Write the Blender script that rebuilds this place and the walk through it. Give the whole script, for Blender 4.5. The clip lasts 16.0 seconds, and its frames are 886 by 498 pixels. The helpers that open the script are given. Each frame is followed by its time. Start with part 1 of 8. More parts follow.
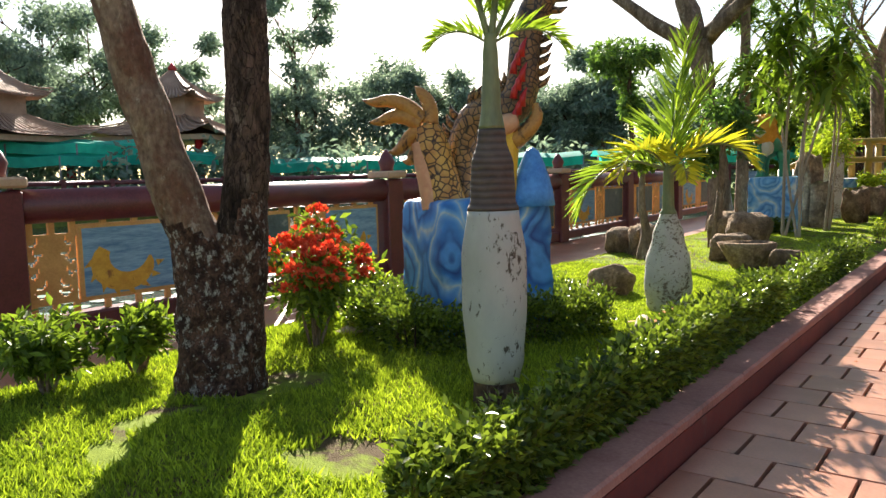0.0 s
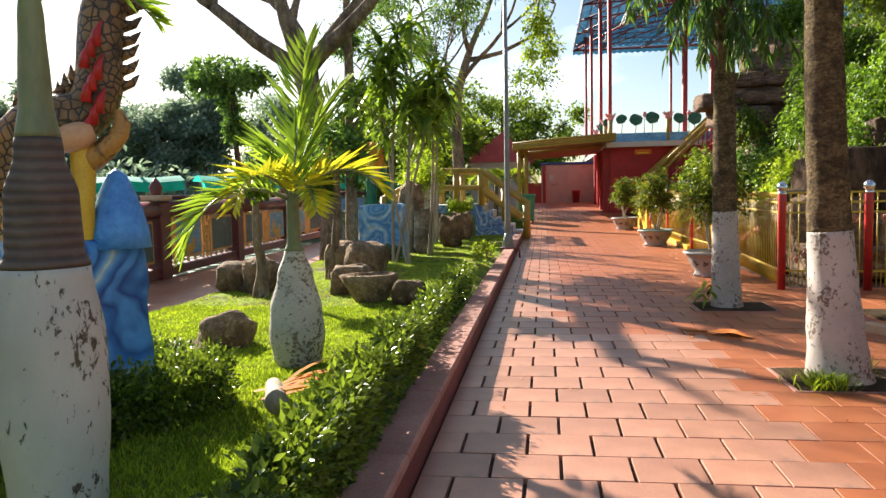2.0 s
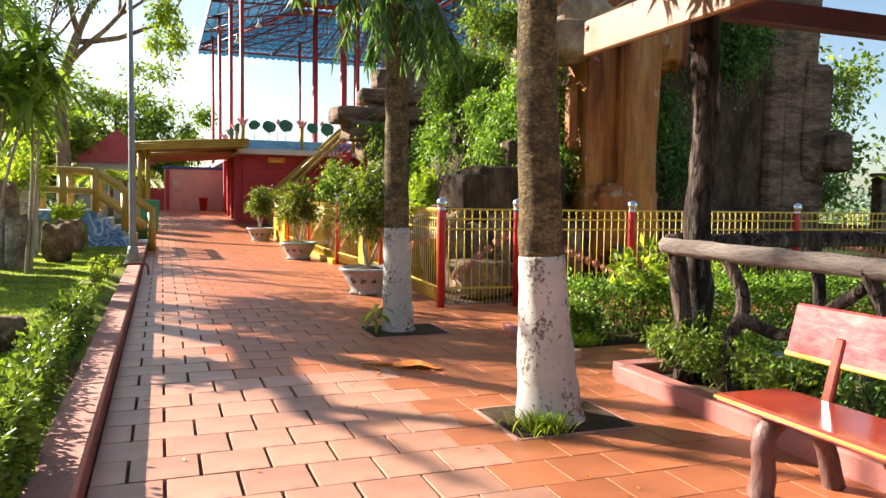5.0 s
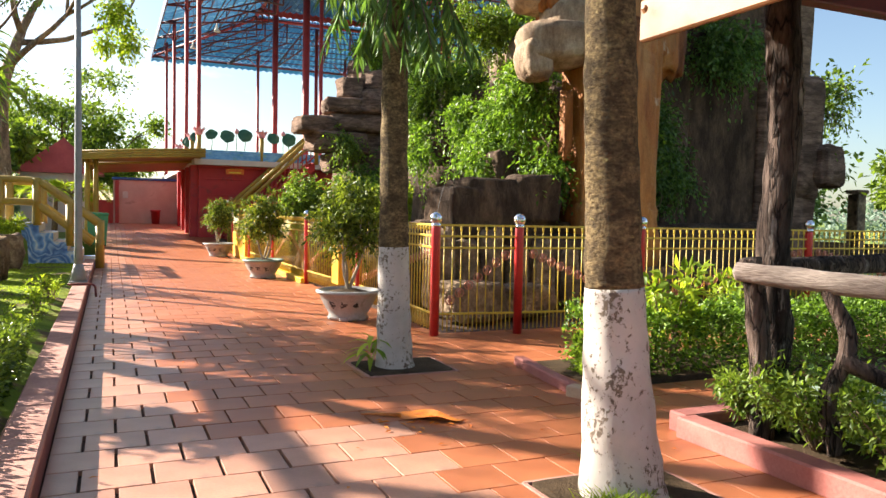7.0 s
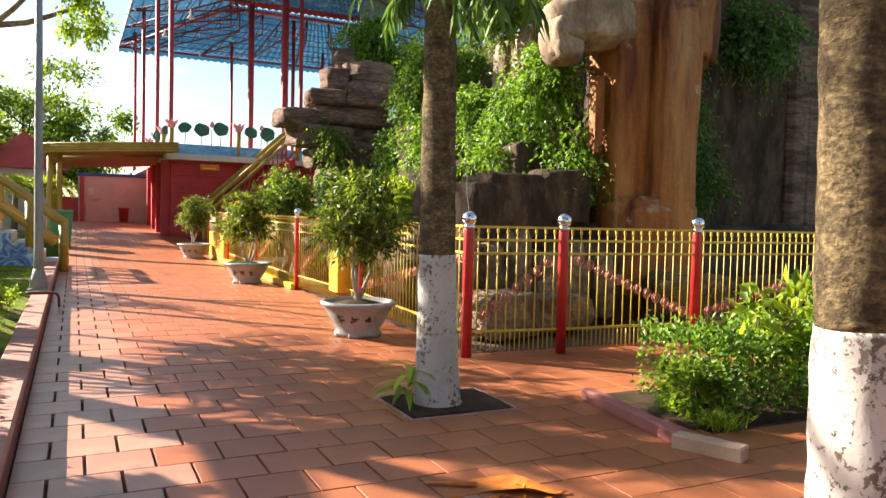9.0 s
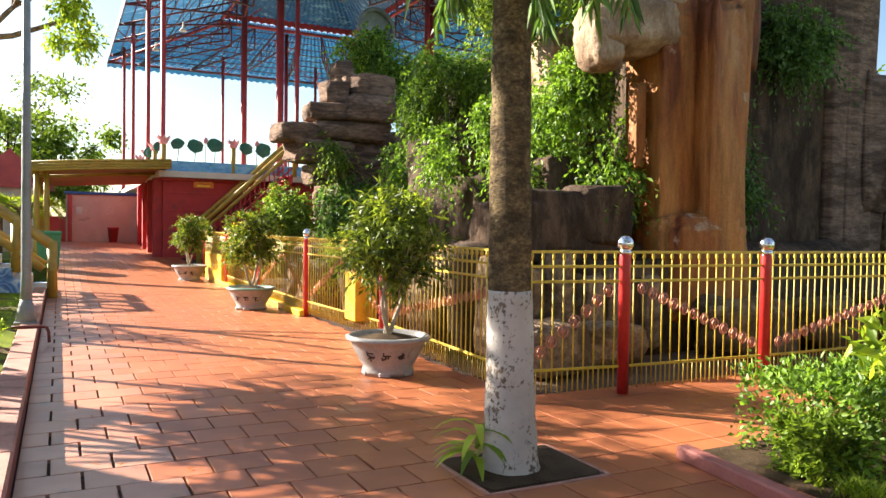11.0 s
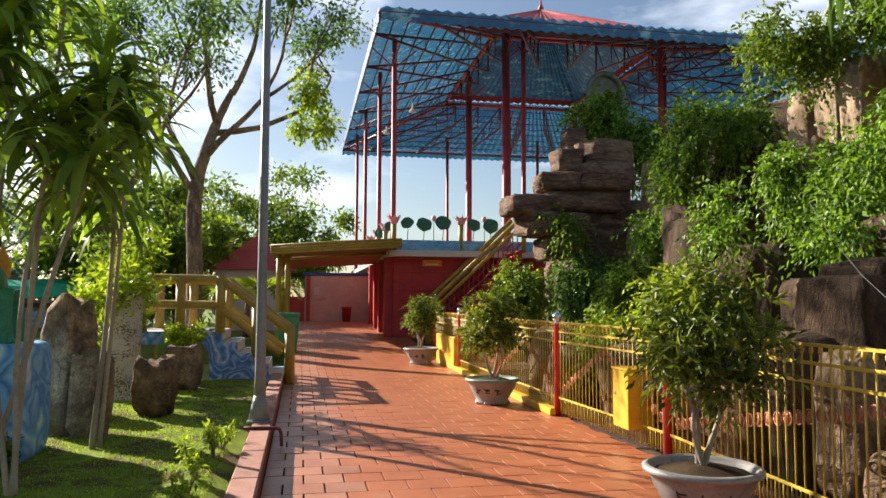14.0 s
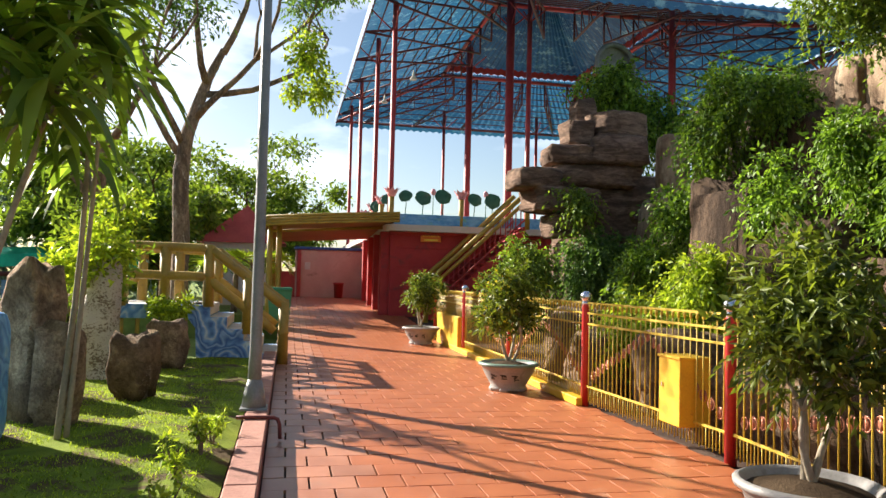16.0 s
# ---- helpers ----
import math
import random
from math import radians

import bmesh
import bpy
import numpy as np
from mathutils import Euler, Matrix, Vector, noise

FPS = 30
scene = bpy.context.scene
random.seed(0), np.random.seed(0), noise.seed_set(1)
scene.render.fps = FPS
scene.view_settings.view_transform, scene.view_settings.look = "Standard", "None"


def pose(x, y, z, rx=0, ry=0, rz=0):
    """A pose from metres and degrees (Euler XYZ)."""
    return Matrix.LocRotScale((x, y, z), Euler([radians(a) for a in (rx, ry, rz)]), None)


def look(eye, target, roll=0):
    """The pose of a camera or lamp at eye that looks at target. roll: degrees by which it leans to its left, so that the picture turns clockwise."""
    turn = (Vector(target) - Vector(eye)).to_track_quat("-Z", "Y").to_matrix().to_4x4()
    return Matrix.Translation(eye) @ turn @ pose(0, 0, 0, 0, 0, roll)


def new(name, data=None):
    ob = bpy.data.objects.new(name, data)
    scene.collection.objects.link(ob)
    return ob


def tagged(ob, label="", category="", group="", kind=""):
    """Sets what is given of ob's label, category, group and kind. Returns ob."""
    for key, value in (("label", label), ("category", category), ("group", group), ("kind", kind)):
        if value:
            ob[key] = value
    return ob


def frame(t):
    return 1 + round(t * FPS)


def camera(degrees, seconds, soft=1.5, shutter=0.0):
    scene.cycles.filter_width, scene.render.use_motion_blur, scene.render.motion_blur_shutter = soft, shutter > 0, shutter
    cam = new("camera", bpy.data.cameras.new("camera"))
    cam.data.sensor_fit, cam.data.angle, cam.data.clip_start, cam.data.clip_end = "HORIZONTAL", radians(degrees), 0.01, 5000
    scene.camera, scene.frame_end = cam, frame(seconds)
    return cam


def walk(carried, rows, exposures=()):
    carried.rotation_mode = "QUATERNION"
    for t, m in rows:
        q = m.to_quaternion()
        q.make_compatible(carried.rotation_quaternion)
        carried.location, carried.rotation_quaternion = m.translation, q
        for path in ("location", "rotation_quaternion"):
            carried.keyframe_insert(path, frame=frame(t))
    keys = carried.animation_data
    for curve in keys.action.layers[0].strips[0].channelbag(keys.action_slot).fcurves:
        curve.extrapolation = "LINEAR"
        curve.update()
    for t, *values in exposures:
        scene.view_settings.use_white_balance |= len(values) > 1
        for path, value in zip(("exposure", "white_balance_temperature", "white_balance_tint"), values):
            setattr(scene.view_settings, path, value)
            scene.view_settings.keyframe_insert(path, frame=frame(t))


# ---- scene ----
cam = camera(61.1, 16.0)
PATH = [
    (0, (-0.088, 0.443, 1.34), (-1.294, 2.026, 1.143), -1.4),
    (0.5, (-0.258, 0.729, 1.36), (-1.225, 2.469, 1.172), -1.1),
    (1, (-0.437, 0.952, 1.34), (-1.146, 2.815, 1.179), -0.9),
    (1.5, (-0.568, 1.183, 1.363), (-1.029, 3.123, 1.207), -1.2),
    (2, (-0.63, 1.471, 1.368), (-0.9, 3.447, 1.215), -1.2),
    (2.5, (-0.67, 1.682, 1.356), (-0.689, 3.677, 1.205), -0.4),
    (3, (-0.746, 1.92, 1.364), (-0.506, 3.901, 1.243), -0.0),
    (3.5, (-0.808, 2.075, 1.395), (-0.399, 4.031, 1.311), 0.3),
    (4, (-0.832, 2.336, 1.406), (-0.335, 4.271, 1.306), 0.4),
    (4.5, (-0.876, 2.537, 1.387), (-0.284, 4.442, 1.24), 0.9),
    (4.7, (-0.904, 2.63, 1.383), (-0.266, 4.52, 1.238), 0.9),
    (6.8, (-0.919, 3.842, 1.391), (-0.051, 5.642, 1.318), 1.0),
    (7, (-0.939, 3.958, 1.379), (-0.128, 5.783, 1.286), 1.2),
    (7.5, (-0.949, 4.298, 1.381), (-0.221, 6.157, 1.256), 1.3),
    (8, (-0.97, 4.656, 1.386), (-0.139, 6.472, 1.287), 0.9),
    (8.5, (-0.964, 4.948, 1.393), (-0.081, 6.74, 1.293), 0.7),
    (8.7, (-0.958, 5.148, 1.364), (-0.085, 6.945, 1.27), 1.3),
    (10.8, (-1.021, 6.294, 1.434), (-0.07, 8.05, 1.337), 1.0),
    (11, (-1.025, 6.429, 1.437), (-0.115, 8.209, 1.383), 0.9),
    (11.5, (-1.048, 6.752, 1.471), (-0.304, 8.608, 1.445), 1.1),
    (12, (-1.007, 7.101, 1.494), (-0.463, 9.025, 1.47), 0.7),
    (12.5, (-1.018, 7.485, 1.547), (-0.561, 9.43, 1.63), 0.4),
    (13, (-1.038, 7.751, 1.571), (-0.63, 9.704, 1.705), 0.4),
    (13.5, (-0.987, 8.027, 1.575), (-0.615, 9.987, 1.713), -0.1),
    (14, (-0.956, 8.254, 1.545), (-0.586, 10.214, 1.683), 0.2),
    (14.5, (-1.023, 8.552, 1.543), (-0.651, 10.512, 1.689), 0.3),
    (15, (-1.062, 8.783, 1.518), (-0.744, 10.754, 1.624), 0.6),
    (15.5, (-1.064, 9.103, 1.513), (-0.744, 11.076, 1.583), 1.0),
    (16, (-1.112, 9.402, 1.491), (-0.708, 11.359, 1.574), 1.4),
]
walk(cam, [(t, look(eye, target, roll)) for t, eye, target, roll in PATH],
     exposures=((0.0, 1.68), (1.5, 1.54), (3.0, 1.8), (7.0, 1.98), (8.7, 1.98), (11.0, 2.16), (11.8, 2.1), (12.5, 1.84), (13.2, 1.34), (13.6, 1.22), (14.1, 1.3), (14.5, 1.52), (16.0, 1.54)))


# ---- light ----
SUN_AZ, SUN_EL = radians(-43.0), radians(26.5)
world = bpy.data.worlds.new("world")
scene.world = world
world.use_nodes = True
wn, wl = world.node_tree.nodes, world.node_tree.links
sky = wn.new("ShaderNodeTexSky")
sky.sky_type, sky.sun_disc = "NISHITA", False
sky.sun_elevation, sky.sun_rotation = SUN_EL, SUN_AZ
sky.air_density, sky.dust_density, sky.ozone_density = 1.0, 1.1, 1.6
cloud_at = wn.new("ShaderNodeTexCoord")
cloud_map = wn.new("ShaderNodeMapping")
cloud_map.inputs["Scale"].default_value = (1.6, 1.6, 4.5)
cloud_noise = wn.new("ShaderNodeTexNoise")
cloud_noise.inputs["Scale"].default_value, cloud_noise.inputs["Detail"].default_value = 2.2, 7.0
cloud_ramp = wn.new("ShaderNodeValToRGB")
cloud_ramp.color_ramp.elements[0].position, cloud_ramp.color_ramp.elements[1].position = 0.54, 0.72
cloud_mix = wn.new("ShaderNodeMix")
cloud_mix.data_type = "RGBA"
cloud_mix.inputs["B"].default_value = (10.0, 10.7, 12.0, 1)
wl.new(cloud_at.outputs["Generated"], cloud_map.inputs["Vector"])
wl.new(cloud_map.outputs["Vector"], cloud_noise.inputs["Vector"])
wl.new(cloud_noise.outputs["Fac"], cloud_ramp.inputs["Fac"])
wl.new(cloud_ramp.outputs["Color"], cloud_mix.inputs["Factor"])
wl.new(sky.outputs["Color"], cloud_mix.inputs["A"])
wl.new(cloud_mix.outputs["Result"], wn["Background"].inputs["Color"])
wn["Background"].inputs["Strength"].default_value = 0.054
sun = new("sun", bpy.data.lights.new("sun", "SUN"))
sun.data.energy, sun.data.angle, sun.data.color = 5.0, radians(0.55), (1.0, 0.915, 0.80)
sun_way = Vector((math.sin(SUN_AZ) * math.cos(SUN_EL), math.cos(SUN_AZ) * math.cos(SUN_EL), math.sin(SUN_EL)))
sun.matrix_world = look(sun_way * 60, (0, 0, 0))


# ---- materials ----
def nodes_of(name):
    m = bpy.data.materials.new(name)
    m.use_nodes = True
    nt = m.node_tree
    return m, nt.nodes, nt.links, nt.nodes["Principled BSDF"]


def ramp(nd, lk, fac, stops):
    r = nd.new("ShaderNodeValToRGB")
    e = r.color_ramp.elements
    while len(e) < len(stops):
        e.new(0.5)
    for k, (p, c) in zip(e, stops):
        k.position, k.color = p, (*c, 1)
    lk.new(fac, r.inputs["Fac"])
    return r.outputs["Color"]


def noise_of(nd, lk, vec, scale, detail=5.0, rough=0.6, distort=0.0):
    n = nd.new("ShaderNodeTexNoise")
    n.inputs["Scale"].default_value, n.inputs["Detail"].default_value = scale, detail
    n.inputs["Roughness"].default_value, n.inputs["Distortion"].default_value = rough, distort
    lk.new(vec, n.inputs["Vector"])
    return n.outputs["Fac"]


def where(nd, lk, stretch=(1, 1, 1), turn=(0, 0, 0)):
    c = nd.new("ShaderNodeTexCoord")
    mp = nd.new("ShaderNodeMapping")
    mp.inputs["Scale"].default_value = stretch
    mp.inputs["Rotation"].default_value = turn
    lk.new(c.outputs["Object"], mp.inputs["Vector"])
    return mp.outputs["Vector"]


def mixed(nd, lk, fac, a, b, mode="MIX"):
    x = nd.new("ShaderNodeMix")
    x.data_type, x.blend_type = "RGBA", mode
    for key, v in (("Factor", fac), ("A", a), ("B", b)):
        if isinstance(v, tuple):
            x.inputs[key].default_value = (*v, 1)
        elif isinstance(v, (int, float)):
            x.inputs[key].default_value = v
        else:
            lk.new(v, x.inputs[key])
    return x.outputs["Result"]


def bumped(nd, lk, p, height, strength, dist=0.01):
    b = nd.new("ShaderNodeBump")
    b.inputs["Strength"].default_value, b.inputs["Distance"].default_value = strength, dist
    lk.new(height, b.inputs["Height"])
    lk.new(b.outputs["Normal"], p.inputs["Normal"])


def surface(name, dark, light, scale=3.0, fine=40.0, rough=0.7, bump=0.4, dist=0.01, stretch=(1, 1, 1), vary=0.0, island=False,
            stain=None, stain_scale=1.5, stain_at=0.6, metal=0.0, coat=0.0, spec=0.5):
    """A weathered surface: two colours by a broad and a fine noise, stains, and relief."""
    m, nd, lk, p = nodes_of(name)
    v = where(nd, lk, stretch)
    broad, grain = noise_of(nd, lk, v, scale), noise_of(nd, lk, v, fine, 4.0)
    both = nd.new("ShaderNodeMath")
    both.operation = "MULTIPLY_ADD"
    lk.new(grain, both.inputs[0])
    both.inputs[1].default_value = 0.45
    half = nd.new("ShaderNodeMath")
    half.operation = "MULTIPLY"
    half.inputs[1].default_value = 0.62
    lk.new(broad, half.inputs[0])
    lk.new(half.outputs[0], both.inputs[2])
    col = ramp(nd, lk, both.outputs[0], [(0.36, dark), (0.68, light)])
    if stain:
        f = ramp(nd, lk, noise_of(nd, lk, v, stain_scale, 8.0, 0.65, 0.4), [(stain_at - 0.03, (0, 0, 0)), (stain_at + 0.06, (1, 1, 1))])
        col = mixed(nd, lk, f, col, stain)
    if vary:
        if island:
            rnd = nd.new("ShaderNodeNewGeometry").outputs["Random Per Island"]
        else:
            rnd = nd.new("ShaderNodeObjectInfo").outputs["Random"]
        h = nd.new("ShaderNodeHueSaturation")
        mr = nd.new("ShaderNodeMapRange")
        mr.inputs["To Min"].default_value, mr.inputs["To Max"].default_value = 1 - vary, 1 + vary
        lk.new(rnd, mr.inputs["Value"])
        lk.new(mr.outputs["Result"], h.inputs["Value"])
        lk.new(col, h.inputs["Color"])
        col = h.outputs["Color"]
    lk.new(col, p.inputs["Base Color"])
    rr = nd.new("ShaderNodeMapRange")
    rr.inputs["To Min"].default_value, rr.inputs["To Max"].default_value = max(0.05, rough - 0.15), min(1, rough + 0.15)
    lk.new(grain, rr.inputs["Value"])
    lk.new(rr.outputs["Result"], p.inputs["Roughness"])
    p.inputs["Metallic"].default_value = metal
    p.inputs["Coat Weight"].default_value = coat
    p.inputs["Coat Roughness"].default_value = 0.15
    p.inputs["Specular IOR Level"].default_value = spec
    if bump:
        bumped(nd, lk, p, both.outputs[0], bump, dist)
    return m


def leafy(name, dark, light, glow=0.4, rough=0.45, tint=(1.0, 1.0, 0.55)):
    """Leaves: each its own shade, lit through when the sun is behind."""
    m, nd, lk, p = nodes_of(name)
    rnd = nd.new("ShaderNodeNewGeometry").outputs["Random Per Island"]
    col = ramp(nd, lk, rnd, [(0.0, dark), (0.75, light), (1.0, tuple(min(1, c * 1.35) for c in light))])
    big = ramp(nd, lk, noise_of(nd, lk, where(nd, lk), 2.0, 3.0), [(0.3, (0.72, 0.76, 0.7)), (0.7, (1.15, 1.12, 1.05))])
    col = mixed(nd, lk, 1.0, col, big, "MULTIPLY")
    lk.new(col, p.inputs["Base Color"])
    p.inputs["Roughness"].default_value = rough
    p.inputs["Specular IOR Level"].default_value = 0.35
    tr = nd.new("ShaderNodeBsdfTranslucent")
    lk.new(mixed(nd, lk, 1.0, col, tuple(1.25 * c for c in tint), "MULTIPLY"), tr.inputs["Color"])
    scaled = nd.new("ShaderNodeMixShader")
    scaled.inputs[0].default_value = glow
    lk.new(p.outputs[0], scaled.inputs[1])
    lk.new(tr.outputs[0], scaled.inputs[2])
    lk.new(scaled.outputs[0], nd["Material Output"].inputs["Surface"])
    return m


def swirled(name, base, stops, scale, rings, stretch=(1, 1, 1)):
    """Hand-painted swirls: warped rings round scattered centres."""
    m, nd, lk, p = nodes_of(name)
    v = where(nd, lk, stretch)
    warp = nd.new("ShaderNodeTexNoise")
    warp.inputs["Scale"].default_value = 2.4
    lk.new(v, warp.inputs["Vector"])
    moved = nd.new("ShaderNodeVectorMath")
    moved.operation = "MULTIPLY_ADD"
    lk.new(warp.outputs["Color"], moved.inputs[0])
    moved.inputs[1].default_value = (0.45, 0.45, 0.45)
    lk.new(v, moved.inputs[2])
    vor = nd.new("ShaderNodeTexVoronoi")
    vor.feature = "SMOOTH_F1"
    vor.inputs["Scale"].default_value = scale
    vor.inputs["Smoothness"].default_value = 0.15
    lk.new(moved.outputs[0], vor.inputs["Vector"])
    k = nd.new("ShaderNodeMath")
    k.operation = "MULTIPLY"
    k.inputs[1].default_value = rings
    lk.new(vor.outputs["Distance"], k.inputs[0])
    fr = nd.new("ShaderNodeMath")
    fr.operation = "PINGPONG"
    fr.inputs[1].default_value = 1.0
    lk.new(k.outputs[0], fr.inputs[0])
    col = ramp(nd, lk, fr.outputs[0], stops)
    brush = ramp(nd, lk, noise_of(nd, lk, v, 9.0, 6.0), [(0.3, (0.62, 0.66, 0.72)), (0.7, (1.12, 1.1, 1.05))])
    col = mixed(nd, lk, 1.0, col, brush, "MULTIPLY")
    col = mixed(nd, lk, ramp(nd, lk, noise_of(nd, lk, v, 2.1, 4.0), [(0.46, (0, 0, 0)), (0.66, (0.45, 0.45, 0.45))]), col, base)
    lk.new(col, p.inputs["Base Color"])
    p.inputs["Roughness"].default_value = 0.5
    bumped(nd, lk, p, fr.outputs[0], 0.5, 0.02)
    return m


def scaled_skin(name, stops, edge, scale):
    """Painted scales with dark outlines."""
    m, nd, lk, p = nodes_of(name)
    v = where(nd, lk)
    vor = nd.new("ShaderNodeTexVoronoi")
    vor.feature = "DISTANCE_TO_EDGE"
    vor.inputs["Scale"].default_value = scale
    lk.new(v, vor.inputs["Vector"])
    f = ramp(nd, lk, vor.outputs["Distance"], [(0.03, (0, 0, 0)), (0.12, (1, 1, 1))])
    col = ramp(nd, lk, noise_of(nd, lk, v, 5.0, 3.0), stops)
    lk.new(mixed(nd, lk, f, edge, col), p.inputs["Base Color"])
    p.inputs["Roughness"].default_value = 0.45
    bumped(nd, lk, p, vor.outputs["Distance"], 0.6, 0.02)
    return m


def flaked(name, paint, under, at=0.6, scale=7.0, rough=0.75, stretch=(1, 1, 0.55)):
    """Lime wash that has come away in patches from bark."""
    m, nd, lk, p = nodes_of(name)
    v = where(nd, lk, stretch)
    n1, n2 = noise_of(nd, lk, v, scale, 9.0, 0.7, 0.3), noise_of(nd, lk, v, 55.0, 4.0)
    patch = noise_of(nd, lk, where(nd, lk, (1, 1, 0.7)), 4.5, 4.0, 0.55)
    f = ramp(nd, lk, mixed(nd, lk, 0.34, n1, patch), [(at, (0, 0, 0)), (at + 0.02, (1, 1, 1))])
    c1 = ramp(nd, lk, noise_of(nd, lk, v, 3.0, 6.0), [(0.3, tuple(0.72 * c for c in paint)), (0.65, paint)])
    c2 = ramp(nd, lk, n2, [(0.3, tuple(0.45 * c for c in under)), (0.7, under)])
    lk.new(mixed(nd, lk, f, c1, c2), p.inputs["Base Color"])
    p.inputs["Roughness"].default_value = rough
    h = mixed(nd, lk, 0.4, f, n2)
    bumped(nd, lk, p, h, 0.5, 0.012)
    return m


def ringed(name, dark, light, step, rough=0.8):
    """A stem ringed by old leaf scars."""
    m, nd, lk, p = nodes_of(name)
    v = where(nd, lk)
    w = nd.new("ShaderNodeTexWave")
    w.bands_direction = "Z"
    w.inputs["Scale"].default_value, w.inputs["Distortion"].default_value = step, 1.6
    w.inputs["Detail"].default_value = 3.0
    lk.new(v, w.inputs["Vector"])
    c = mixed(nd, lk, 0.5, ramp(nd, lk, w.outputs["Fac"], [(0.1, dark), (0.7, light)]), ramp(nd, lk, noise_of(nd, lk, v, 9.0, 8.0), [(0.35, dark), (0.65, light)]))
    lk.new(c, p.inputs["Base Color"])
    p.inputs["Roughness"].default_value = rough
    bumped(nd, lk, p, w.outputs["Fac"], 0.5, 0.01)
    return m


def rocky(name, dark, light, crack, scale=1.6, edge=2.4, stretch=(1, 1, 1), tint=None, rough=0.9, seams=1.0, relief=0.09, tint_at=0.58):
    """Broken rock: layered noise, dark cracks, lichen and strong relief."""
    m, nd, lk, p = nodes_of(name)
    v = where(nd, lk, stretch)
    broad, mid, grain = noise_of(nd, lk, v, scale, 8.0, 0.62, 0.3), noise_of(nd, lk, v, scale * 5, 8.0, 0.65), noise_of(nd, lk, v, 45.0, 5.0)
    warp = nd.new("ShaderNodeTexNoise")
    warp.inputs["Scale"].default_value, warp.inputs["Detail"].default_value = 2.5, 5.0
    lk.new(v, warp.inputs["Vector"])
    moved = nd.new("ShaderNodeVectorMath")
    moved.operation = "MULTIPLY_ADD"
    lk.new(warp.outputs["Color"], moved.inputs[0])
    moved.inputs[1].default_value = (0.7, 0.7, 0.7)
    lk.new(v, moved.inputs[2])
    vor = nd.new("ShaderNodeTexVoronoi")
    vor.feature = "DISTANCE_TO_EDGE"
    vor.inputs["Scale"].default_value = edge
    lk.new(moved.outputs[0], vor.inputs["Vector"])
    seam = ramp(nd, lk, vor.outputs["Distance"], [(0.0, (1 - seams,) * 3), (0.06, (1, 1, 1))])
    col = ramp(nd, lk, mid, [(0.32, dark), (0.66, light)])
    col = mixed(nd, lk, ramp(nd, lk, broad, [(0.44, (0, 0, 0)), (0.6, (0.8, 0.8, 0.8))]), col, crack)
    if tint:
        col = mixed(nd, lk, ramp(nd, lk, noise_of(nd, lk, v, scale * 2.2, 7.0, 0.7), [(tint_at, (0, 0, 0)), (tint_at + 0.08, (0.85, 0.85, 0.85))]), col, tint)
    col = mixed(nd, lk, seam, crack, col)
    col = mixed(nd, lk, 1.0, col, ramp(nd, lk, grain, [(0.3, (0.7, 0.7, 0.7)), (0.7, (1.15, 1.15, 1.15))]), "MULTIPLY")
    lk.new(col, p.inputs["Base Color"])
    p.inputs["Roughness"].default_value = rough
    p.inputs["Specular IOR Level"].default_value = 0.15
    h = mixed(nd, lk, 0.5, mixed(nd, lk, 0.35, mid, seam), mixed(nd, lk, 0.5, broad, grain))
    bumped(nd, lk, p, h, 1.0, relief)
    return m


def rendered_rock(name, deep, mid, pale, scuff, roughness=0.6, run=0.3):
    """Painted cement rock: stains that run down, scuffed pale patches, fine grain."""
    m, nd, lk, p = nodes_of(name)
    v, w = where(nd, lk, (1.9, 1.9, run)), where(nd, lk)
    n1, n2 = noise_of(nd, lk, v, 1.0, 7.0, 0.6, 0.5), noise_of(nd, lk, v, 4.2, 7.0, 0.65)
    grain, blot = noise_of(nd, lk, w, 38.0, 5.0), noise_of(nd, lk, w, 2.3, 8.0, 0.7, 0.3)
    col = ramp(nd, lk, n1, [(0.38, deep), (0.49, mid), (0.60, pale)])
    col = mixed(nd, lk, 1.0, col, ramp(nd, lk, n2, [(0.3, (0.55, 0.5, 0.46)), (0.62, (1.12, 1.1, 1.08))]), "MULTIPLY")
    col = mixed(nd, lk, ramp(nd, lk, blot, [(0.61, (0, 0, 0)), (0.70, (0.75, 0.75, 0.75))]), col, scuff)
    col = mixed(nd, lk, 1.0, col, ramp(nd, lk, grain, [(0.3, (0.8, 0.8, 0.8)), (0.7, (1.1, 1.1, 1.1))]), "MULTIPLY")
    lk.new(col, p.inputs["Base Color"])
    p.inputs["Roughness"].default_value = roughness
    p.inputs["Specular IOR Level"].default_value = 0.25
    bumped(nd, lk, p, mixed(nd, lk, 0.4, n2, mixed(nd, lk, 0.5, blot, grain)), 0.9, 0.05)
    return m


# Worn tile; sun glare and sky sheen are painted into its pale tone.
M_TILE = surface("worn_sheen_tile", (0.31, 0.14, 0.09), (0.49, 0.25, 0.165), 2.0, 60, 0.38, 0.3, 0.004, vary=0.13, stain=(0.30, 0.17, 0.125), stain_scale=2.2, stain_at=0.60, spec=0.5)
M_TILEO = surface("orange_tile", (0.27, 0.080, 0.032), (0.42, 0.14, 0.057), 2.0, 60, 0.40, 0.25, 0.003, vary=0.10, stain=(0.40, 0.19, 0.11), stain_scale=2.2, stain_at=0.64, spec=0.5)
# Joined tiles, lightened in colour for the same glare.
M_TILES = surface("terracotta_tiles", (0.32, 0.125, 0.072), (0.49, 0.22, 0.13), 2.0, 60, 0.38, 0.3, 0.004, vary=0.14, island=True, stain=(0.34, 0.19, 0.13), stain_scale=2.2, stain_at=0.62, spec=0.5)
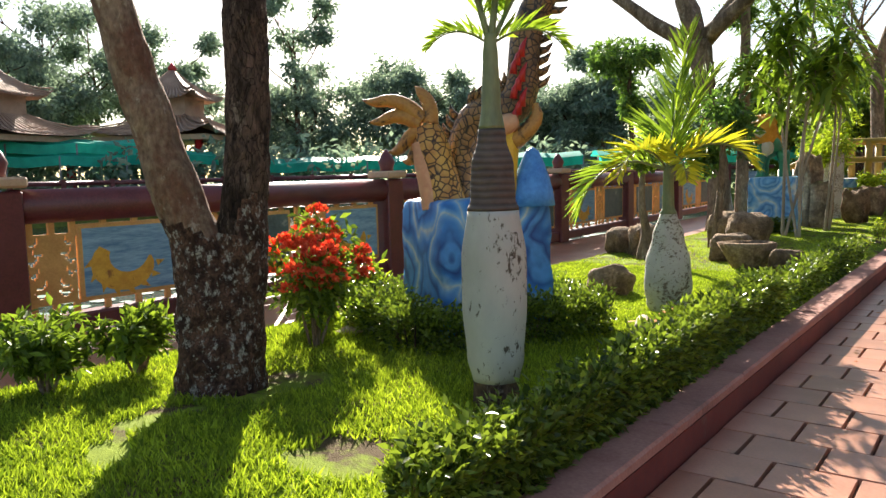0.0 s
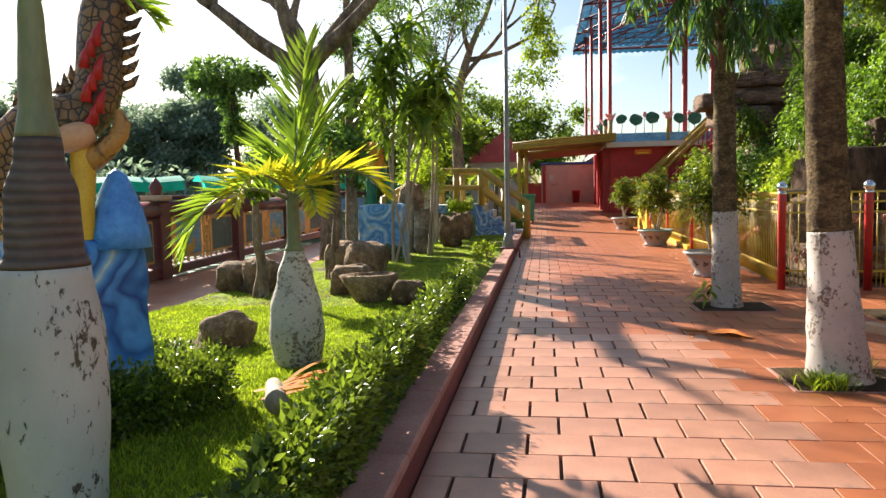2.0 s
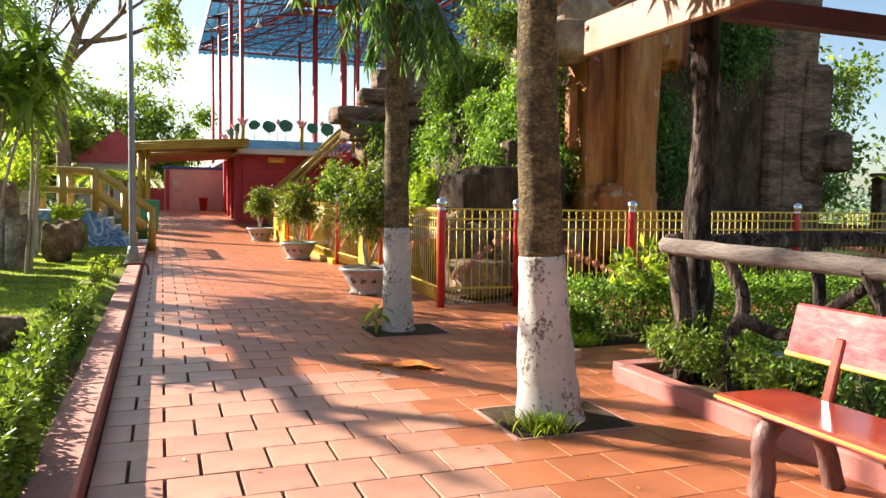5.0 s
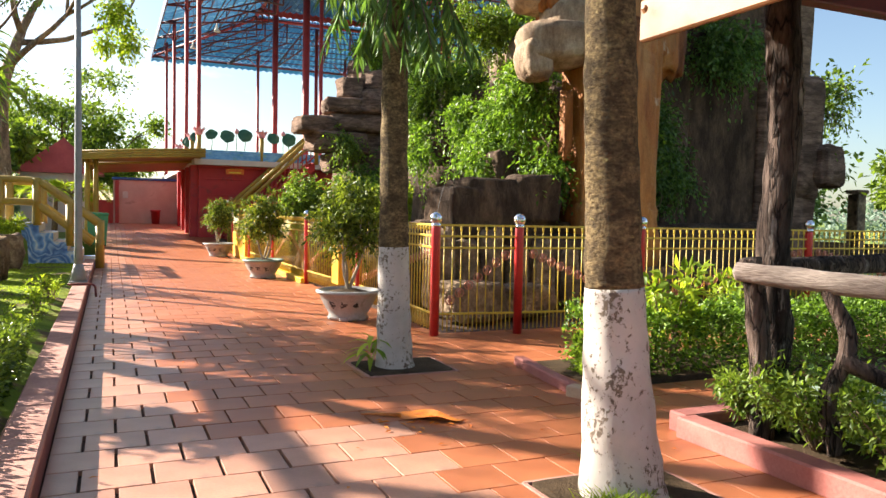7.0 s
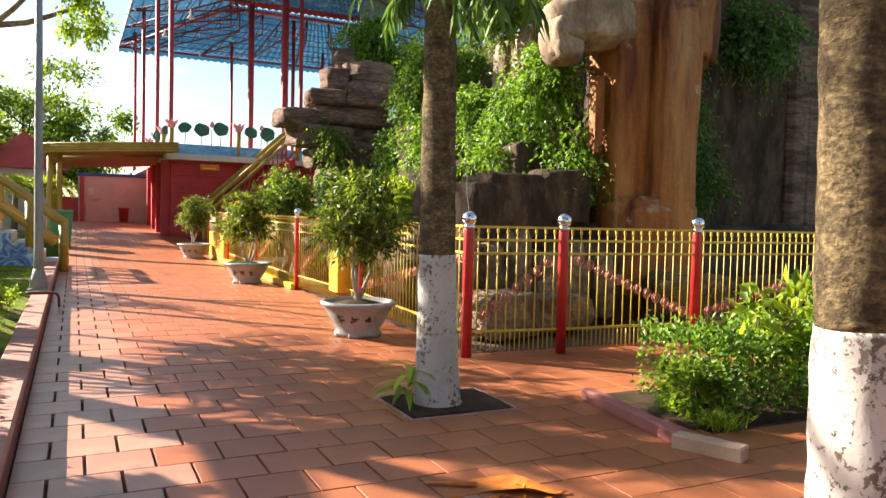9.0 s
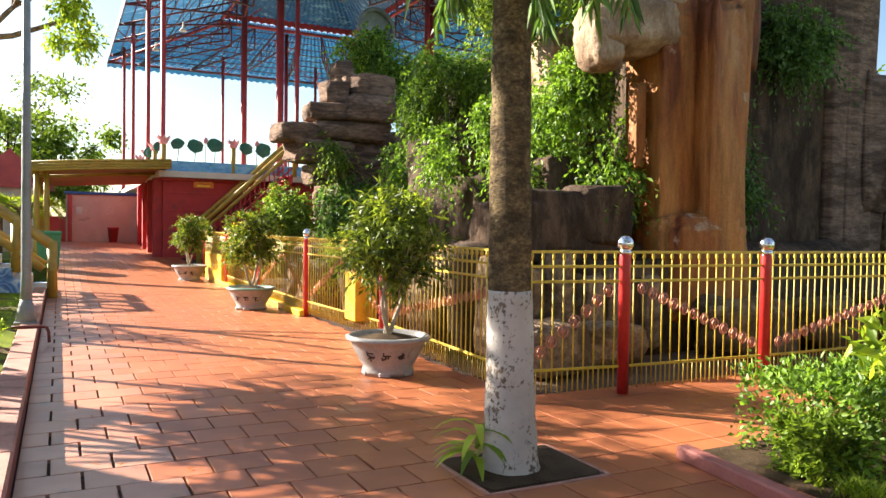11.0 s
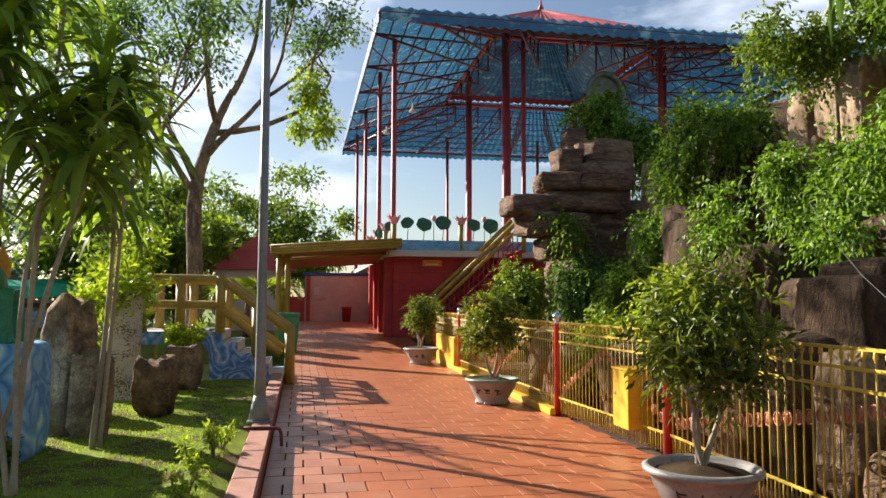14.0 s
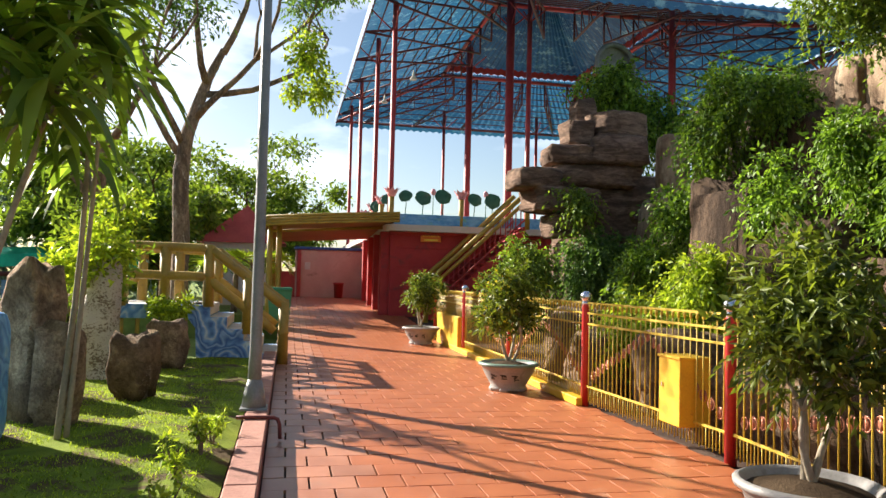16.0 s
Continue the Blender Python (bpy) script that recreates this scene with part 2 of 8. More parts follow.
M_JOINT = surface("joint_mortar", (0.06, 0.042, 0.033), (0.15, 0.10, 0.075), 3, 70, 0.95, spec=0.1)
M_KERBTOP = surface("kerb_render", (0.27, 0.12, 0.092), (0.46, 0.245, 0.19), 2.5, 60, 0.85, 0.4, stain=(0.20, 0.105, 0.08), stain_at=0.62, spec=0.25)
M_KERB = surface("kerb_maroon", (0.10, 0.02, 0.02), (0.20, 0.045, 0.035), 3, 50, 0.7, 0.3, stain=(0.16, 0.09, 0.07), stain_at=0.66)
M_PINKKERB = surface("kerb_pink", (0.29, 0.09, 0.075), (0.42, 0.165, 0.135), 2.5, 50, 0.75, 0.3, stain=(0.17, 0.085, 0.07), stain_at=0.6, spec=0.3)
M_SOIL = surface("soil", (0.03, 0.02, 0.012), (0.095, 0.064, 0.038), 4, 60, 0.95, 0.9, 0.03, spec=0.08)
M_LAWN = surface("lawn_ground", (0.10, 0.15, 0.018), (0.27, 0.34, 0.04), 2.6, 90, 0.95, 0.9, 0.03, stain=(0.12, 0.085, 0.045), stain_scale=2.2, stain_at=0.52, spec=0.08)
M_GRASS = leafy("grass_blades", (0.11, 0.18, 0.017), (0.37, 0.46, 0.044), 0.44, 0.6)
M_HEDGE = leafy("hedge_leaves", (0.034, 0.062, 0.011), (0.19, 0.26, 0.038), 0.38, 0.32)
M_LEAF = leafy("broad_leaves", (0.06, 0.105, 0.016), (0.215, 0.305, 0.042), 0.46)
M_LEAFD = leafy("dark_leaves", (0.048, 0.101, 0.030), (0.144, 0.254, 0.059), 0.4)
M_VINE = leafy("vine_leaves", (0.04, 0.088, 0.013), (0.20, 0.33, 0.04), 0.44)
M_LIME = leafy("lime_leaves", (0.15, 0.25, 0.022), (0.42, 0.51, 0.048), 0.45)
M_PALM = leafy("palm_leaves", (0.11, 0.20, 0.028), (0.33, 0.46, 0.06), 0.5)
M_PALMY = leafy("yellowed_palm_leaves", (0.36, 0.36, 0.03), (0.62, 0.56, 0.05), 0.5)
# Pale blue-green: the haze of distance is put into this leaf colour.
M_FAR = leafy("haze_toned_leaves", (0.14, 0.20, 0.17), (0.27, 0.35, 0.29), 0.4, 0.7, (1.0, 1.0, 0.8))
M_DRAC = leafy("dracaena_leaves", (0.08, 0.14, 0.02), (0.28, 0.40, 0.06), 0.5)
M_BONSAI = leafy("potted_tree_leaves", (0.035, 0.06, 0.012), (0.20, 0.25, 0.032), 0.40)
M_FLOWER = leafy("red_flowers", (0.72, 0.04, 0.025), (0.92, 0.20, 0.09), 0.35, 0.5, (1, 0.6, 0.5))
M_YFLOWER = leafy("yellow_leaves", (0.6, 0.42, 0.03), (0.75, 0.58, 0.05), 0.4)
M_FALLEN = leafy("fallen_fronds", (0.45, 0.10, 0.01), (0.68, 0.24, 0.02), 0.2)
M_SHEATHDRY = surface("dry_palm_sheath", (0.40, 0.09, 0.012), (0.62, 0.21, 0.025), 9, 40, 0.4, 0.4, 0.006, (1, 3, 1))
M_BARKD = rocky("dark_bark", (0.065, 0.042, 0.030), (0.29, 0.19, 0.125), (0.03, 0.021, 0.016), 5.0, 16.0, (1, 1, 0.45), (0.52, 0.42, 0.32), 0.9, 0.35, 0.06)
M_FORK = rocky("plated_bark", (0.045, 0.030, 0.024), (0.20, 0.13, 0.095), (0.013, 0.009, 0.007), 6.0, 24.0, (1, 1, 0.4), (0.33, 0.25, 0.19), 0.9, 0.9, 0.07)
M_FORKL = rocky("tan_patched_bark", (0.15, 0.10, 0.07), (0.38, 0.27, 0.185), (0.16, 0.065, 0.04), 5.0, 14.0, (1, 1, 0.6), (0.48, 0.40, 0.31), 0.9, 0.25, 0.04)
M_LICHEN = rocky("lichened_bark", (0.085, 0.045, 0.033), (0.26, 0.135, 0.09), (0.035, 0.02, 0.016), 11.0, 26.0, (1, 1, 0.8), (0.62, 0.56, 0.48), 0.9, 0.8, 0.08, 0.53)
M_BARKC = rocky("brown_bark", (0.16, 0.11, 0.072), (0.40, 0.29, 0.20), (0.09, 0.062, 0.044), 3.5, 14.0, (1, 1, 0.4), (0.50, 0.42, 0.33), 0.9, 0.3, 0.05)
M_MAST = rocky("mossy_bark", (0.065, 0.043, 0.024), (0.30, 0.215, 0.105), (0.05, 0.034, 0.02), 7.0, 14.0, (1, 1, 1.5), (0.38, 0.31, 0.12), 0.9, 0.15, 0.05, 0.62)
M_WHITE = flaked("flaking_limewash", (0.54, 0.48, 0.42), (0.20, 0.145, 0.10), 0.545, 34.0, stretch=(1, 1, 0.9))
M_WHITE2 = flaked("bottle_palm_limewash", (0.56, 0.54, 0.46), (0.13, 0.10, 0.065), 0.56, 30.0, stretch=(1, 1, 0.55))
M_WHITE3 = flaked("worn_limewash", (0.55, 0.51, 0.43), (0.22, 0.165, 0.115), 0.53, 30.0, stretch=(1, 1, 1.5))
M_SHEATH = ringed("palm_sheath", (0.06, 0.042, 0.035), (0.15, 0.11, 0.085), 9.0)
M_CROWNSHAFT = surface("green_crownshaft", (0.10, 0.12, 0.05), (0.24, 0.26, 0.12), 4, 30, 0.5, 0.2, 0.01, (1, 1, 0.3))
M_STEM = surface("pale_stem", (0.24, 0.19, 0.13), (0.46, 0.38, 0.28), 6, 60, 0.85, 0.6, 0.01, (1, 1, 0.5))
M_BLUE = swirled("blue_swirl_paint", (0.05, 0.25, 0.64), [(0.0, (0.62, 0.68, 0.58)), (0.14, (0.24, 0.48, 0.72)), (0.40, (0.05, 0.24, 0.62)), (0.66, (0.012, 0.07, 0.28)), (0.86, (0.08, 0.30, 0.68))], 1.7, 4.2)
M_BLUEPALE = swirled("pale_blue_swirl_paint", (0.16, 0.42, 0.76), [(0.0, (0.72, 0.78, 0.74)), (0.16, (0.40, 0.62, 0.80)), (0.45, (0.16, 0.42, 0.76)), (0.7, (0.06, 0.22, 0.56)), (0.88, (0.22, 0.48, 0.78))], 1.7, 4.6)
M_BLUE2 = swirled("blue_wave_paint", (0.10, 0.30, 0.66), [(0.0, (0.66, 0.74, 0.80)), (0.3, (0.22, 0.42, 0.76)), (0.7, (0.06, 0.16, 0.46)), (1.0, (0.36, 0.54, 0.8))], 2.2, 5.0)
M_BLUEROCK = surface("blue_painted_rock", (0.03, 0.16, 0.55), (0.12, 0.38, 0.82), 4, 30, 0.45, 0.6, 0.03)
M_SCALE = scaled_skin("dragon_scales", [(0.35, (0.46, 0.20, 0.05)), (0.6, (0.66, 0.40, 0.10))], (0.05, 0.025, 0.012), 17.0)
M_SCALED = scaled_skin("dark_dragon_scales", [(0.35, (0.10, 0.06, 0.03)), (0.6, (0.30, 0.17, 0.06))], (0.02, 0.015, 0.012), 19.0)
M_CLAW = surface("painted_claws", (0.34, 0.14, 0.03), (0.56, 0.30, 0.07), 7, 40, 0.45, 0.3, 0.01, stain=(0.05, 0.026, 0.014), stain_scale=9, stain_at=0.57)
M_BELLY = surface("painted_belly", (0.55, 0.25, 0.13), (0.70, 0.40, 0.22), 5, 30, 0.5)
M_YELLOW = surface("yellow_paint", (0.62, 0.34, 0.015), (0.80, 0.50, 0.03), 4, 50, 0.45, 0.15, 0.004, stain=(0.30, 0.17, 0.03), stain_scale=6, stain_at=0.68)
M_RAILYEL = surface("yellow_iron", (0.44, 0.29, 0.02), (0.66, 0.48, 0.05), 8, 60, 0.45, 0.2, 0.003, stain=(0.22, 0.11, 0.03), stain_scale=9, stain_at=0.64)
M_RED = surface("red_paint", (0.36, 0.012, 0.012), (0.56, 0.03, 0.025), 4, 50, 0.38, 0.15, 0.003, stain=(0.25, 0.03, 0.02), stain_at=0.68)
M_REDWALL = surface("red_wall", (0.30, 0.012, 0.015), (0.46, 0.035, 0.035), 1.6, 40, 0.65, 0.2, 0.005, stain=(0.22, 0.03, 0.03), stain_at=0.6)
M_REDIRON = surface("red_iron", (0.30, 0.02, 0.02), (0.46, 0.05, 0.045), 3, 40, 0.5, 0.1)
M_MAROON = surface("maroon_rail", (0.075, 0.014, 0.016), (0.16, 0.035, 0.036), 3, 50, 0.42, 0.2, 0.004, spec=0.5)
M_OCHRE = surface("ochre_fretwork", (0.504, 0.240, 0.060), (0.720, 0.396, 0.132), 4, 50, 0.65, 0.2, 0.004)
M_CREAM = surface("cream_cap", (0.45, 0.28, 0.17), (0.58, 0.40, 0.26), 4, 50, 0.7, 0.2)
M_MURAL = surface("mural_panel", (0.07, 0.17, 0.30), (0.30, 0.47, 0.58), 3.5, 18, 0.6, 0.15, 0.004, (0.7, 0.7, 5.0))
M_FISH = surface("golden_fish_paint", (0.50, 0.22, 0.02), (0.74, 0.42, 0.05), 7, 30, 0.55, 0.2, 0.003, stain=(0.25, 0.10, 0.02), stain_scale=11, stain_at=0.62)
M_MURALD = surface("dark_mural", (0.03, 0.05, 0.06), (0.11, 0.15, 0.14), 4, 25, 0.5, 0.1, stain=(0.3, 0.32, 0.28), stain_scale=4, stain_at=0.66)
M_CHROME = surface("polished_ball", (0.62, 0.62, 0.64), (0.78, 0.78, 0.80), 3, 20, 0.16, 0.0, metal=1.0)
M_COIN = surface("copper_coin", (0.36, 0.12, 0.07), (0.56, 0.24, 0.15), 9, 60, 0.4, 0.2, metal=0.4)
M_CABLE = surface("dull_cable", (0.05, 0.045, 0.04), (0.12, 0.11, 0.10), 4, 30, 0.7, 0.0)
M_ROCK = rocky("grey_brown_rock", (0.10, 0.063, 0.037), (0.32, 0.215, 0.125), (0.05, 0.032, 0.02), 1.4, 2.0, (1, 1, 1), (0.42, 0.33, 0.23), 0.9, 0.25)
M_STACK = rocky("layered_brown_rock", (0.15, 0.092, 0.064), (0.36, 0.235, 0.165), (0.07, 0.045, 0.032), 1.6, 1.2, (0.6, 0.6, 2.2), None, 0.9, 0.5)
M_ROCKB = rendered_rock("tan_rock_render", (0.20, 0.125, 0.075), (0.33, 0.235, 0.15), (0.42, 0.33, 0.23), (0.17, 0.11, 0.075), 0.8, 0.9)
M_PILLAR = rendered_rock("ochre_rock_render", (0.16, 0.045, 0.010), (0.34, 0.12, 0.026), (0.41, 0.19, 0.055), (0.54, 0.44, 0.32), 0.6)
# Brown rock darkened below its own tone; the shade is in the colour.
M_SHADEROCK = rocky("shade_toned_rock", (0.055, 0.036, 0.024), (0.17, 0.11, 0.07), (0.03, 0.02, 0.014), 1.2, 1.5, (1.4, 1.4, 0.5), None, 0.9, 0.3)
M_CLAYROCK = rocky("garden_boulder", (0.20, 0.125, 0.075), (0.46, 0.33, 0.21), (0.09, 0.06, 0.04), 2.2, 2.8, (1, 1, 1), None, 0.9, 0.35)
M_GLAZE = surface("stone_glaze_pot", (0.23, 0.215, 0.20), (0.38, 0.36, 0.335), 4, 50, 0.5, 0.2, 0.004, stain=(0.24, 0.22, 0.19), stain_scale=4, stain_at=0.62)
M_SLAB = surface("worn_slab", (0.30, 0.235, 0.18), (0.52, 0.44, 0.35), 4, 60, 0.9, 0.5, 0.01, stain=(0.16, 0.12, 0.08), stain_scale=4, stain_at=0.58, spec=0.15)
M_GLAZEG = surface("green_pot_rim", (0.10, 0.17, 0.13), (0.22, 0.32, 0.25), 4, 50, 0.4, 0.2)
M_INK = surface("pot_lettering", (0.012, 0.010, 0.010), (0.03, 0.025, 0.022), 8, 40, 0.5, 0.0)
M_BAMBOO = surface("painted_bamboo", (0.28, 0.175, 0.026), (0.46, 0.31, 0.05), 3, 40, 0.5, 0.3, 0.006, stain=(0.24, 0.17, 0.04), stain_scale=5, stain_at=0.62)
M_POLE = surface("grey_pole", (0.17, 0.175, 0.175), (0.28, 0.285, 0.285), 4, 60, 0.45, 0.1, 0.002, stain=(0.13, 0.125, 0.12), stain_at=0.66)
M_BIN = surface("green_plastic", (0.015, 0.12, 0.055), (0.03, 0.21, 0.10), 3, 30, 0.45, 0.05)
M_PINKWALL = surface("pink_wall", (0.46, 0.28, 0.22), (0.60, 0.40, 0.33), 1.5, 30, 0.85, 0.1, stain=(0.36, 0.22, 0.17), stain_at=0.62)
M_BLUEBAND = surface("painted_lotus_band", (0.05, 0.24, 0.52), (0.26, 0.52, 0.74), 2.6, 9, 0.6, 0.1, 0.004, (1, 1, 2.2), stain=(0.22, 0.45, 0.25), stain_scale=3.0, stain_at=0.62)
M_SHEETBLUE = surface("blue_roof_sheet", (0.010, 0.055, 0.165), (0.04, 0.18, 0.38), 0.9, 6, 0.4, 0.1, 0.01, (0.6, 2.5, 1), stain=(0.30, 0.52, 0.64), stain_scale=2.4, stain_at=0.57)
M_TRUSS = surface("dark_red_truss", (0.09, 0.018, 0.02), (0.18, 0.035, 0.04), 3, 40, 0.5, 0.1)
sheet_nt = M_SHEETBLUE.node_tree
sheet_tr = sheet_nt.nodes.new("ShaderNodeBsdfTranslucent")
sheet_tr.inputs["Color"].default_value = (0.05, 0.25, 0.48, 1)
sheet_mix = sheet_nt.nodes.new("ShaderNodeMixShader")
sheet_mix.inputs[0].default_value = 0.13
sheet_nt.links.new(sheet_nt.nodes["Principled BSDF"].outputs[0], sheet_mix.inputs[1])
sheet_nt.links.new(sheet_tr.outputs[0], sheet_mix.inputs[2])
sheet_nt.links.new(sheet_mix.outputs[0], sheet_nt.nodes["Material Output"].inputs["Surface"])
M_ROOFRED = surface("red_roof_tile", (0.36, 0.05, 0.06), (0.52, 0.10, 0.10), 2, 20, 0.6, 0.3)
M_ROOFTAN = surface("tan_roof_tile", (0.30, 0.18, 0.12), (0.50, 0.33, 0.23), 2, 20, 0.7, 0.3, vary=0.1, island=True)
M_NET = leafy("green_netting", (0.02, 0.46, 0.36), (0.05, 0.66, 0.52), 0.5, 0.6, (1.0, 1.0, 1.0))
M_LILAC = surface("lilac_panel", (0.36, 0.30, 0.50), (0.58, 0.52, 0.68), 3, 25, 0.7, 0.1)
M_WOODROOF = surface("roof_fascia_wood", (0.19, 0.075, 0.028), (0.36, 0.165, 0.062), 2, 30, 0.55, 0.3, 0.006, (0.3, 3, 3))
M_SOFFIT = surface("blue_soffit", (0.015, 0.04, 0.14), (0.03, 0.09, 0.28), 2, 20, 0.6)
M_FAUXWOOD = rocky("faux_log_concrete", (0.045, 0.03, 0.024), (0.20, 0.14, 0.11), (0.012, 0.009, 0.008), 3.0, 9.0, (1.3, 1.3, 0.25), (0.36, 0.31, 0.27), 0.8)
M_FAUXRAIL = surface("pale_log_rail", (0.13, 0.09, 0.07), (0.36, 0.29, 0.24), 5, 40, 0.8, 1.0, 0.03, (0.4, 0.4, 3), stain=(0.08, 0.055, 0.045), stain_scale=4, stain_at=0.62)
M_SEAT = surface("red_lacquer_slab", (0.17, 0.02, 0.012), (0.40, 0.055, 0.026), 2.5, 30, 0.16, 0.05, 0.002, coat=0.6)
M_SEATPINK = surface("red_marbled_back", (0.38, 0.018, 0.03), (0.58, 0.12, 0.10), 3.0, 14, 0.22, 0.05, 0.002, (1, 1, 3), coat=0.5)
M_LEGBROWN = surface("brown_log_leg", (0.06, 0.025, 0.02), (0.17, 0.08, 0.06), 6, 40, 0.55, 0.8, 0.02, (1, 1, 0.4))
M_GREENFLOOR = surface("pale_green_floor", (0.25, 0.33, 0.27), (0.40, 0.48, 0.40), 2, 40, 0.5, 0.1)
M_WATER = surface("pond_water", (0.035, 0.05, 0.04), (0.07, 0.085, 0.06), 2, 12, 0.12, 0.25, 0.02)
M_FIELD = surface("far_field", (0.09, 0.13, 0.03), (0.24, 0.30, 0.07), 0.15, 3, 0.95, 0.3, spec=0.1)
M_GREYROOF = surface("grey_roof", (0.12, 0.12, 0.14), (0.20, 0.20, 0.23), 2, 20, 0.7)
M_WALLWHITE = surface("pale_plaster", (0.48, 0.45, 0.40), (0.64, 0.60, 0.54), 2, 30, 0.85)
M_STEP = surface("stair_tread", (0.40, 0.37, 0.32), (0.58, 0.55, 0.49), 3, 40, 0.8)
M_GREENP = surface("green_statue_paint", (0.01, 0.14, 0.08), (0.04, 0.28, 0.16), 6, 30, 0.5)
M_ORANGEP = surface("orange_statue_paint", (0.55, 0.22, 0.015), (0.72, 0.36, 0.04), 9, 30, 0.5, 0.8, 0.03)
M_LOTUSP = surface("pink_lotus", (0.65, 0.20, 0.24), (0.78, 0.42, 0.44), 6, 30, 0.6)
M_LOTUSG = surface("green_lotus_leaf", (0.02, 0.09, 0.05), (0.06, 0.18, 0.10), 6, 30, 0.6)
M_SIGN = surface("orange_sign_board", (0.70, 0.16, 0.02), (0.80, 0.22, 0.03), 4, 30, 0.5, 0.0)
M_SIGNTEXT = surface("yellow_sign_letters", (0.85, 0.62, 0.04), (0.88, 0.68, 0.06), 4, 30, 0.5, 0.0)
M_LAMP = surface("dark_grille", (0.10, 0.11, 0.12), (0.22, 0.23, 0.24), 4, 30, 0.5)


# ---- mesh helpers ----
class Geo:
    """Gathers points and faces of one mesh."""

    def __init__(self):
        self.v, self.f, self.n, self.mi, self.slot = [], [], 0, [], 0

    def add(self, verts, faces):
        k = self.n
        self.v.extend(tuple(p) for p in verts)
        self.f.extend(tuple(i + k for i in f) for f in faces)
        self.mi.extend([self.slot] * len(faces))
        self.n += len(verts)
        return self

    def box(self, c, s, rz=0.0, bevel=0.0, m=None):
        """A box round c of size s, with chamfered edges if bevel is given."""
        hx, hy, hz = s[0] / 2, s[1] / 2, s[2] / 2
        t = m if m is not None else pose(*c, 0, 0, rz)
        b = min(bevel, hx * 0.9, hy * 0.9, hz * 0.9)
        if b <= 0:
            vs = [Vector((x * hx, y * hy, z * hz)) for z in (-1, 1) for y in (-1, 1) for x in (-1, 1)]
            return self.add([t @ p for p in vs], [(0, 2, 3, 1), (4, 5, 7, 6), (0, 1, 5, 4), (2, 6, 7, 3), (0, 4, 6, 2), (1, 3, 7, 5)])
        vs, idx = [], {}
        for z in (-1, 1):
            for y in (-1, 1):
                for x in (-1, 1):
                    for ax in range(3):
                        q = [x * (hx - b), y * (hy - b), z * (hz - b)]
                        q[ax] = (x * hx, y * hy, z * hz)[ax]
                        idx[x, y, z, ax] = len(vs)
                        vs.append(t @ Vector(q))
        fs = []
        for ax in range(3):
            o = [a for a in range(3) if a != ax]
            for sg in (-1, 1):
                def key(a, bb):
                    q = [0, 0, 0]
                    q[ax], q[o[0]], q[o[1]] = sg, a, bb
                    return idx[(*q, ax)]
                f = (key(-1, -1), key(1, -1), key(1, 1), key(-1, 1))
                flip = (sg < 0) != (ax == 1)
                fs.append(f[::-1] if flip else f)
        for ax in range(3):
            o = [a for a in range(3) if a != ax]
            for a in (-1, 1):
                for bb in (-1, 1):
                    q1, q2 = [0, 0, 0], [0, 0, 0]
                    q1[ax], q2[ax] = -1, 1
                    for q in (q1, q2):
                        q[o[0]], q[o[1]] = a, bb
                    fs.append((idx[(*q1, o[0])], idx[(*q2, o[0])], idx[(*q2, o[1])], idx[(*q1, o[1])]))
        for z in (-1, 1):
            for y in (-1, 1):
                for x in (-1, 1):
                    fs.append((idx[x, y, z, 0], idx[x, y, z, 1], idx[x, y, z, 2]))
        return self.add(vs, fs)

    def lathe(self, prof, seg=16, c=(0, 0, 0), wob=0.0, squash=1.0, cap=True):
        """A turned shape from (radius, height) pairs."""
        vs, fs = [], []
        for i, (r, z) in enumerate(prof):
            for k in range(seg):
                a = 2 * math.pi * k / seg
                w = 1 + wob * noise.noise((math.cos(a) * 2 + c[0], math.sin(a) * 2 + c[1], z * 3))
                vs.append((c[0] + r * w * math.cos(a), c[1] + r * w * math.sin(a) * squash, c[2] + z))
        for i in range(len(prof) - 1):
            for k in range(seg):
                j = (k + 1) % seg
                fs.append((i * seg + k, i * seg + j, (i + 1) * seg + j, (i + 1) * seg + k))
        if cap:
            fs.append(tuple(range(seg))[::-1])
            fs.append(tuple((len(prof) - 1) * seg + k for k in range(seg)))
        return self.add(vs, fs)

    def tube(self, pts, radii, seg=8, wob=0.0, freq=4.0, smooth=0):
        """A limb along points, its radius given at each."""
        pts = [Vector(p) for p in pts]
        radii = list(radii) if hasattr(radii, "__len__") else [radii] * len(pts)
        for _ in range(smooth):
            np_, nr = [pts[0]], [radii[0]]
            for i in range(len(pts) - 1):
                np_ += [pts[i].lerp(pts[i + 1], 0.25), pts[i].lerp(pts[i + 1], 0.75)]
                nr += [radii[i] * 0.75 + radii[i + 1] * 0.25, radii[i] * 0.25 + radii[i + 1] * 0.75]
            pts, radii = np_ + [pts[-1]], nr + [radii[-1]]
        vs, fs, ref = [], [], None
        for i, p in enumerate(pts):
            d = (pts[min(i + 1, len(pts) - 1)] - pts[max(i - 1, 0)]).normalized()
            if ref is None:
                ref = d.orthogonal().normalized()
            u = (ref - d * ref.dot(d)).normalized()
            ref, w = u, d.cross(u)
            for k in range(seg):
                a = 2 * math.pi * k / seg
                dirn = u * math.cos(a) + w * math.sin(a)
                r = radii[i]
                if wob:
                    r *= 1 + wob * noise.noise((p + dirn * 0.35) * freq)
                vs.append(p + dirn * r)
        for i in range(len(pts) - 1):
            for k in range(seg):
                j = (k + 1) % seg
                fs.append((i * seg + k, i * seg + j, (i + 1) * seg + j, (i + 1) * seg + k))
        fs += [tuple(range(seg))[::-1], tuple((len(pts) - 1) * seg + k for k in range(seg))]
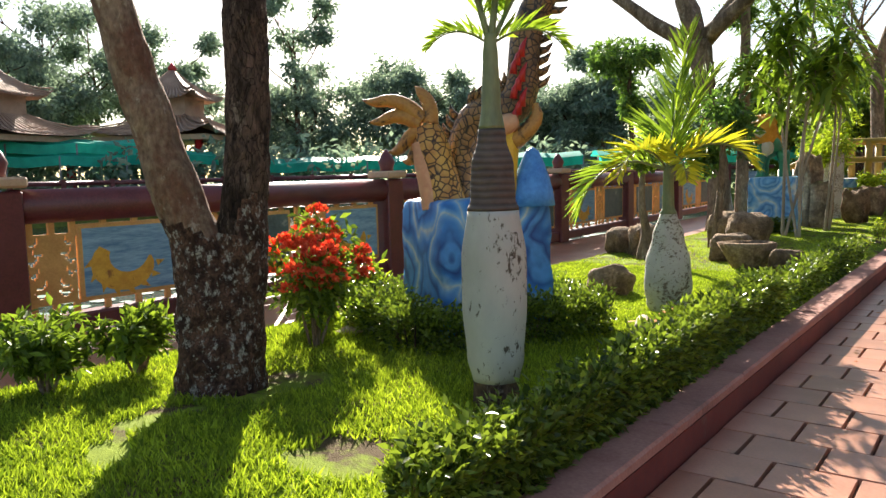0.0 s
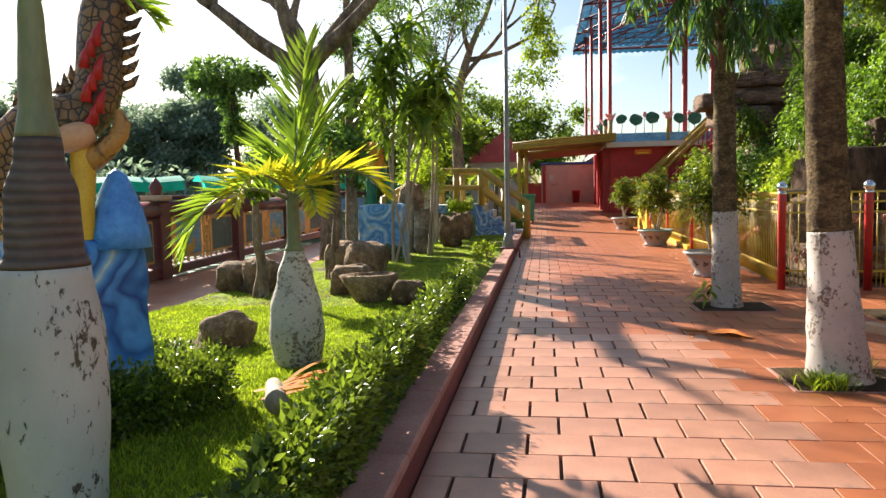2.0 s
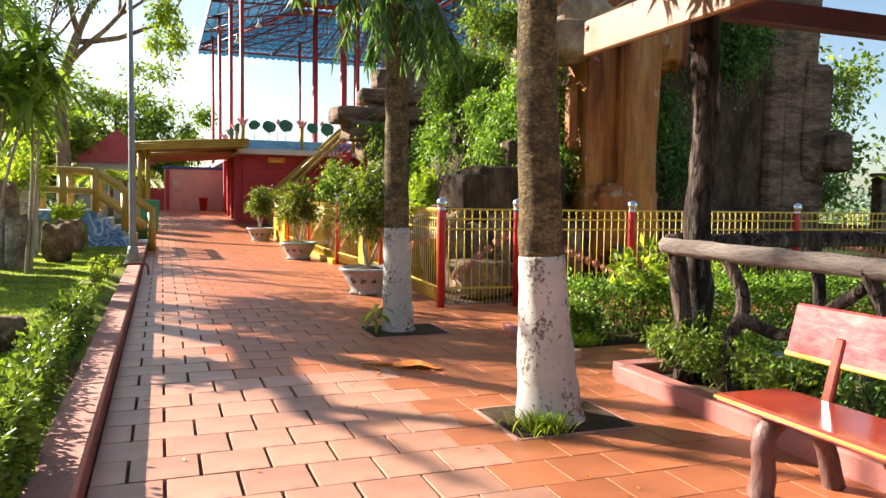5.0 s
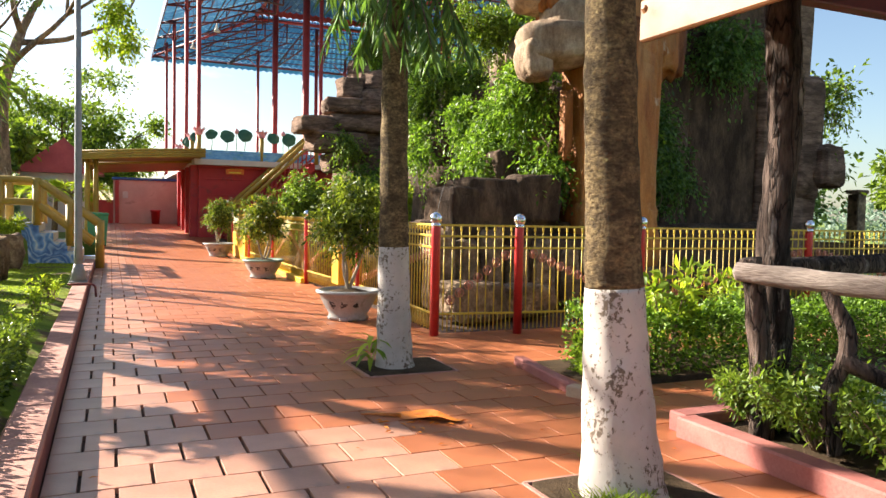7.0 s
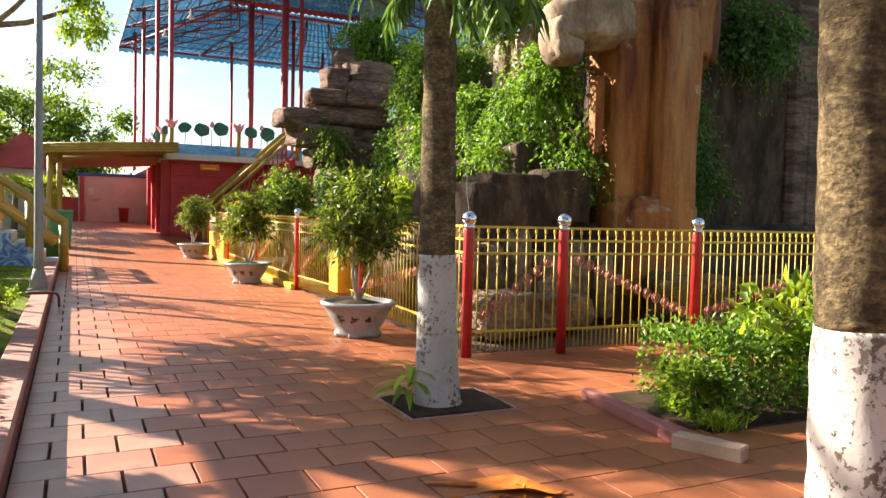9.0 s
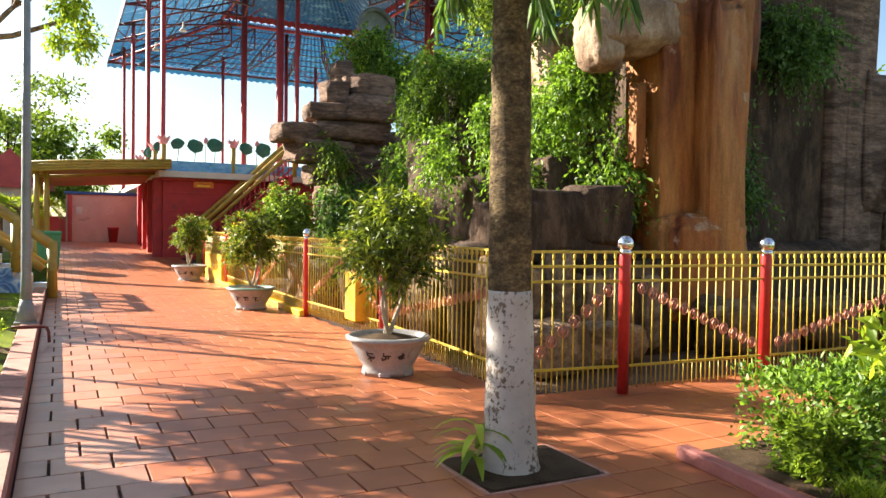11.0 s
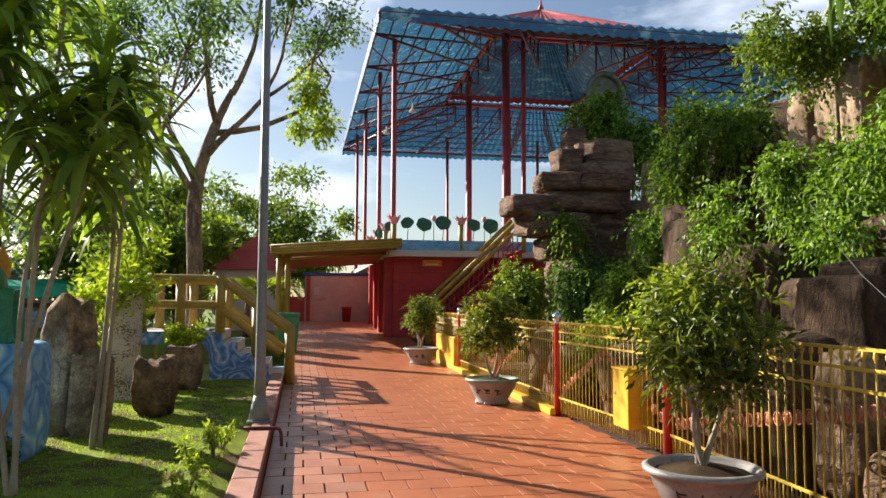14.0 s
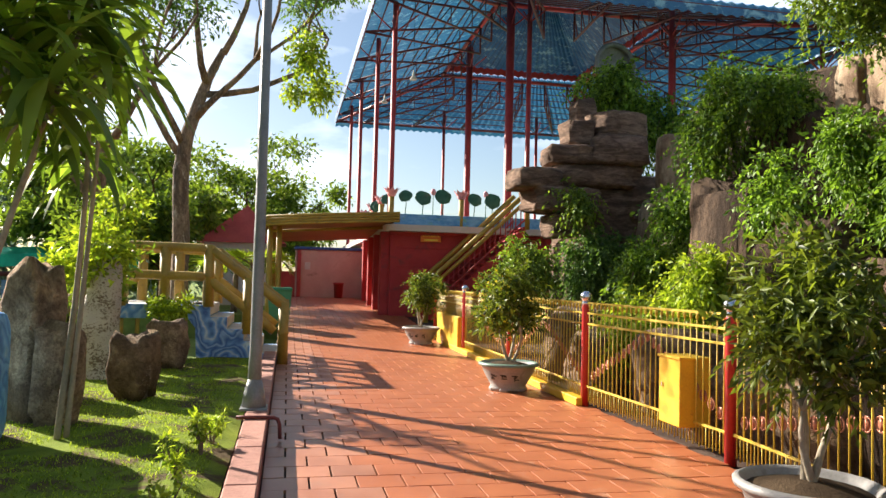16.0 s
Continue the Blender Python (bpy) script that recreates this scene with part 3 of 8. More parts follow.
        return self.add(vs, fs)

    def bark(self, pts, radii, seg=36, wob=0.16, freq=5.0, ridge=0.1, step=0.035):
        """A trunk with bumps and ridges of bark, finely divided."""
        pts, rad, p2, r2 = [Vector(p) for p in pts], list(radii), [], []
        for _ in range(2):
            a, b = [pts[0]], [rad[0]]
            for i in range(len(pts) - 1):
                a += [pts[i].lerp(pts[i + 1], 0.25), pts[i].lerp(pts[i + 1], 0.75)]
                b += [rad[i] * 0.75 + rad[i + 1] * 0.25, rad[i] * 0.25 + rad[i + 1] * 0.75]
            pts, rad = a + [pts[-1]], b + [rad[-1]]
        for i in range(len(pts) - 1):
            n = max(1, int((pts[i + 1] - pts[i]).length / step))
            p2 += [pts[i].lerp(pts[i + 1], j / n) for j in range(n)]
            r2 += [rad[i] + (rad[i + 1] - rad[i]) * j / n for j in range(n)]
        k = self.n
        self.tube(p2 + [pts[-1]], r2 + [rad[-1]], seg)
        axis = p2 + [pts[-1]]
        for i, c in enumerate(axis):
            for q in range(seg):
                j = k + i * seg + q
                v = Vector(self.v[j])
                d = v - c
                e = v * freq
                f = 1 + wob * noise.noise(e) + ridge * (0.4 - abs(noise.noise(Vector((v.x * 22, v.y * 22, v.z * 9))))) + ridge * 0.5 * noise.noise(v * 40)
                self.v[j] = tuple(c + d * f)
        return self

    def prism(self, outline, axis, a, b):
        """An outline in the two other axes, drawn out along axis from a to b."""
        k = len(outline)

        def at(p, h):
            q = list(p)
            q.insert(axis, h)
            return tuple(q)
        vs = [at(p, a) for p in outline] + [at(p, b) for p in outline]
        fs = [tuple(range(k)), tuple(range(k, 2 * k))[::-1]] + [(i, i + k, (i + 1) % k + k, (i + 1) % k) for i in range(k)]
        return self.add(vs, fs)

    def rock(self, c, s, seed, blocky=0.6, rough=0.16, rz=0.0, level=3, streak=0.0):
        """A boulder: a ball squared off, broken by noise."""
        base = bmesh.new()
        bmesh.ops.create_icosphere(base, subdivisions=level, radius=1)
        t = pose(*c, 0, 0, rz)
        vs = []
        off = Vector((seed * 7.3, seed * 3.1, seed * 5.7))
        for q in base.verts:
            p = q.co
            p = Vector([math.copysign(abs(e) ** blocky, e) for e in p])
            d = noise.noise(p * 1.3 + off) * rough * 1.7 + (0.5 - abs(noise.noise(p * 2.6 + off))) * rough * 1.1 + noise.noise(p * 6 + off) * rough * 0.5 + noise.noise(p * 13 + off) * rough * 0.25
            if streak:
                d += streak * noise.noise(Vector((p.x * 4, p.y * 4, p.z * 0.6)) + off)
            p = p * (1 + d)
            vs.append(t @ Vector((p.x * s[0], p.y * s[1], p.z * s[2])))
        fs = [tuple(q.index for q in f.verts) for f in base.faces]
        base.free()
        return self.add(vs, fs)

    def cards(self, c, d, nrm, length, width, fold=0.18):
        """Many leaves at once: arrays of roots, ways, facings, lengths and widths."""
        d = d / np.linalg.norm(d, axis=1, keepdims=True)
        side = np.cross(d, nrm)
        side /= np.linalg.norm(side, axis=1, keepdims=True) + 1e-9
        up = np.cross(side, d)
        L, W = length[:, None], width[:, None]
        mid = c + d * L * 0.45
        pts = np.stack([c, mid + side * W / 2 + up * W * fold, c + d * L - up * L * 0.08, mid - side * W / 2 + up * W * fold], 1).reshape(-1, 3)
        k = self.n
        self.v.extend(map(tuple, pts.tolist()))
        m = len(c)
        base = (np.arange(m) * 4 + k)[:, None]
        tri = np.concatenate([base + np.array([[0, 1, 2]]), base + np.array([[0, 2, 3]])], 0)
        self.f.extend(map(tuple, tri.tolist()))
        self.mi.extend([self.slot] * (2 * m))
        self.n += 4 * m
        return self

    def mesh(self, name, mats, smooth=True):
        me = bpy.data.meshes.new(name)
        me.from_pydata(self.v, [], self.f)
        for m in (mats if isinstance(mats, (list, tuple)) else [mats]):
            me.materials.append(m)
        if self.slot:
            me.polygons.foreach_set("material_index", self.mi)
        if smooth:
            me.polygons.foreach_set("use_smooth", [True] * len(me.polygons))
        me.update()
        return me


def part(name, g, material, parent=None, label="", smooth=True, m=None):
    """Links a shape as one mesh object under a thing or a part."""
    ob = new(name, g.mesh(name, material, smooth) if isinstance(g, Geo) else g)
    if m is not None:
        ob.matrix_basis = m
    if parent is not None:
        ob.parent = parent
    return tagged(ob, label)


def thing(name, label, category, group="", kind="", m=None):
    ob = tagged(new(name), label, category, group, kind)
    if m is not None:
        ob.matrix_basis = m
    return ob


def solid(name, g, material, label, category="", kind="structure", smooth=False, group=""):
    return tagged(part(name, g, material, None, "", smooth), label, category, group, kind)


def rng(seed):
    return np.random.default_rng(seed)


def unit(r, n):
    d = r.normal(size=(n, 3))
    return d / np.linalg.norm(d, axis=1, keepdims=True)


def crown(g, blobs, count, length, width, seed, droop=0.2, hollow=0.55, out=0.6, spray=0.0, each=9):
    """Leaves over a set of clumps (centre, radii), with gaps between; spray sets them along drooping shoots."""
    r = rng(seed)
    vol = np.array([b[1][0] * b[1][1] * b[1][2] for b in blobs]) ** 0.67
    shoots = max(1, count // each) if spray else count
    pick = r.choice(len(blobs), shoots, p=vol / vol.sum())
    c0 = np.array([b[0] for b in blobs])[pick]
    r0 = np.array([b[1] for b in blobs])[pick]
    u = unit(r, shoots)
    rad = hollow + (1 - hollow) * r.random((shoots, 1))
    rad *= 1 + 0.22 * r.normal(size=(shoots, 1)) * (r.random((shoots, 1)) < 0.35)
    c = c0 + u * r0 * rad
    if spray:
        way = u * 0.8 + 0.55 * unit(r, shoots) + np.array([0, 0, 0.25])
        reach = spray * (0.4 + 0.9 * r.random((shoots, 1)))
        c, way, reach, u = (np.repeat(a, each, 0) for a in (c, way, reach, u))
        f = np.tile(np.arange(each) / (each - 1), shoots)[:, None]
        c = c + way * reach * f - np.array([0, 0, 1.0]) * reach * f * f * (0.5 + droop)
        n = len(c)
        d = way * 0.7 + unit(r, n) * 0.9 - np.array([0, 0, 1.0]) * (f * 0.7 + droop)
    else:
        n = count
        d = u * out + unit(r, n) * 0.8 + np.array([0, 0, -droop])
    return g.cards(c, d, unit(r, n) + np.array([0, 0, 0.9]), length * (0.6 + 0.8 * r.random(n)), width * (0.6 + 0.8 * r.random(n)))


def clumps(center, radii, n, size, seed):
    """Smaller clumps scattered through a crown's bulk."""
    r = rng(seed)
    u = unit(r, n) * (r.random((n, 1)) ** 0.45)
    out = []
    for i in range(n):
        k = size * (0.6 + 0.8 * r.random())
        out.append((tuple(np.array(center) + u[i] * np.array(radii)), (k, k, k * 0.75)))
    return out


def frond(g_leaf, g_rib, root, way, length, leaf, width, droop, seed, pairs=26, lift=0.35):
    """A feathered palm leaf: a bent rib with leaflets on both sides."""
    r = rng(seed)
    root, way = Vector(root), Vector(way).normalized()
    pts, p, d = [], root.copy(), way.copy()
    steps = 14
    for i in range(steps + 1):
        pts.append(p.copy())
        d = (d + Vector((0, 0, -droop / steps * (0.5 + 1.5 * i / steps)))).normalized()
        p = p + d * (length / steps)
    g_rib.tube(pts, [0.016 * length * (1 - 0.85 * i / steps) + 0.002 for i in range(steps + 1)], 5)
    c, dd, nn, ll, ww = [], [], [], [], []
    for k in range(pairs):
        f = 0.14 + 0.86 * k / (pairs - 1)
        i = min(int(f * steps), steps - 1)
        q = pts[i].lerp(pts[i + 1], f * steps - i)
        t = (pts[i + 1] - pts[i]).normalized()
        s = t.cross(Vector((0, 0, 1)))
        s = s.normalized() if s.length > 1e-3 else Vector((1, 0, 0))
        up = s.cross(t)
        for sg in (-1, 1):
            w = s * sg * 0.85 + t * (0.45 + 0.5 * f) + up * (lift + 0.12 * r.normal())
            c.append(q)
            dd.append(w)
            nn.append(up + s * 0.2 * r.normal())
            ll.append(leaf * (0.45 + 0.9 * math.sin(math.pi * min(1, 0.15 + f * 0.8))) * (0.85 + 0.3 * r.random()))
            ww.append(width)
    g_leaf.cards(np.array(c), np.array(dd), np.array(nn), np.array(ll), np.array(ww), 0.1)


def strap(g, root, way, length, width, droop, steps=4):
    """One long arching leaf."""
    p, d = Vector(root), Vector(way).normalized()
    s = d.cross(Vector((0, 0, 1)))
    s = s.normalized() if s.length > 1e-3 else Vector((1, 0, 0))
    vs = []
    for i in range(steps + 1):
        w = width * (0.5 + 1.6 * i / steps if i < steps * 0.4 else 1.15 * (1 - (i / steps) ** 2.5)) / 2 + 0.001
        vs += [p - s * w, p + s * w]
        d = (d + Vector((0, 0, -droop / steps))).normalized()
        p = p + d * (length / steps)
    g.add(vs, [(2 * i, 2 * i + 1, 2 * i + 3, 2 * i + 2) for i in range(steps)])


def limbs(g, root, way, length, radius, depth, seed, tips, bend=0.5, seg=8):
    """Branches that fork; the ends are gathered in tips."""
    r = random.Random(seed)
    p, d = Vector(root), Vector(way).normalized()
    pts, rad = [p.copy()], [radius]
    for i in range(4):
        d = (d + Vector((r.uniform(-1, 1), r.uniform(-1, 1), r.uniform(-0.4, 0.8))) * bend * 0.3).normalized()
        p = p + d * length / 4
        pts.append(p.copy())
        rad.append(radius * (1 - 0.1 * (i + 1)))
    g.tube(pts, rad, seg, 0.1, 5.0)
    if depth == 0:
        tips.append(p.copy())
        return
    for k in range(r.choice((2, 2, 3))):
        w = (d + Vector((r.uniform(-1, 1), r.uniform(-1, 1), r.uniform(-0.3, 0.7))) * 0.85).normalized()
        limbs(g, p, w, length * r.uniform(0.62, 0.85), radius * 0.58, depth - 1, seed * 5 + k + 1, tips, bend, max(4, seg - 2))


# ---- the large structure ----
def ground_height(y):
    """The paving rises gently towards the red building."""
    return 0.0 if y < 26 else min((y - 26) * 0.047, 0.66)


g = Geo().add([(-3000, -3000, -0.75), (3000, -3000, -0.75), (3000, 3000, -0.75), (-3000, 3000, -0.75)], [(0, 1, 2, 3)])
solid("ground", g, M_FIELD, "flat green field reaching to the horizon", "ground")
g = Geo()
for y0, y1 in ((-12, 26), (26, 40), (40, 60)):
    za, zb = ground_height(y0) - 0.03, ground_height(y1) - 0.03
    g.add([(-1.3, y0, za), (16, y0, za), (16, y1, zb), (-1.3, y1, zb), (-1.3, y0, -0.8), (16, y0, -0.8)], [(0, 1, 2, 3), (4, 5, 1, 0)])
solid("pavement", g, M_JOINT, "mortar bed under the terracotta paving", "pavement")
PAVEMENT = bpy.data.objects["pavement"]

g = Geo().box((-3.26, 4, -0.3), (3.5, 36.5, 0.7))
solid("ground_garden_bed", g, M_SOIL, "soil of the raised garden strip", "soil")
XS, YS = np.linspace(-5.02, -1.5, 60), np.linspace(-12, 22.3, 260)
vs, fs = [], []
for j, y in enumerate(YS):
    for i, x in enumerate(XS):
        edge = min(1.0, (x + 5.02) / 0.3, (-1.5 - x) / 0.2)
        vs.append((x, y, 0.065 + 0.055 * max(0, edge) + 0.03 * noise.noise((x * 1.1, y * 1.1, 0)) + 0.012 * noise.noise((x * 5, y * 5, 3))))
nx = len(XS)
fs = [(j * nx + i, j * nx + i + 1, (j + 1) * nx + i + 1, (j + 1) * nx + i) for j in range(len(YS) - 1) for i in range(nx - 1)]
solid("lawn", Geo().add(vs, fs), M_LAWN, "sunlit uneven lawn of the garden strip", "lawn", smooth=True)
solid("walkway", Geo().box((-5.9, 6, -0.36), (1.84, 44, 0.8)), M_TILES, "brick-red walkway along the pond railing", "walkway")
solid("water", Geo().add([(-40, -40, -0.45), (-6.8, -40, -0.45), (-6.8, 60, -0.45), (-40, 60, -0.45)], [(0, 1, 2, 3)]), M_WATER, "still dark pond water with floating leaves", "water")

kerb = thing("kerb", "low concrete kerb, pale red top and maroon face", "kerb", kind="structure")
n_k = 29
for i in range(n_k):
    y0 = -8 + i * 1.06
    part("kerb_top", Geo().box((-1.352, y0 + 0.53, 0.165), (0.21, 1.052, 0.06), 0, 0.012), M_KERBTOP, kerb, smooth=False)
part("kerb_face", Geo().box((-1.35, 7.4, 0.06), (0.195, 30.6, 0.15)), M_KERB, kerb, "maroon painted face", False)

bed = thing("planting_bed_kerb", "pink-painted kerb round a planting bed", "kerb", kind="structure")
part("kerb_run", Geo().box((2.42, 5.2, 0.06), (0.16, 4.9, 0.14), 0, 0.012), M_PINKKERB, bed, smooth=False)
part("kerb_run", Geo().box((2.85, 7.73, 0.058), (0.86, 0.16, 0.136), 0, 0.012), M_PINKKERB, bed, smooth=False)
part("kerb_run", Geo().box((2.44, 9.38, 0.04), (0.10, 1.18, 0.09), -8, 0.012), M_PINKKERB, bed, smooth=False)
part("kerb_run", Geo().box((2.40, 8.62, 0.035), (0.12, 0.42, 0.10), 24, 0.01), M_CREAM, bed, smooth=False)
solid("ground_planting_bed", Geo().box((5.4, 4.8, -0.2), (5.9, 5.7, 0.5)), M_SOIL, "dark soil of the planting bed", "soil")
solid("ground_hedge_bed", Geo().box((6.62, 9.5, -0.25), (7.9, 0.96, 0.54)), M_SOIL, "dark soil under the clipped shrubs", "soil")
solid("ground_rock_garden", Geo().box((10.2, 22, -0.35), (15.2, 20.6, 0.6)), M_SOIL, "dark earth of the rock garden", "soil")
solid("floor_shelter", Geo().box((5.15, 5.5, 0.1), (4.0, 3.9, 0.40), 0, 0.02), M_GREENFLOOR, "pale green polished floor of the shelter", "floor")


def pit(x, y, sx, sy, rz):
    p = thing("tree_pit", "square tree pit with bare soil in the paving", "tree pit", kind="structure", m=pose(x, y, 0, 0, 0, rz))
    part("soil", Geo().rock((0, 0, -0.03), (sx / 2 - 0.02, sy / 2 - 0.02, 0.045), x, 0.1, 0.04, 0, 4), M_SOIL, p)
    for dx, dy, w, h in ((-sx / 2, 0, 0.03, sy), (sx / 2, 0, 0.03, sy), (0, -sy / 2, sx, 0.03), (0, sy / 2, sx, 0.03)):
        part("edging", Geo().box((dx, dy, -0.005), (w, h, 0.024), 0, 0.004), M_KERBTOP, p, smooth=False)


pit(1.42, 6.931, 0.82, 0.66, 0)
pit(1.46, 10.216, 0.82, 0.66, 0)


# ---- iron fence of the rock garden ----
def fence_post(x, y):
    t = thing("fence_post", "red iron fence post topped by a chrome ball", "fence post", "fence posts", m=pose(x, y, 0))
    part("post", Geo().lathe([(0.052, -0.02), (0.052, 1.22), (0.045, 1.26)], 14), M_RED, t)
    part("collar", Geo().lathe([(0.05, 1.235), (0.062, 1.25), (0.05, 1.275)], 14), M_CHROME, t, "chrome collar")
    part("ball", Geo().lathe([(0.072 * math.sin(math.pi * k / 12) + 0.0005, 1.33 - 0.072 * math.cos(math.pi * k / 12)) for k in range(13)], 18), M_CHROME, t, "polished chrome ball")
    return t


def bar_mesh(h):
    return Geo().tube([(0, 0, 0.06), (0, 0, h - 0.07)], 0.0075, 6).lathe([(0.006, h - 0.09), (0.016, h - 0.06), (0.012, h - 0.03), (0.001, h)], 6).mesh("bar", M_RAILYEL)


BAR_TALL = bar_mesh(1.27)
BAR_LOW = Geo().tube([(0, 0, 0.04), (0, 0, 0.24)], 0.0065, 5).mesh("short_bar", M_RAILYEL)
COIN = Geo().tube([(0.05 * math.cos(a), 0, 0.05 * math.sin(a)) for a in np.linspace(0, 2 * math.pi, 15)], 0.007, 5).box((0, 0, 0), (0.045, 0.012, 0.045)).box((0, 0, 0), (0.018, 0.014, 0.09)).mesh("coin_ring", M_COIN)


def fence_panel(a, b, name, label, chain=1, plinth=0.0, step=0.105):
    """Bars between two posts, with three rails and a slanting chain of rings."""
    (ax, ay), (bx, by) = a, b
    L = math.hypot(bx - ax, by - ay)
    t = thing(name, label, "fence panel", "fence panels", m=pose(ax, ay, 0, 0, 0, math.degrees(math.atan2(by - ay, bx - ax))))
    for z in (0.245, 1.0, 1.13, 1.255):
        part("rail", Geo().box((L / 2, 0, z + 0.0), (L - 0.08, 0.018, 0.024), 0, 0.003), M_RAILYEL, t, smooth=False)
    n = int((L - 0.16) / step)
    for i in range(n + 1):
        x = 0.1 + (L - 0.2) * i / n
        part("bar", BAR_TALL, None, t, m=pose(x, 0, 0))
        if i < n:
            part("short_bar", BAR_LOW, None, t, m=pose(x + (L - 0.2) / n / 2, 0, 0))
    if chain:
        k = int(L / 0.135)
        for i in range(k):
            f = (i + 0.5) / k
            h = f if chain == 1 else (1 - f if chain == -1 else 1 - abs(2 * f - 1))
            part("coin_ring", COIN, None, t, m=pose(0.12 + (L - 0.24) * f, -0.018, 0.36 + 0.6 * h))
    if plinth:
        part("plinth", Geo().box((L / 2, 0.05, plinth / 2), (L + 0.05, 0.14, plinth), 0, 0.01), M_YELLOW, t, "yellow painted plinth", False)
    return t


FRONT = [(2.42, 11.72), (3.43, 11.60), (5.13, 11.52), (8.05, 11.52), (11.0, 11.55), (14.0, 11.6)]
SIDE = [(2.42, 11.72), (2.62, 15.2), (2.50, 18.1), (2.50, 21.3), (2.52, 24.6), (2.56, 27.9)]
for x, y in FRONT + SIDE[1:]:
    fence_post(x, y)
for i in range(len(FRONT) - 1):
    fence_panel(FRONT[i], FRONT[i + 1], "iron_gate" if i == 0 else "iron_fence_panel", "yellow iron gate with a slanting chain of rings" if i == 0 else "yellow iron fence panel with a slanting chain of copper rings", (1, -1, 1, -1, 1)[i])
for i in range(len(SIDE) - 1):
    fence_panel(SIDE[i], SIDE[i + 1], "iron_fence_panel", "yellow iron fence panel on a yellow plinth beside the path", (-1, 2, 2, 1, -1)[i], 0.0 if i < 2 else 0.10)
t = thing("meter_box", "yellow painted sheet-metal box hung on the fence", "box", m=pose(2.60, 15.95, 0))
part("body", Geo().box((0, 0, 0.50), (0.30, 0.40, 0.62), 0, 0.008), M_YELLOW, t, smooth=False)
part("lid", Geo().box((0, 0, 0.82), (0.33, 0.43, 0.025), 0, 0.006), M_YELLOW, t, smooth=False)
part("lock", Geo().box((-0.155, 0.12, 0.55), (0.015, 0.02, 0.04)), M_CHROME, t, "small metal lock", False)
# yellow slabs leaning at the foot of the stair
for x, y, w in ((2.47, 25.9, 2.2),):
    solid("yellow_plinth_block", Geo().box((x, y, 0.36), (0.10, w, 0.74), 0, 0.02), M_YELLOW, "yellow painted low wall by the fence", "wall", "")


# ---- potted trees ----
def glyph(g, x, z, s, seed):
    r = random.Random(seed)
    for k in range(7):
        a = r.choice((0, 90, 90, 0, 35, -35))
        l = s * r.uniform(0.35, 0.8)
        g.box((0, 0, 0), (l, 0.004, s * 0.13), m=pose(x + r.uniform(-0.3, 0.3) * s, 0, z + r.uniform(-0.4, 0.4) * s, 0, a, 0))


def potted_tree(x, y, scale, top, seed, rim, spread, label, squash=0.85):
    t = thing("potted_tree", label, "potted tree", "potted trees along the fence", m=pose(x, y, 0))
    k = scale
    prof = [(0.24, 0.03), (0.26, 0.0), (0.265, 0.05), (0.25, 0.08), (0.30, 0.16), (0.36, 0.27), (0.385, 0.345), (0.42, 0.352), (0.425, 0.385), (0.40, 0.395), (0.37, 0.375), (0.35, 0.33), (0.02, 0.325)]
    pot = part("pot", Geo().lathe([(a * k, b * k) for a, b in prof], 40, cap=False), M_GLAZE, t, "grey glazed bowl with dark lettering")
    part("rim", Geo().lathe([(0.385 * k, 0.35 * k), (0.428 * k, 0.355 * k), (0.432 * k, 0.385 * k), (0.395 * k, 0.402 * k), (0.375 * k, 0.38 * k)], 40, cap=False), M_GLAZEG if rim else M_GLAZE, pot, "green rim" if rim else "")
    for a in range(6):
        part("foot", Geo().box((0, 0, 0), (0.12 * k, 0.05 * k, 0.05 * k), 0, 0.012, m=pose(0.245 * k * math.cos(a * 1.047), 0.245 * k * math.sin(a * 1.047), 0.025 * k, 0, 0, a * 60 + 90)), M_GLAZE, pot, smooth=False)
    base = math.atan2(-6, -3.0)
    for i, a in enumerate((-0.48, 0.0, 0.48)):
        gg = Geo()
        glyph(gg, 0, 0, 0.10 * k, seed * 9 + i)
        ang = base + a
        part("lettering", gg, M_INK, pot, "dark brushed character", False, pose(0.334 * k * math.cos(ang), 0.334 * k * math.sin(ang), 0.215 * k, 29, 0, math.degrees(ang) + 90))
    part("soil", Geo().lathe([(0.37 * k, 0.335 * k), (0.34 * k, 0.352 * k), (0.25 * k, 0.375 * k), (0.12 * k, 0.405 * k), (0.01, 0.41 * k)], 24, wob=0.06), M_SOIL, t, "soil with leaf litter")
    wood, tips, r = Geo(), [], random.Random(seed)
    for s in range(3):
        wood = Geo()
        limbs(wood, (r.uniform(-0.05, 0.05), r.uniform(-0.05, 0.05), 0.34 * k), (r.uniform(-0.35, 0.35), r.uniform(-0.35, 0.35), 1), (top - 0.5) * 0.36, 0.026, 2, seed * 31 + s, tips, 0.5, 7)
        part("stem", wood, M_STEM, t, "thin pale forked stem")
    lo = 0.62
    mid, h = (lo + top) / 2, (top - lo) / 2
    leaf = Geo()
    bl = clumps((0, 0, mid + 0.05), (spread * 0.8, spread * 0.8, h * 0.78), 40, 0.15 * spread / 0.5, seed)
    crown(leaf, bl, 4700, 0.085, 0.03, seed, 0.1, 0.3, 0.6, 0.17, 8)
    part("foliage", leaf, M_BONSAI, t, "dense small glossy leaves")
    if rim:
        yl = Geo()
        crown(yl, bl[:14], 260, 0.05, 0.03, seed + 5, 0.2)
        part("yellow_leaves", yl, M_YFLOWER, t)
    return t


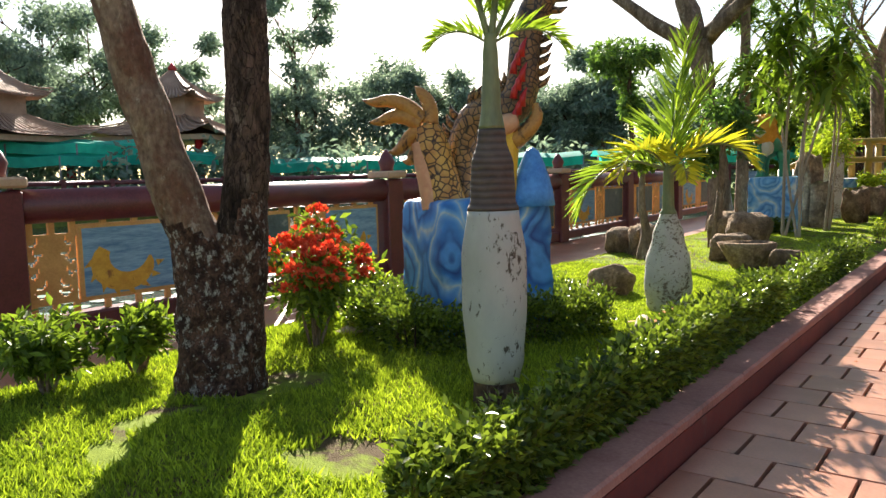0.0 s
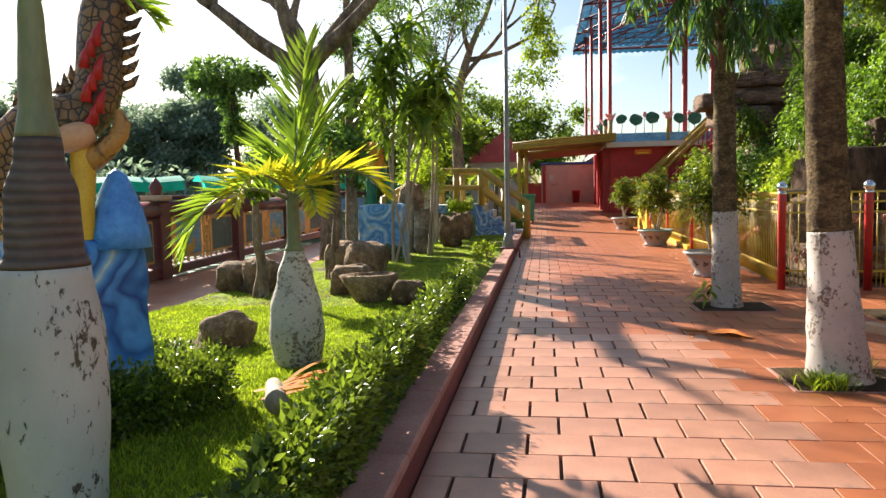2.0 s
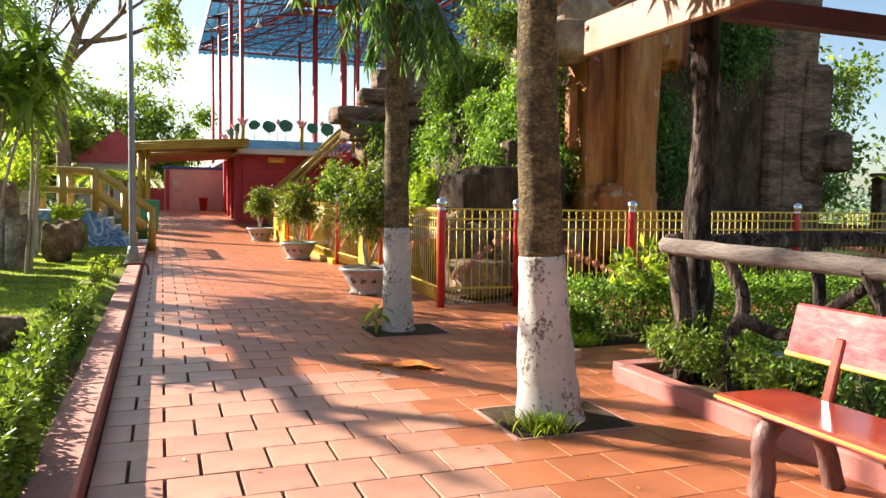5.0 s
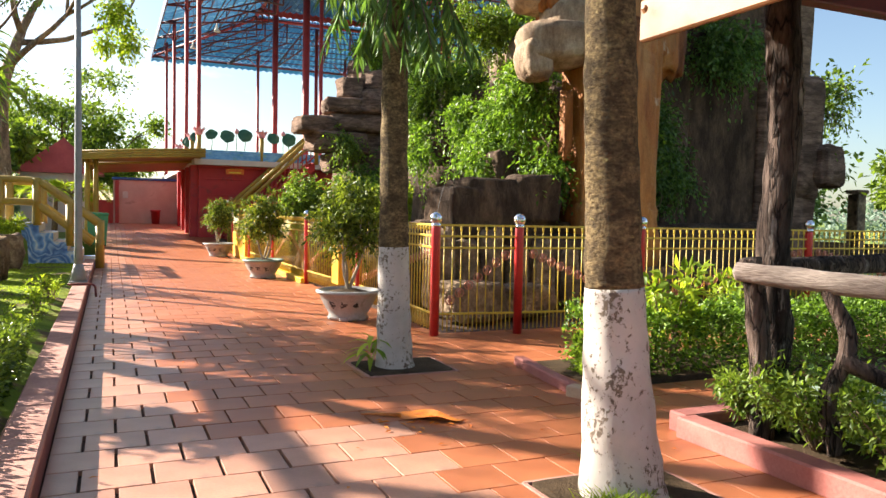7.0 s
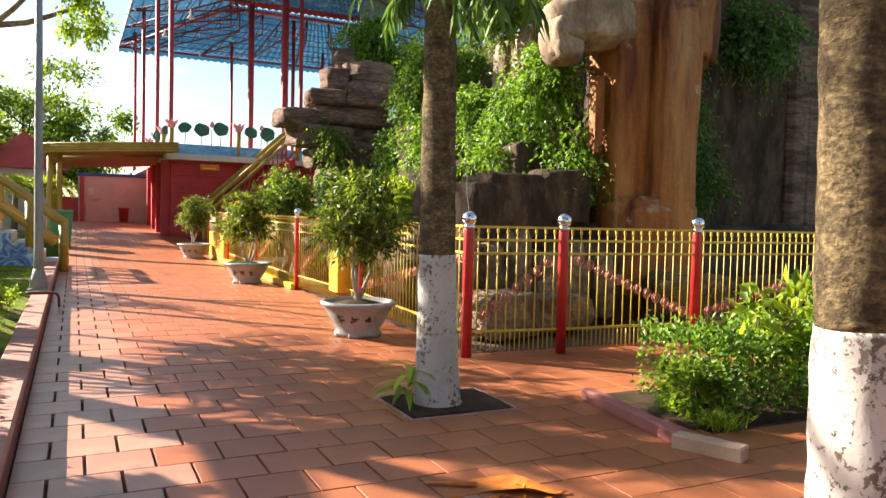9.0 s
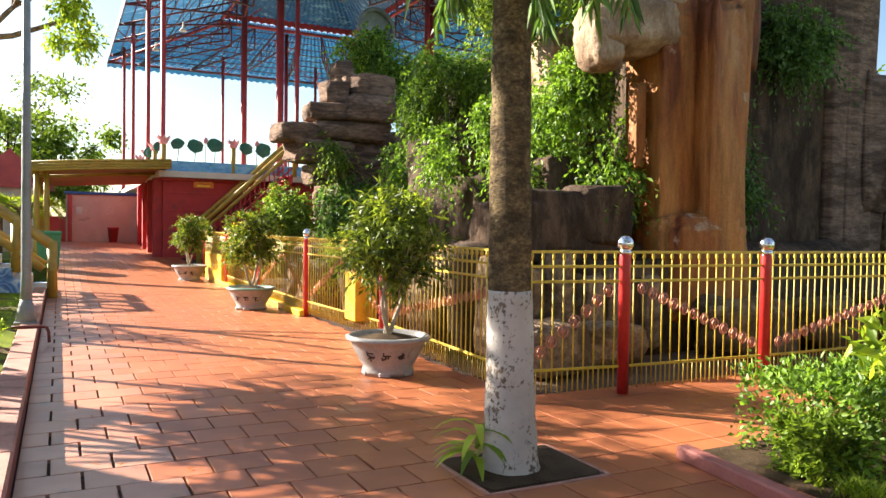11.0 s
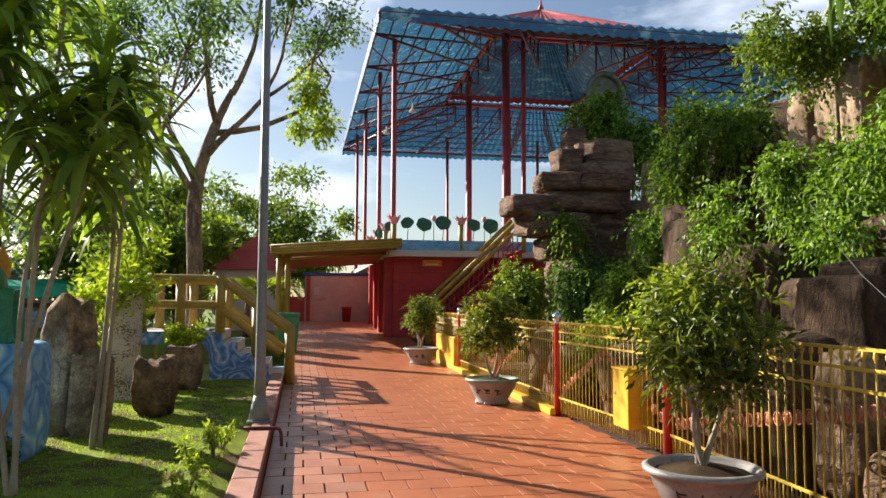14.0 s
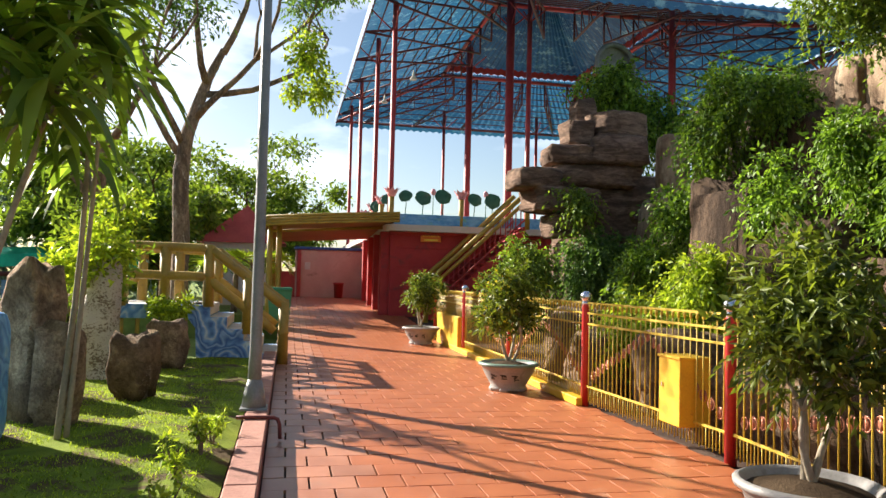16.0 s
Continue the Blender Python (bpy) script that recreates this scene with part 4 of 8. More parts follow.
potted_tree(1.87, 13.25, 0.97, 1.86, 3, False, 0.54, "round-crowned shrub in a grey glazed bowl pot")
potted_tree(1.92, 19.42, 0.97, 1.80, 5, True, 0.52, "round-crowned shrub in a green-rimmed grey bowl pot")
potted_tree(1.95, 26.5, 1.02, 1.70, 8, False, 0.50, "yellowing shrub in a grey bowl pot with lettering")


# ---- mast trees in the paving ----
def mast_tree(pts, radii, white, seed, label, lo):
    t = thing("mast_tree", label, "tree", "trees in the paving", m=pose(*pts[0]))
    o = Vector(pts[0])
    full = [Vector(p) - o for p in pts]
    upper, lower = Geo(), Geo()
    k = next(i for i, p in enumerate(full) if p.z >= white)
    f = (white - full[k - 1].z) / (full[k].z - full[k - 1].z)
    mid, rm = full[k - 1].lerp(full[k], f), radii[k - 1] * (1 - f) + radii[k] * f

    lower.bark(full[:k] + [mid], radii[:k] + [rm], 40, 0.07, 6.0, 0.035)
    upper.bark([mid] + full[k:k + 3], [rm * 0.99] + radii[k:k + 3], 36, 0.08, 6.0, 0.05, 0.04)
    upper.tube(full[k + 2:], radii[k + 2:], 14, 0.1)
    part("painted_trunk", lower, M_WHITE, t, "flaking white lime-washed trunk base")
    part("trunk", upper, M_MAST, t, "mottled grey-brown bark")
    leaf, twig, r = Geo(), Geo(), rng(seed)
    top = full[-1]
    for i in range(150):
        z = lo + (top.z - lo) * (i / 150) ** 1.1
        q = min(1, z / top.z)
        c = Vector((top.x * q, top.y * q, z))
        a = r.random() * 6.283
        rad = (0.35 + 0.75 * r.random()) * (1 if z > lo + 0.5 else 0.75)
        tip = c + Vector((math.cos(a) * rad, math.sin(a) * rad, -0.25 - 0.45 * r.random()))
        bendp = c + Vector((math.cos(a) * rad * 0.6, math.sin(a) * rad * 0.6, 0.05))
        twig.tube([c, bendp, tip], [0.012, 0.008, 0.003], 4)
        m = 34
        s = r.random((m, 1))
        pc = np.array(bendp) * (1 - s) + np.array(tip) * s
        leaf.cards(pc, np.tile([0, 0, -1.0], (m, 1)) + 0.5 * unit(r, m), unit(r, m), 0.17 + 0.1 * r.random(m), 0.028 + 0.014 * r.random(m))
    tagged(part("twig", twig, M_BARKD, t), kind="stuff")
    part("crown", leaf, M_LEAFD, t, "narrow drooping dark green leaves")
    return t


mast_tree([(1.40, 6.94, -0.02), (1.38, 6.95, 0.12), (1.34, 6.97, 0.75), (1.305, 6.98, 1.4), (1.27, 6.99, 2.2), (1.255, 7.0, 3.0), (1.25, 7.0, 7.2)], [0.225, 0.20, 0.155, 0.132, 0.122, 0.115, 0.06], 1.06, 21, "slender mast tree with white-washed trunk base in the paving", 3.45)
mast_tree([(1.40, 10.22, -0.02), (1.385, 10.22, 0.12), (1.37, 10.22, 0.78), (1.36, 10.22, 1.4), (1.35, 10.23, 2.8), (1.34, 10.23, 3.4), (1.34, 10.23, 7.6)], [0.18, 0.16, 0.138, 0.125, 0.112, 0.108, 0.06], 1.10, 22, "slender mast tree with white-washed trunk base beside the fence", 3.15)


# ---- bench, shelter post and log rail ----
t = thing("bench", "red lacquered concrete bench on log-shaped legs", "bench", m=pose(1.98, 4.95, 0))


def slab(g, w, d, h, m, bevel):
    return g.box((0, 0, 0), (w, d, h), 0, bevel, m)


part("seat", slab(Geo(), 0.44, 1.62, 0.045, pose(-0.09, 0.0, 0.415, 0, 1, 0), 0.012), M_SEAT, t, "glossy red seat slab", False)
part("seat_edge", slab(Geo(), 0.452, 1.635, 0.012, pose(-0.09, 0.0, 0.418, 0, 1, 0), 0.004), M_YELLOW, t, "yellow edge band", False)
part("backrest", slab(Geo(), 0.04, 1.62, 0.27, pose(0.215, 0.04, 0.735, 0, 14, 0), 0.012), M_SEATPINK, t, "marbled red backrest slab", False)
part("backrest_edge", slab(Geo(), 0.046, 1.625, 0.03, pose(0.185, 0.04, 0.606, 0, 14, 0), 0.006), M_YELLOW, t, "yellow edge band", False)
for yy in (0.53, -0.5):
    part("support", slab(Geo(), 0.035, 0.055, 0.4, pose(0.15, yy, 0.54, 0, 14, 0), 0.008), M_SEAT, t, "red support strip", False)
    part("leg", Geo().tube([(-0.27, yy, 0.0), (-0.25, yy, 0.14), (-0.27, yy, 0.28), (-0.2, yy, 0.37), (-0.05, yy, 0.385)], [0.062, 0.052, 0.056, 0.055, 0.045], 12, 0.22, 9, 2), M_LEGBROWN, t)
    part("leg", Geo().tube([(0.19, yy, 0.0), (0.15, yy, 0.15), (0.09, yy, 0.28), (0.0, yy, 0.385)], [0.055, 0.046, 0.045, 0.045], 12, 0.2, 9, 2), M_LEGBROWN, t)

t = thing("shelter", "open shelter on dark log-shaped posts with a timber-edged roof", "shelter", m=pose(0, 0, 0))


def log_post(x, y, h, seed):
    pts = [(x + 0.015 * math.sin(i * 0.4 + seed), y + 0.015 * math.cos(i * 0.5 + seed), 0.05 + h * i / 24) for i in range(25)]
    return Geo().tube(pts, [0.108 - 0.012 * math.sin(i / 24 * 3.1) for i in range(25)], 20, 0.32, 7.0)


for x, y, s in ((2.92, 7.44, 1), (6.8, 7.44, 2), (6.8, 3.7, 3), (2.92, 3.7, 4)):
    part("post", log_post(x, y, 2.75, s), M_FAUXWOOD, t, "dark cracked log-shaped post")
e0, e1, f0, f1, zr, ridge, zt = 2.12, 7.52, 3.0, 7.78, 2.55, 4.82, 4.3
part("roof", Geo().prism([(e0, zr), (ridge, zt), (e1, zr), (e1, zr + 0.1), (ridge, zt + 0.12), (e0, zr + 0.1)], 1, f0, f1), M_SOFFIT, t, "dark blue roof sheeting", False)
for x in (e0, e1):
    part("fascia", Geo().box((x, (f0 + f1) / 2, zr + 0.06), (0.05, f1 - f0 + 0.1, 0.26), 0, 0.012), M_WOODROOF, t, "varnished timber fascia", False)
slope = math.degrees(math.atan2(zt - zr, ridge - e0))
for y in (f0, f1):
    for sg in (-1, 1):
        part("rake_board", Geo().box((0, 0, 0), (math.hypot(ridge - e0, zt - zr), 0.05, 0.18), 0, 0.012, pose(ridge + sg * (ridge - e0) / 2, y, (zr + zt) / 2 + 0.06, 0, sg * slope, 0)), M_WOODROOF, t, "varnished timber rake board", False)
for i in range(6):
    y = f0 + 0.5 + (f1 - f0 - 1.0) * i / 5
    for sg in (-1, 1):
        part("rafter", Geo().tube([(ridge + sg * (ridge - e0), y, zr - 0.03), (ridge, y, zt - 0.05)], 0.035, 6), M_REDIRON, t)
for y in (3.7, 7.44):
    part("beam", Geo().box((4.86, y, 2.85), (4.1, 0.12, 0.18), 0, 0.01), M_TRUSS, t, "dark red beam", False)
for x in (2.92, 6.8):
    part("beam", Geo().box((x, 5.57, 2.84), (0.12, 3.62, 0.16), 0, 0.01), M_TRUSS, t, "dark red beam", False)

t = thing("log_railing", "rustic concrete railing shaped like twisted logs", "railing")
part("top_rail", Geo().tube([(2.58, 7.42, 1.07), (2.66, 7.1, 1.05), (2.74, 6.75, 1.04), (2.82, 6.1, 1.03), (2.86, 5.1, 1.02), (2.9, 3.8, 1.02)], [0.058, 0.064, 0.06, 0.064, 0.06, 0.062], 14, 0.25, 6, 2), M_FAUXRAIL, t, "pale weathered log rail")
part("end_post", Geo().tube([(2.74, 7.33, 0.05), (2.72, 7.34, 0.5), (2.68, 7.36, 0.85), (2.63, 7.37, 1.15)], [0.078, 0.068, 0.063, 0.06], 14, 0.3, 6, 1), M_FAUXWOOD, t)
for i, (x, y) in enumerate(((2.74, 6.8), (2.84, 5.8), (2.87, 4.8))):
    part("upright", Geo().tube([(x, y, 0.1), (x - 0.05, y + 0.08, 0.4), (x + 0.06, y - 0.03, 0.70), (x - 0.04, y + 0.1, 1.03)], [0.058, 0.045, 0.05, 0.042], 12, 0.3, 7, 2), M_FAUXWOOD, t, "twisted log upright")
    part("brace", Geo().tube([(x, y, 0.62), (x + 0.12, y - 0.3, 0.5), (x + 0.1, y - 0.6, 0.72), (x + 0.08, y - 0.9, 0.92)], [0.045, 0.04, 0.042, 0.035], 10, 0.3, 7, 2), M_FAUXWOOD, t)
part("back_rail", Geo().tube([(3.0, 7.5, 1.08), (4.2, 7.55, 1.1), (5.6, 7.5, 1.08), (6.8, 7.46, 1.1)], 0.066, 12, 0.25, 6, 2), M_FAUXWOOD, t)
for x in (4.2, 5.6):
    part("upright", Geo().tube([(x, 7.53, 0.05), (x + 0.06, 7.51, 0.5), (x - 0.04, 7.53, 1.08)], [0.06, 0.05, 0.05], 12, 0.3, 7, 2), M_FAUXWOOD, t)


# ---- lamp post and tap pipe ----
t = thing("lamp_post", "slender grey steel lamp post standing on the kerb", "lamp post", m=pose(-1.39, 17.0, 0.19))
part("pole", Geo().lathe([(0.075, 0.02), (0.058, 0.6), (0.036, 6.4)], 14), M_POLE, t)
part("base_plate", Geo().box((0, 0, 0.012), (0.26, 0.26, 0.025), 0, 0.005), M_POLE, t, smooth=False)
part("base_cone", Geo().lathe([(0.12, 0.02), (0.10, 0.16), (0.065, 0.3)], 14), M_POLE, t)
part("arm", Geo().tube([(0, 0, 6.3), (0.2, 0, 6.6), (0.8, 0, 6.7)], [0.03, 0.028, 0.025], 8, smooth=1), M_POLE, t)
part("lantern", Geo().box((1.0, 0, 6.7), (0.5, 0.2, 0.1), 0, 0.03), M_POLE, t, smooth=False)
t = thing("water_pipe", "small dark pipe with an elbow over the kerb", "pipe")
part("pipe", Geo().tube([(-1.52, 16.45, 0.21), (-1.2, 16.42, 0.215), (-1.14, 16.42, 0.19), (-1.13, 16.42, 0.02)], 0.018, 8, smooth=1), M_KERB, t)


# ---- red building, stairs and covered passage ----
t = thing("red_building", "low red building with a painted lotus parapet", "building")
part("wall", Geo().box((8.0, 33.15, 1.7), (11.9, 0.3, 3.0)), M_REDWALL, t, "red painted front wall", False)
part("wall", Geo().box((2.2, 38.0, 1.75), (0.3, 9.4, 3.1)), M_REDWALL, t, "red painted side wall", False)
part("slab", Geo().box((8.0, 42.0, 3.1), (12.3, 19.0, 0.2)), M_WALLWHITE, t, smooth=False)
part("ledge", Geo().box((4.5, 32.96, 2.95), (5.0, 0.12, 0.12), 0, 0.02), M_REDWALL, t, smooth=False)
for y in (33.4, 35.2, 37.0, 39.0):
    part("column", Geo().box((1.92, y, 1.6), (0.3, 0.34, 2.8), 0, 0.02), M_REDWALL, t, "red square column", False)
for z in (1.2, 1.9, 2.5):
    part("board_line", Geo().box((4.6, 32.985, z), (4.7, 0.03, 0.06), 0, 0.008), M_REDWALL, t, smooth=False)
part("parapet", Geo().box((5.0, 33.0, 3.3), (5.9, 0.14, 0.54), 0, 0.01), M_BLUEBAND, t, "blue parapet painted with lotus leaves", False)
part("parapet", Geo().box((2.08, 38.0, 3.3), (0.14, 9.8, 0.54), 0, 0.01), M_BLUEBAND, t, "blue parapet painted with lotus leaves", False)
for x, y in ((2.05, 33.0), (4.33, 33.0), (2.05, 35.6), (2.05, 38.4), (2.05, 41.2)):
    part("parapet_post", Geo().lathe([(0.09, 3.05), (0.085, 3.6), (0.09, 4.1)], 12, (x, y, 0)), M_BAMBOO, t, "yellow bamboo-painted post")
    lot = Geo().lathe([(0.06, 4.08), (0.13, 4.14), (0.17, 4.3), (0.12, 4.28), (0.02, 4.2)], 12, (x, y, 0))
    for k in range(8):
        a = k * 0.785
        lot.cards(np.array([[x + 0.1 * math.cos(a), y + 0.1 * math.sin(a), 4.12]]), np.array([[0.5 * math.cos(a), 0.5 * math.sin(a), 1.0]]), np.array([[-math.cos(a), -math.sin(a), 0.3]]), np.array([0.34]), np.array([0.17]))
    part("lotus_bud", lot, M_LOTUSP, t, "pink concrete lotus flower")
r_l = random.Random(12)
for x, y, s in [(2.5, 33.0, 0.21), (3.05, 33.0, 0.27), (3.7, 33.0, 0.27), (4.75, 33.0, 0.24), (5.35, 33.0, 0.27), (2.06, 34.2, 0.2), (2.06, 36.4, 0.2), (2.06, 37.4, 0.22)]:
    leaf = Geo().lathe([(0.01, 0.02), (s * 0.6, 0.0), (s, 0.05), (s * 1.04, 0.07), (s, 0.085), (0.01, 0.06)], 16, wob=0.25)
    part("lotus_leaf", leaf, M_LOTUSG, t, "dark green lotus leaf", m=pose(x, y, 4.12 + r_l.uniform(-0.05, 0.05), 62 + r_l.uniform(-10, 10), r_l.uniform(-15, 15), r_l.uniform(-20, 20)))
    part("lotus_stalk", Geo().tube([(x, y, 3.55), (x + 0.03, y + 0.03, 3.9), (x, y + 0.06, 4.1)], 0.014, 5), M_LOTUSG, t)
for x in (3.4, 5.15):
    part("lotus_bud", Geo().lathe([(0.02, 4.2), (0.07, 4.26), (0.09, 4.34), (0.03, 4.42)], 10, (x, 33.02, 0), wob=0.3), M_LOTUSP, t, "small pink lotus flower")
    part("lotus_stalk", Geo().tube([(x, 33.02, 3.55), (x, 33.02, 4.22)], 0.013, 5), M_LOTUSG, t)

t = thing("sign", "orange sign board with yellow letters on the red wall", "sign", m=pose(3.34, 32.93, 2.86))
part("board", Geo().box((0, 0, 0), (0.66, 0.03, 0.33), 0, 0.006), M_SIGN, t, smooth=False)
txt = bpy.data.curves.new("sign_text", "FONT")
txt.body, txt.size, txt.extrude, txt.align_x = "L\u1ed0I L\u00caN", 0.15, 0.004, "CENTER"
txt_ob = new("lettering", txt)
dg = bpy.context.evaluated_depsgraph_get()
letters = bpy.data.meshes.new_from_object(txt_ob.evaluated_get(dg))
bpy.data.objects.remove(txt_ob)
letters.materials.clear()
letters.materials.append(M_SIGNTEXT)
part("lettering", letters, None, t, "yellow letters", m=pose(0, -0.022, 0.0, 90, 0, 0))
part("small_line", Geo().box((0, -0.02, -0.1), (0.44, 0.006, 0.05), 0, 0.002), M_SIGNTEXT, t, "unreadable small yellow line", False)

t = thing("outdoor_stairs", "red stairs with slanting yellow bamboo rails", "stairs")
part("flight", Geo().prism([(2.9, 0.3), (6.0, 3.2), (6.0, 2.9), (3.3, 0.3)], 1, 31.4, 32.8), M_REDWALL, t, "red flight", False)
for i in range(16):
    part("step", Geo().box((3.0 + i * 0.19, 32.1, 0.42 + i * 0.178), (0.23, 1.4, 0.05), 0, 0.006), M_REDWALL, t, smooth=False)
for y in (31.4, 32.8):
    for h, rr in ((1.05, 0.075), (0.80, 0.06)):
        part("rail", Geo().tube([(2.95, y, 0.33 + h), (4.5, y, 1.77 + h), (6.05, y, 3.22 + h)], rr, 10), M_BAMBOO, t, "yellow bamboo rail")
    for i in range(20):
        f = i / 19
        part("baluster", Geo().tube([(2.98 + 3.02 * f, y, 0.36 + 2.82 * f), (2.98 + 3.02 * f, y, 1.16 + 2.82 * f)], 0.02, 5), M_REDIRON, t)
    part("lower_rail", Geo().tube([(2.95, y, 0.58), (6.05, y, 3.47)], 0.03, 6), M_REDIRON, t)
part("rail_post", Geo().lathe([(0.08, 0.2), (0.075, 1.5)], 10, (2.95, 31.4, 0)), M_BAMBOO, t)
part("rail_post", Geo().lathe([(0.08, 3.1), (0.075, 4.5)], 10, (6.05, 31.4, 0)), M_BAMBOO, t)

t = thing("covered_passage", "bamboo-edged lean-to roof over the path", "canopy")
part("roof", Geo().add([(-1.85, 31.8, 3.0), (2.1, 31.8, 3.28), (2.1, 38, 3.0), (-1.85, 38, 2.75), (-1.85, 31.8, 3.12), (2.1, 31.8, 3.4), (2.1, 38, 3.12), (-1.85, 38, 2.87)], [(0, 3, 2, 1), (4, 5, 6, 7), (0, 1, 5, 4), (3, 0, 4, 7), (2, 3, 7, 6)]), M_WOODROOF, t, "brown plank soffit", False)
for i in range(4):
    part("fascia_pole", Geo().tube([(-1.9, 31.72, 2.98 + i * 0.075), (0.0, 31.72, 3.12 + i * 0.078), (2.15, 31.72, 3.24 + i * 0.08)], 0.042, 8, 0.1, 4), M_BAMBOO, t, "yellow-green bamboo pole")
for x, y in ((-1.65, 32.4), (-1.38, 32.5), (-1.6, 36.5), (-1.6, 40.3)):
    part("post", Geo().lathe([(0.085, 0.0), (0.09, 0.75), (0.08, 0.78), (0.085, 1.5), (0.09, 1.52), (0.08, 3.0)], 10, (x, y, 0.1), wob=0.1), M_BAMBOO, t, "yellow bamboo post")
for y in (33.5, 35.5, 37.5):
    part("rafter", Geo().tube([(-1.8, y, 2.9), (2.1, y, 3.15)], 0.05, 6), M_BAMBOO, t)

t = thing("back_wall", "pale pink wall closing the covered passage", "wall", kind="structure")
part("wall", Geo().box((0.7, 41.1, 1.6), (3.0, 0.2, 2.1)), M_PINKWALL, t, smooth=False)
part("coping", Geo().box((0.7, 41.05, 2.68), (3.1, 0.3, 0.12), 0, 0.02), M_SOFFIT, t, "blue strip along the top", False)
part("gate_post", Geo().box((-0.65, 41.0, 1.6), (0.16, 0.2, 2.0), 0, 0.01), M_REDIRON, t, smooth=False)
part("notice", Geo().box((-0.3, 40.98, 1.95), (0.22, 0.03, 0.3), 0, 0.004), M_WALLWHITE, t, "small white notice", False)
part("side_wall", Geo().box((-1.3, 41.1, 1.1), (1.2, 0.16, 1.2)), M_REDIRON, t, smooth=False)
solid("wall_end", Geo().box((16.0, 58, 1.6), (26, 0.3, 4.4)), M_WALLWHITE, "plain far boundary wall", "wall")
t = thing("red_bin", "small dark red plastic bin by the wall", "bin", m=pose(0.95, 40.3, 0.66))
part("body", Geo().lathe([(0.16, 0), (0.2, 0.55), (0.23, 0.56), (0.23, 0.62), (0.19, 0.63)], 14), M_REDIRON, t)
t = thing("litter_bin", "green plastic wheeled litter bin beside the path", "litter bin", m=pose(-1.28, 29.3, ground_height(29.3)))
part("body", Geo().prism([(-0.24, 0.08), (0.24, 0.08), (0.3, 0.95), (-0.3, 0.95)], 1, -0.27, 0.27), M_BIN, t, smooth=False)
part("lid", Geo().box((0, 0, 1.0), (0.64, 0.6, 0.1), 0, 0.03), M_BIN, t, smooth=False)
for x in (-0.2, 0.2):
    part("wheel", Geo().tube([(x - 0.03, 0.24, 0.09), (x + 0.03, 0.24, 0.09)], 0.09, 12), M_INK, t)


# ---- tall blue-sheeted pavilion roof ----
t = thing("pavilion", "tall open steel pavilion with a blue sheet roof and red columns", "pavilion")
CX0, CX1, CY0, CY1, ZE = 1.3, 18.6, 30.6, 52.0, 10.5
IX0, IX1, IY0, IY1, ZI = 6.3, 13.6, 36.2, 46.5, 12.1


def sheet(a, b, c, d, n, up):
    """A corrugated roof slope between the eave a-b and the ring d-c."""
    gg, k = Geo(), 3
    a, b, c, d = (Vector(p) for p in (a, b, c, d))
    cols = n * 2
    vs = []
    for j in range(k + 1):
        for i in range(cols + 1):
            p = a.lerp(b, i / cols).lerp(d.lerp(c, i / cols), j / k)
            vs.append(p + Vector((0, 0, up + (0.045 if i % 2 else -0.045))))
    m = cols + 1
    return gg.add(vs, [(j * m + i, j * m + i + 1, (j + 1) * m + i + 1, (j + 1) * m + i) for j in range(k) for i in range(cols)])


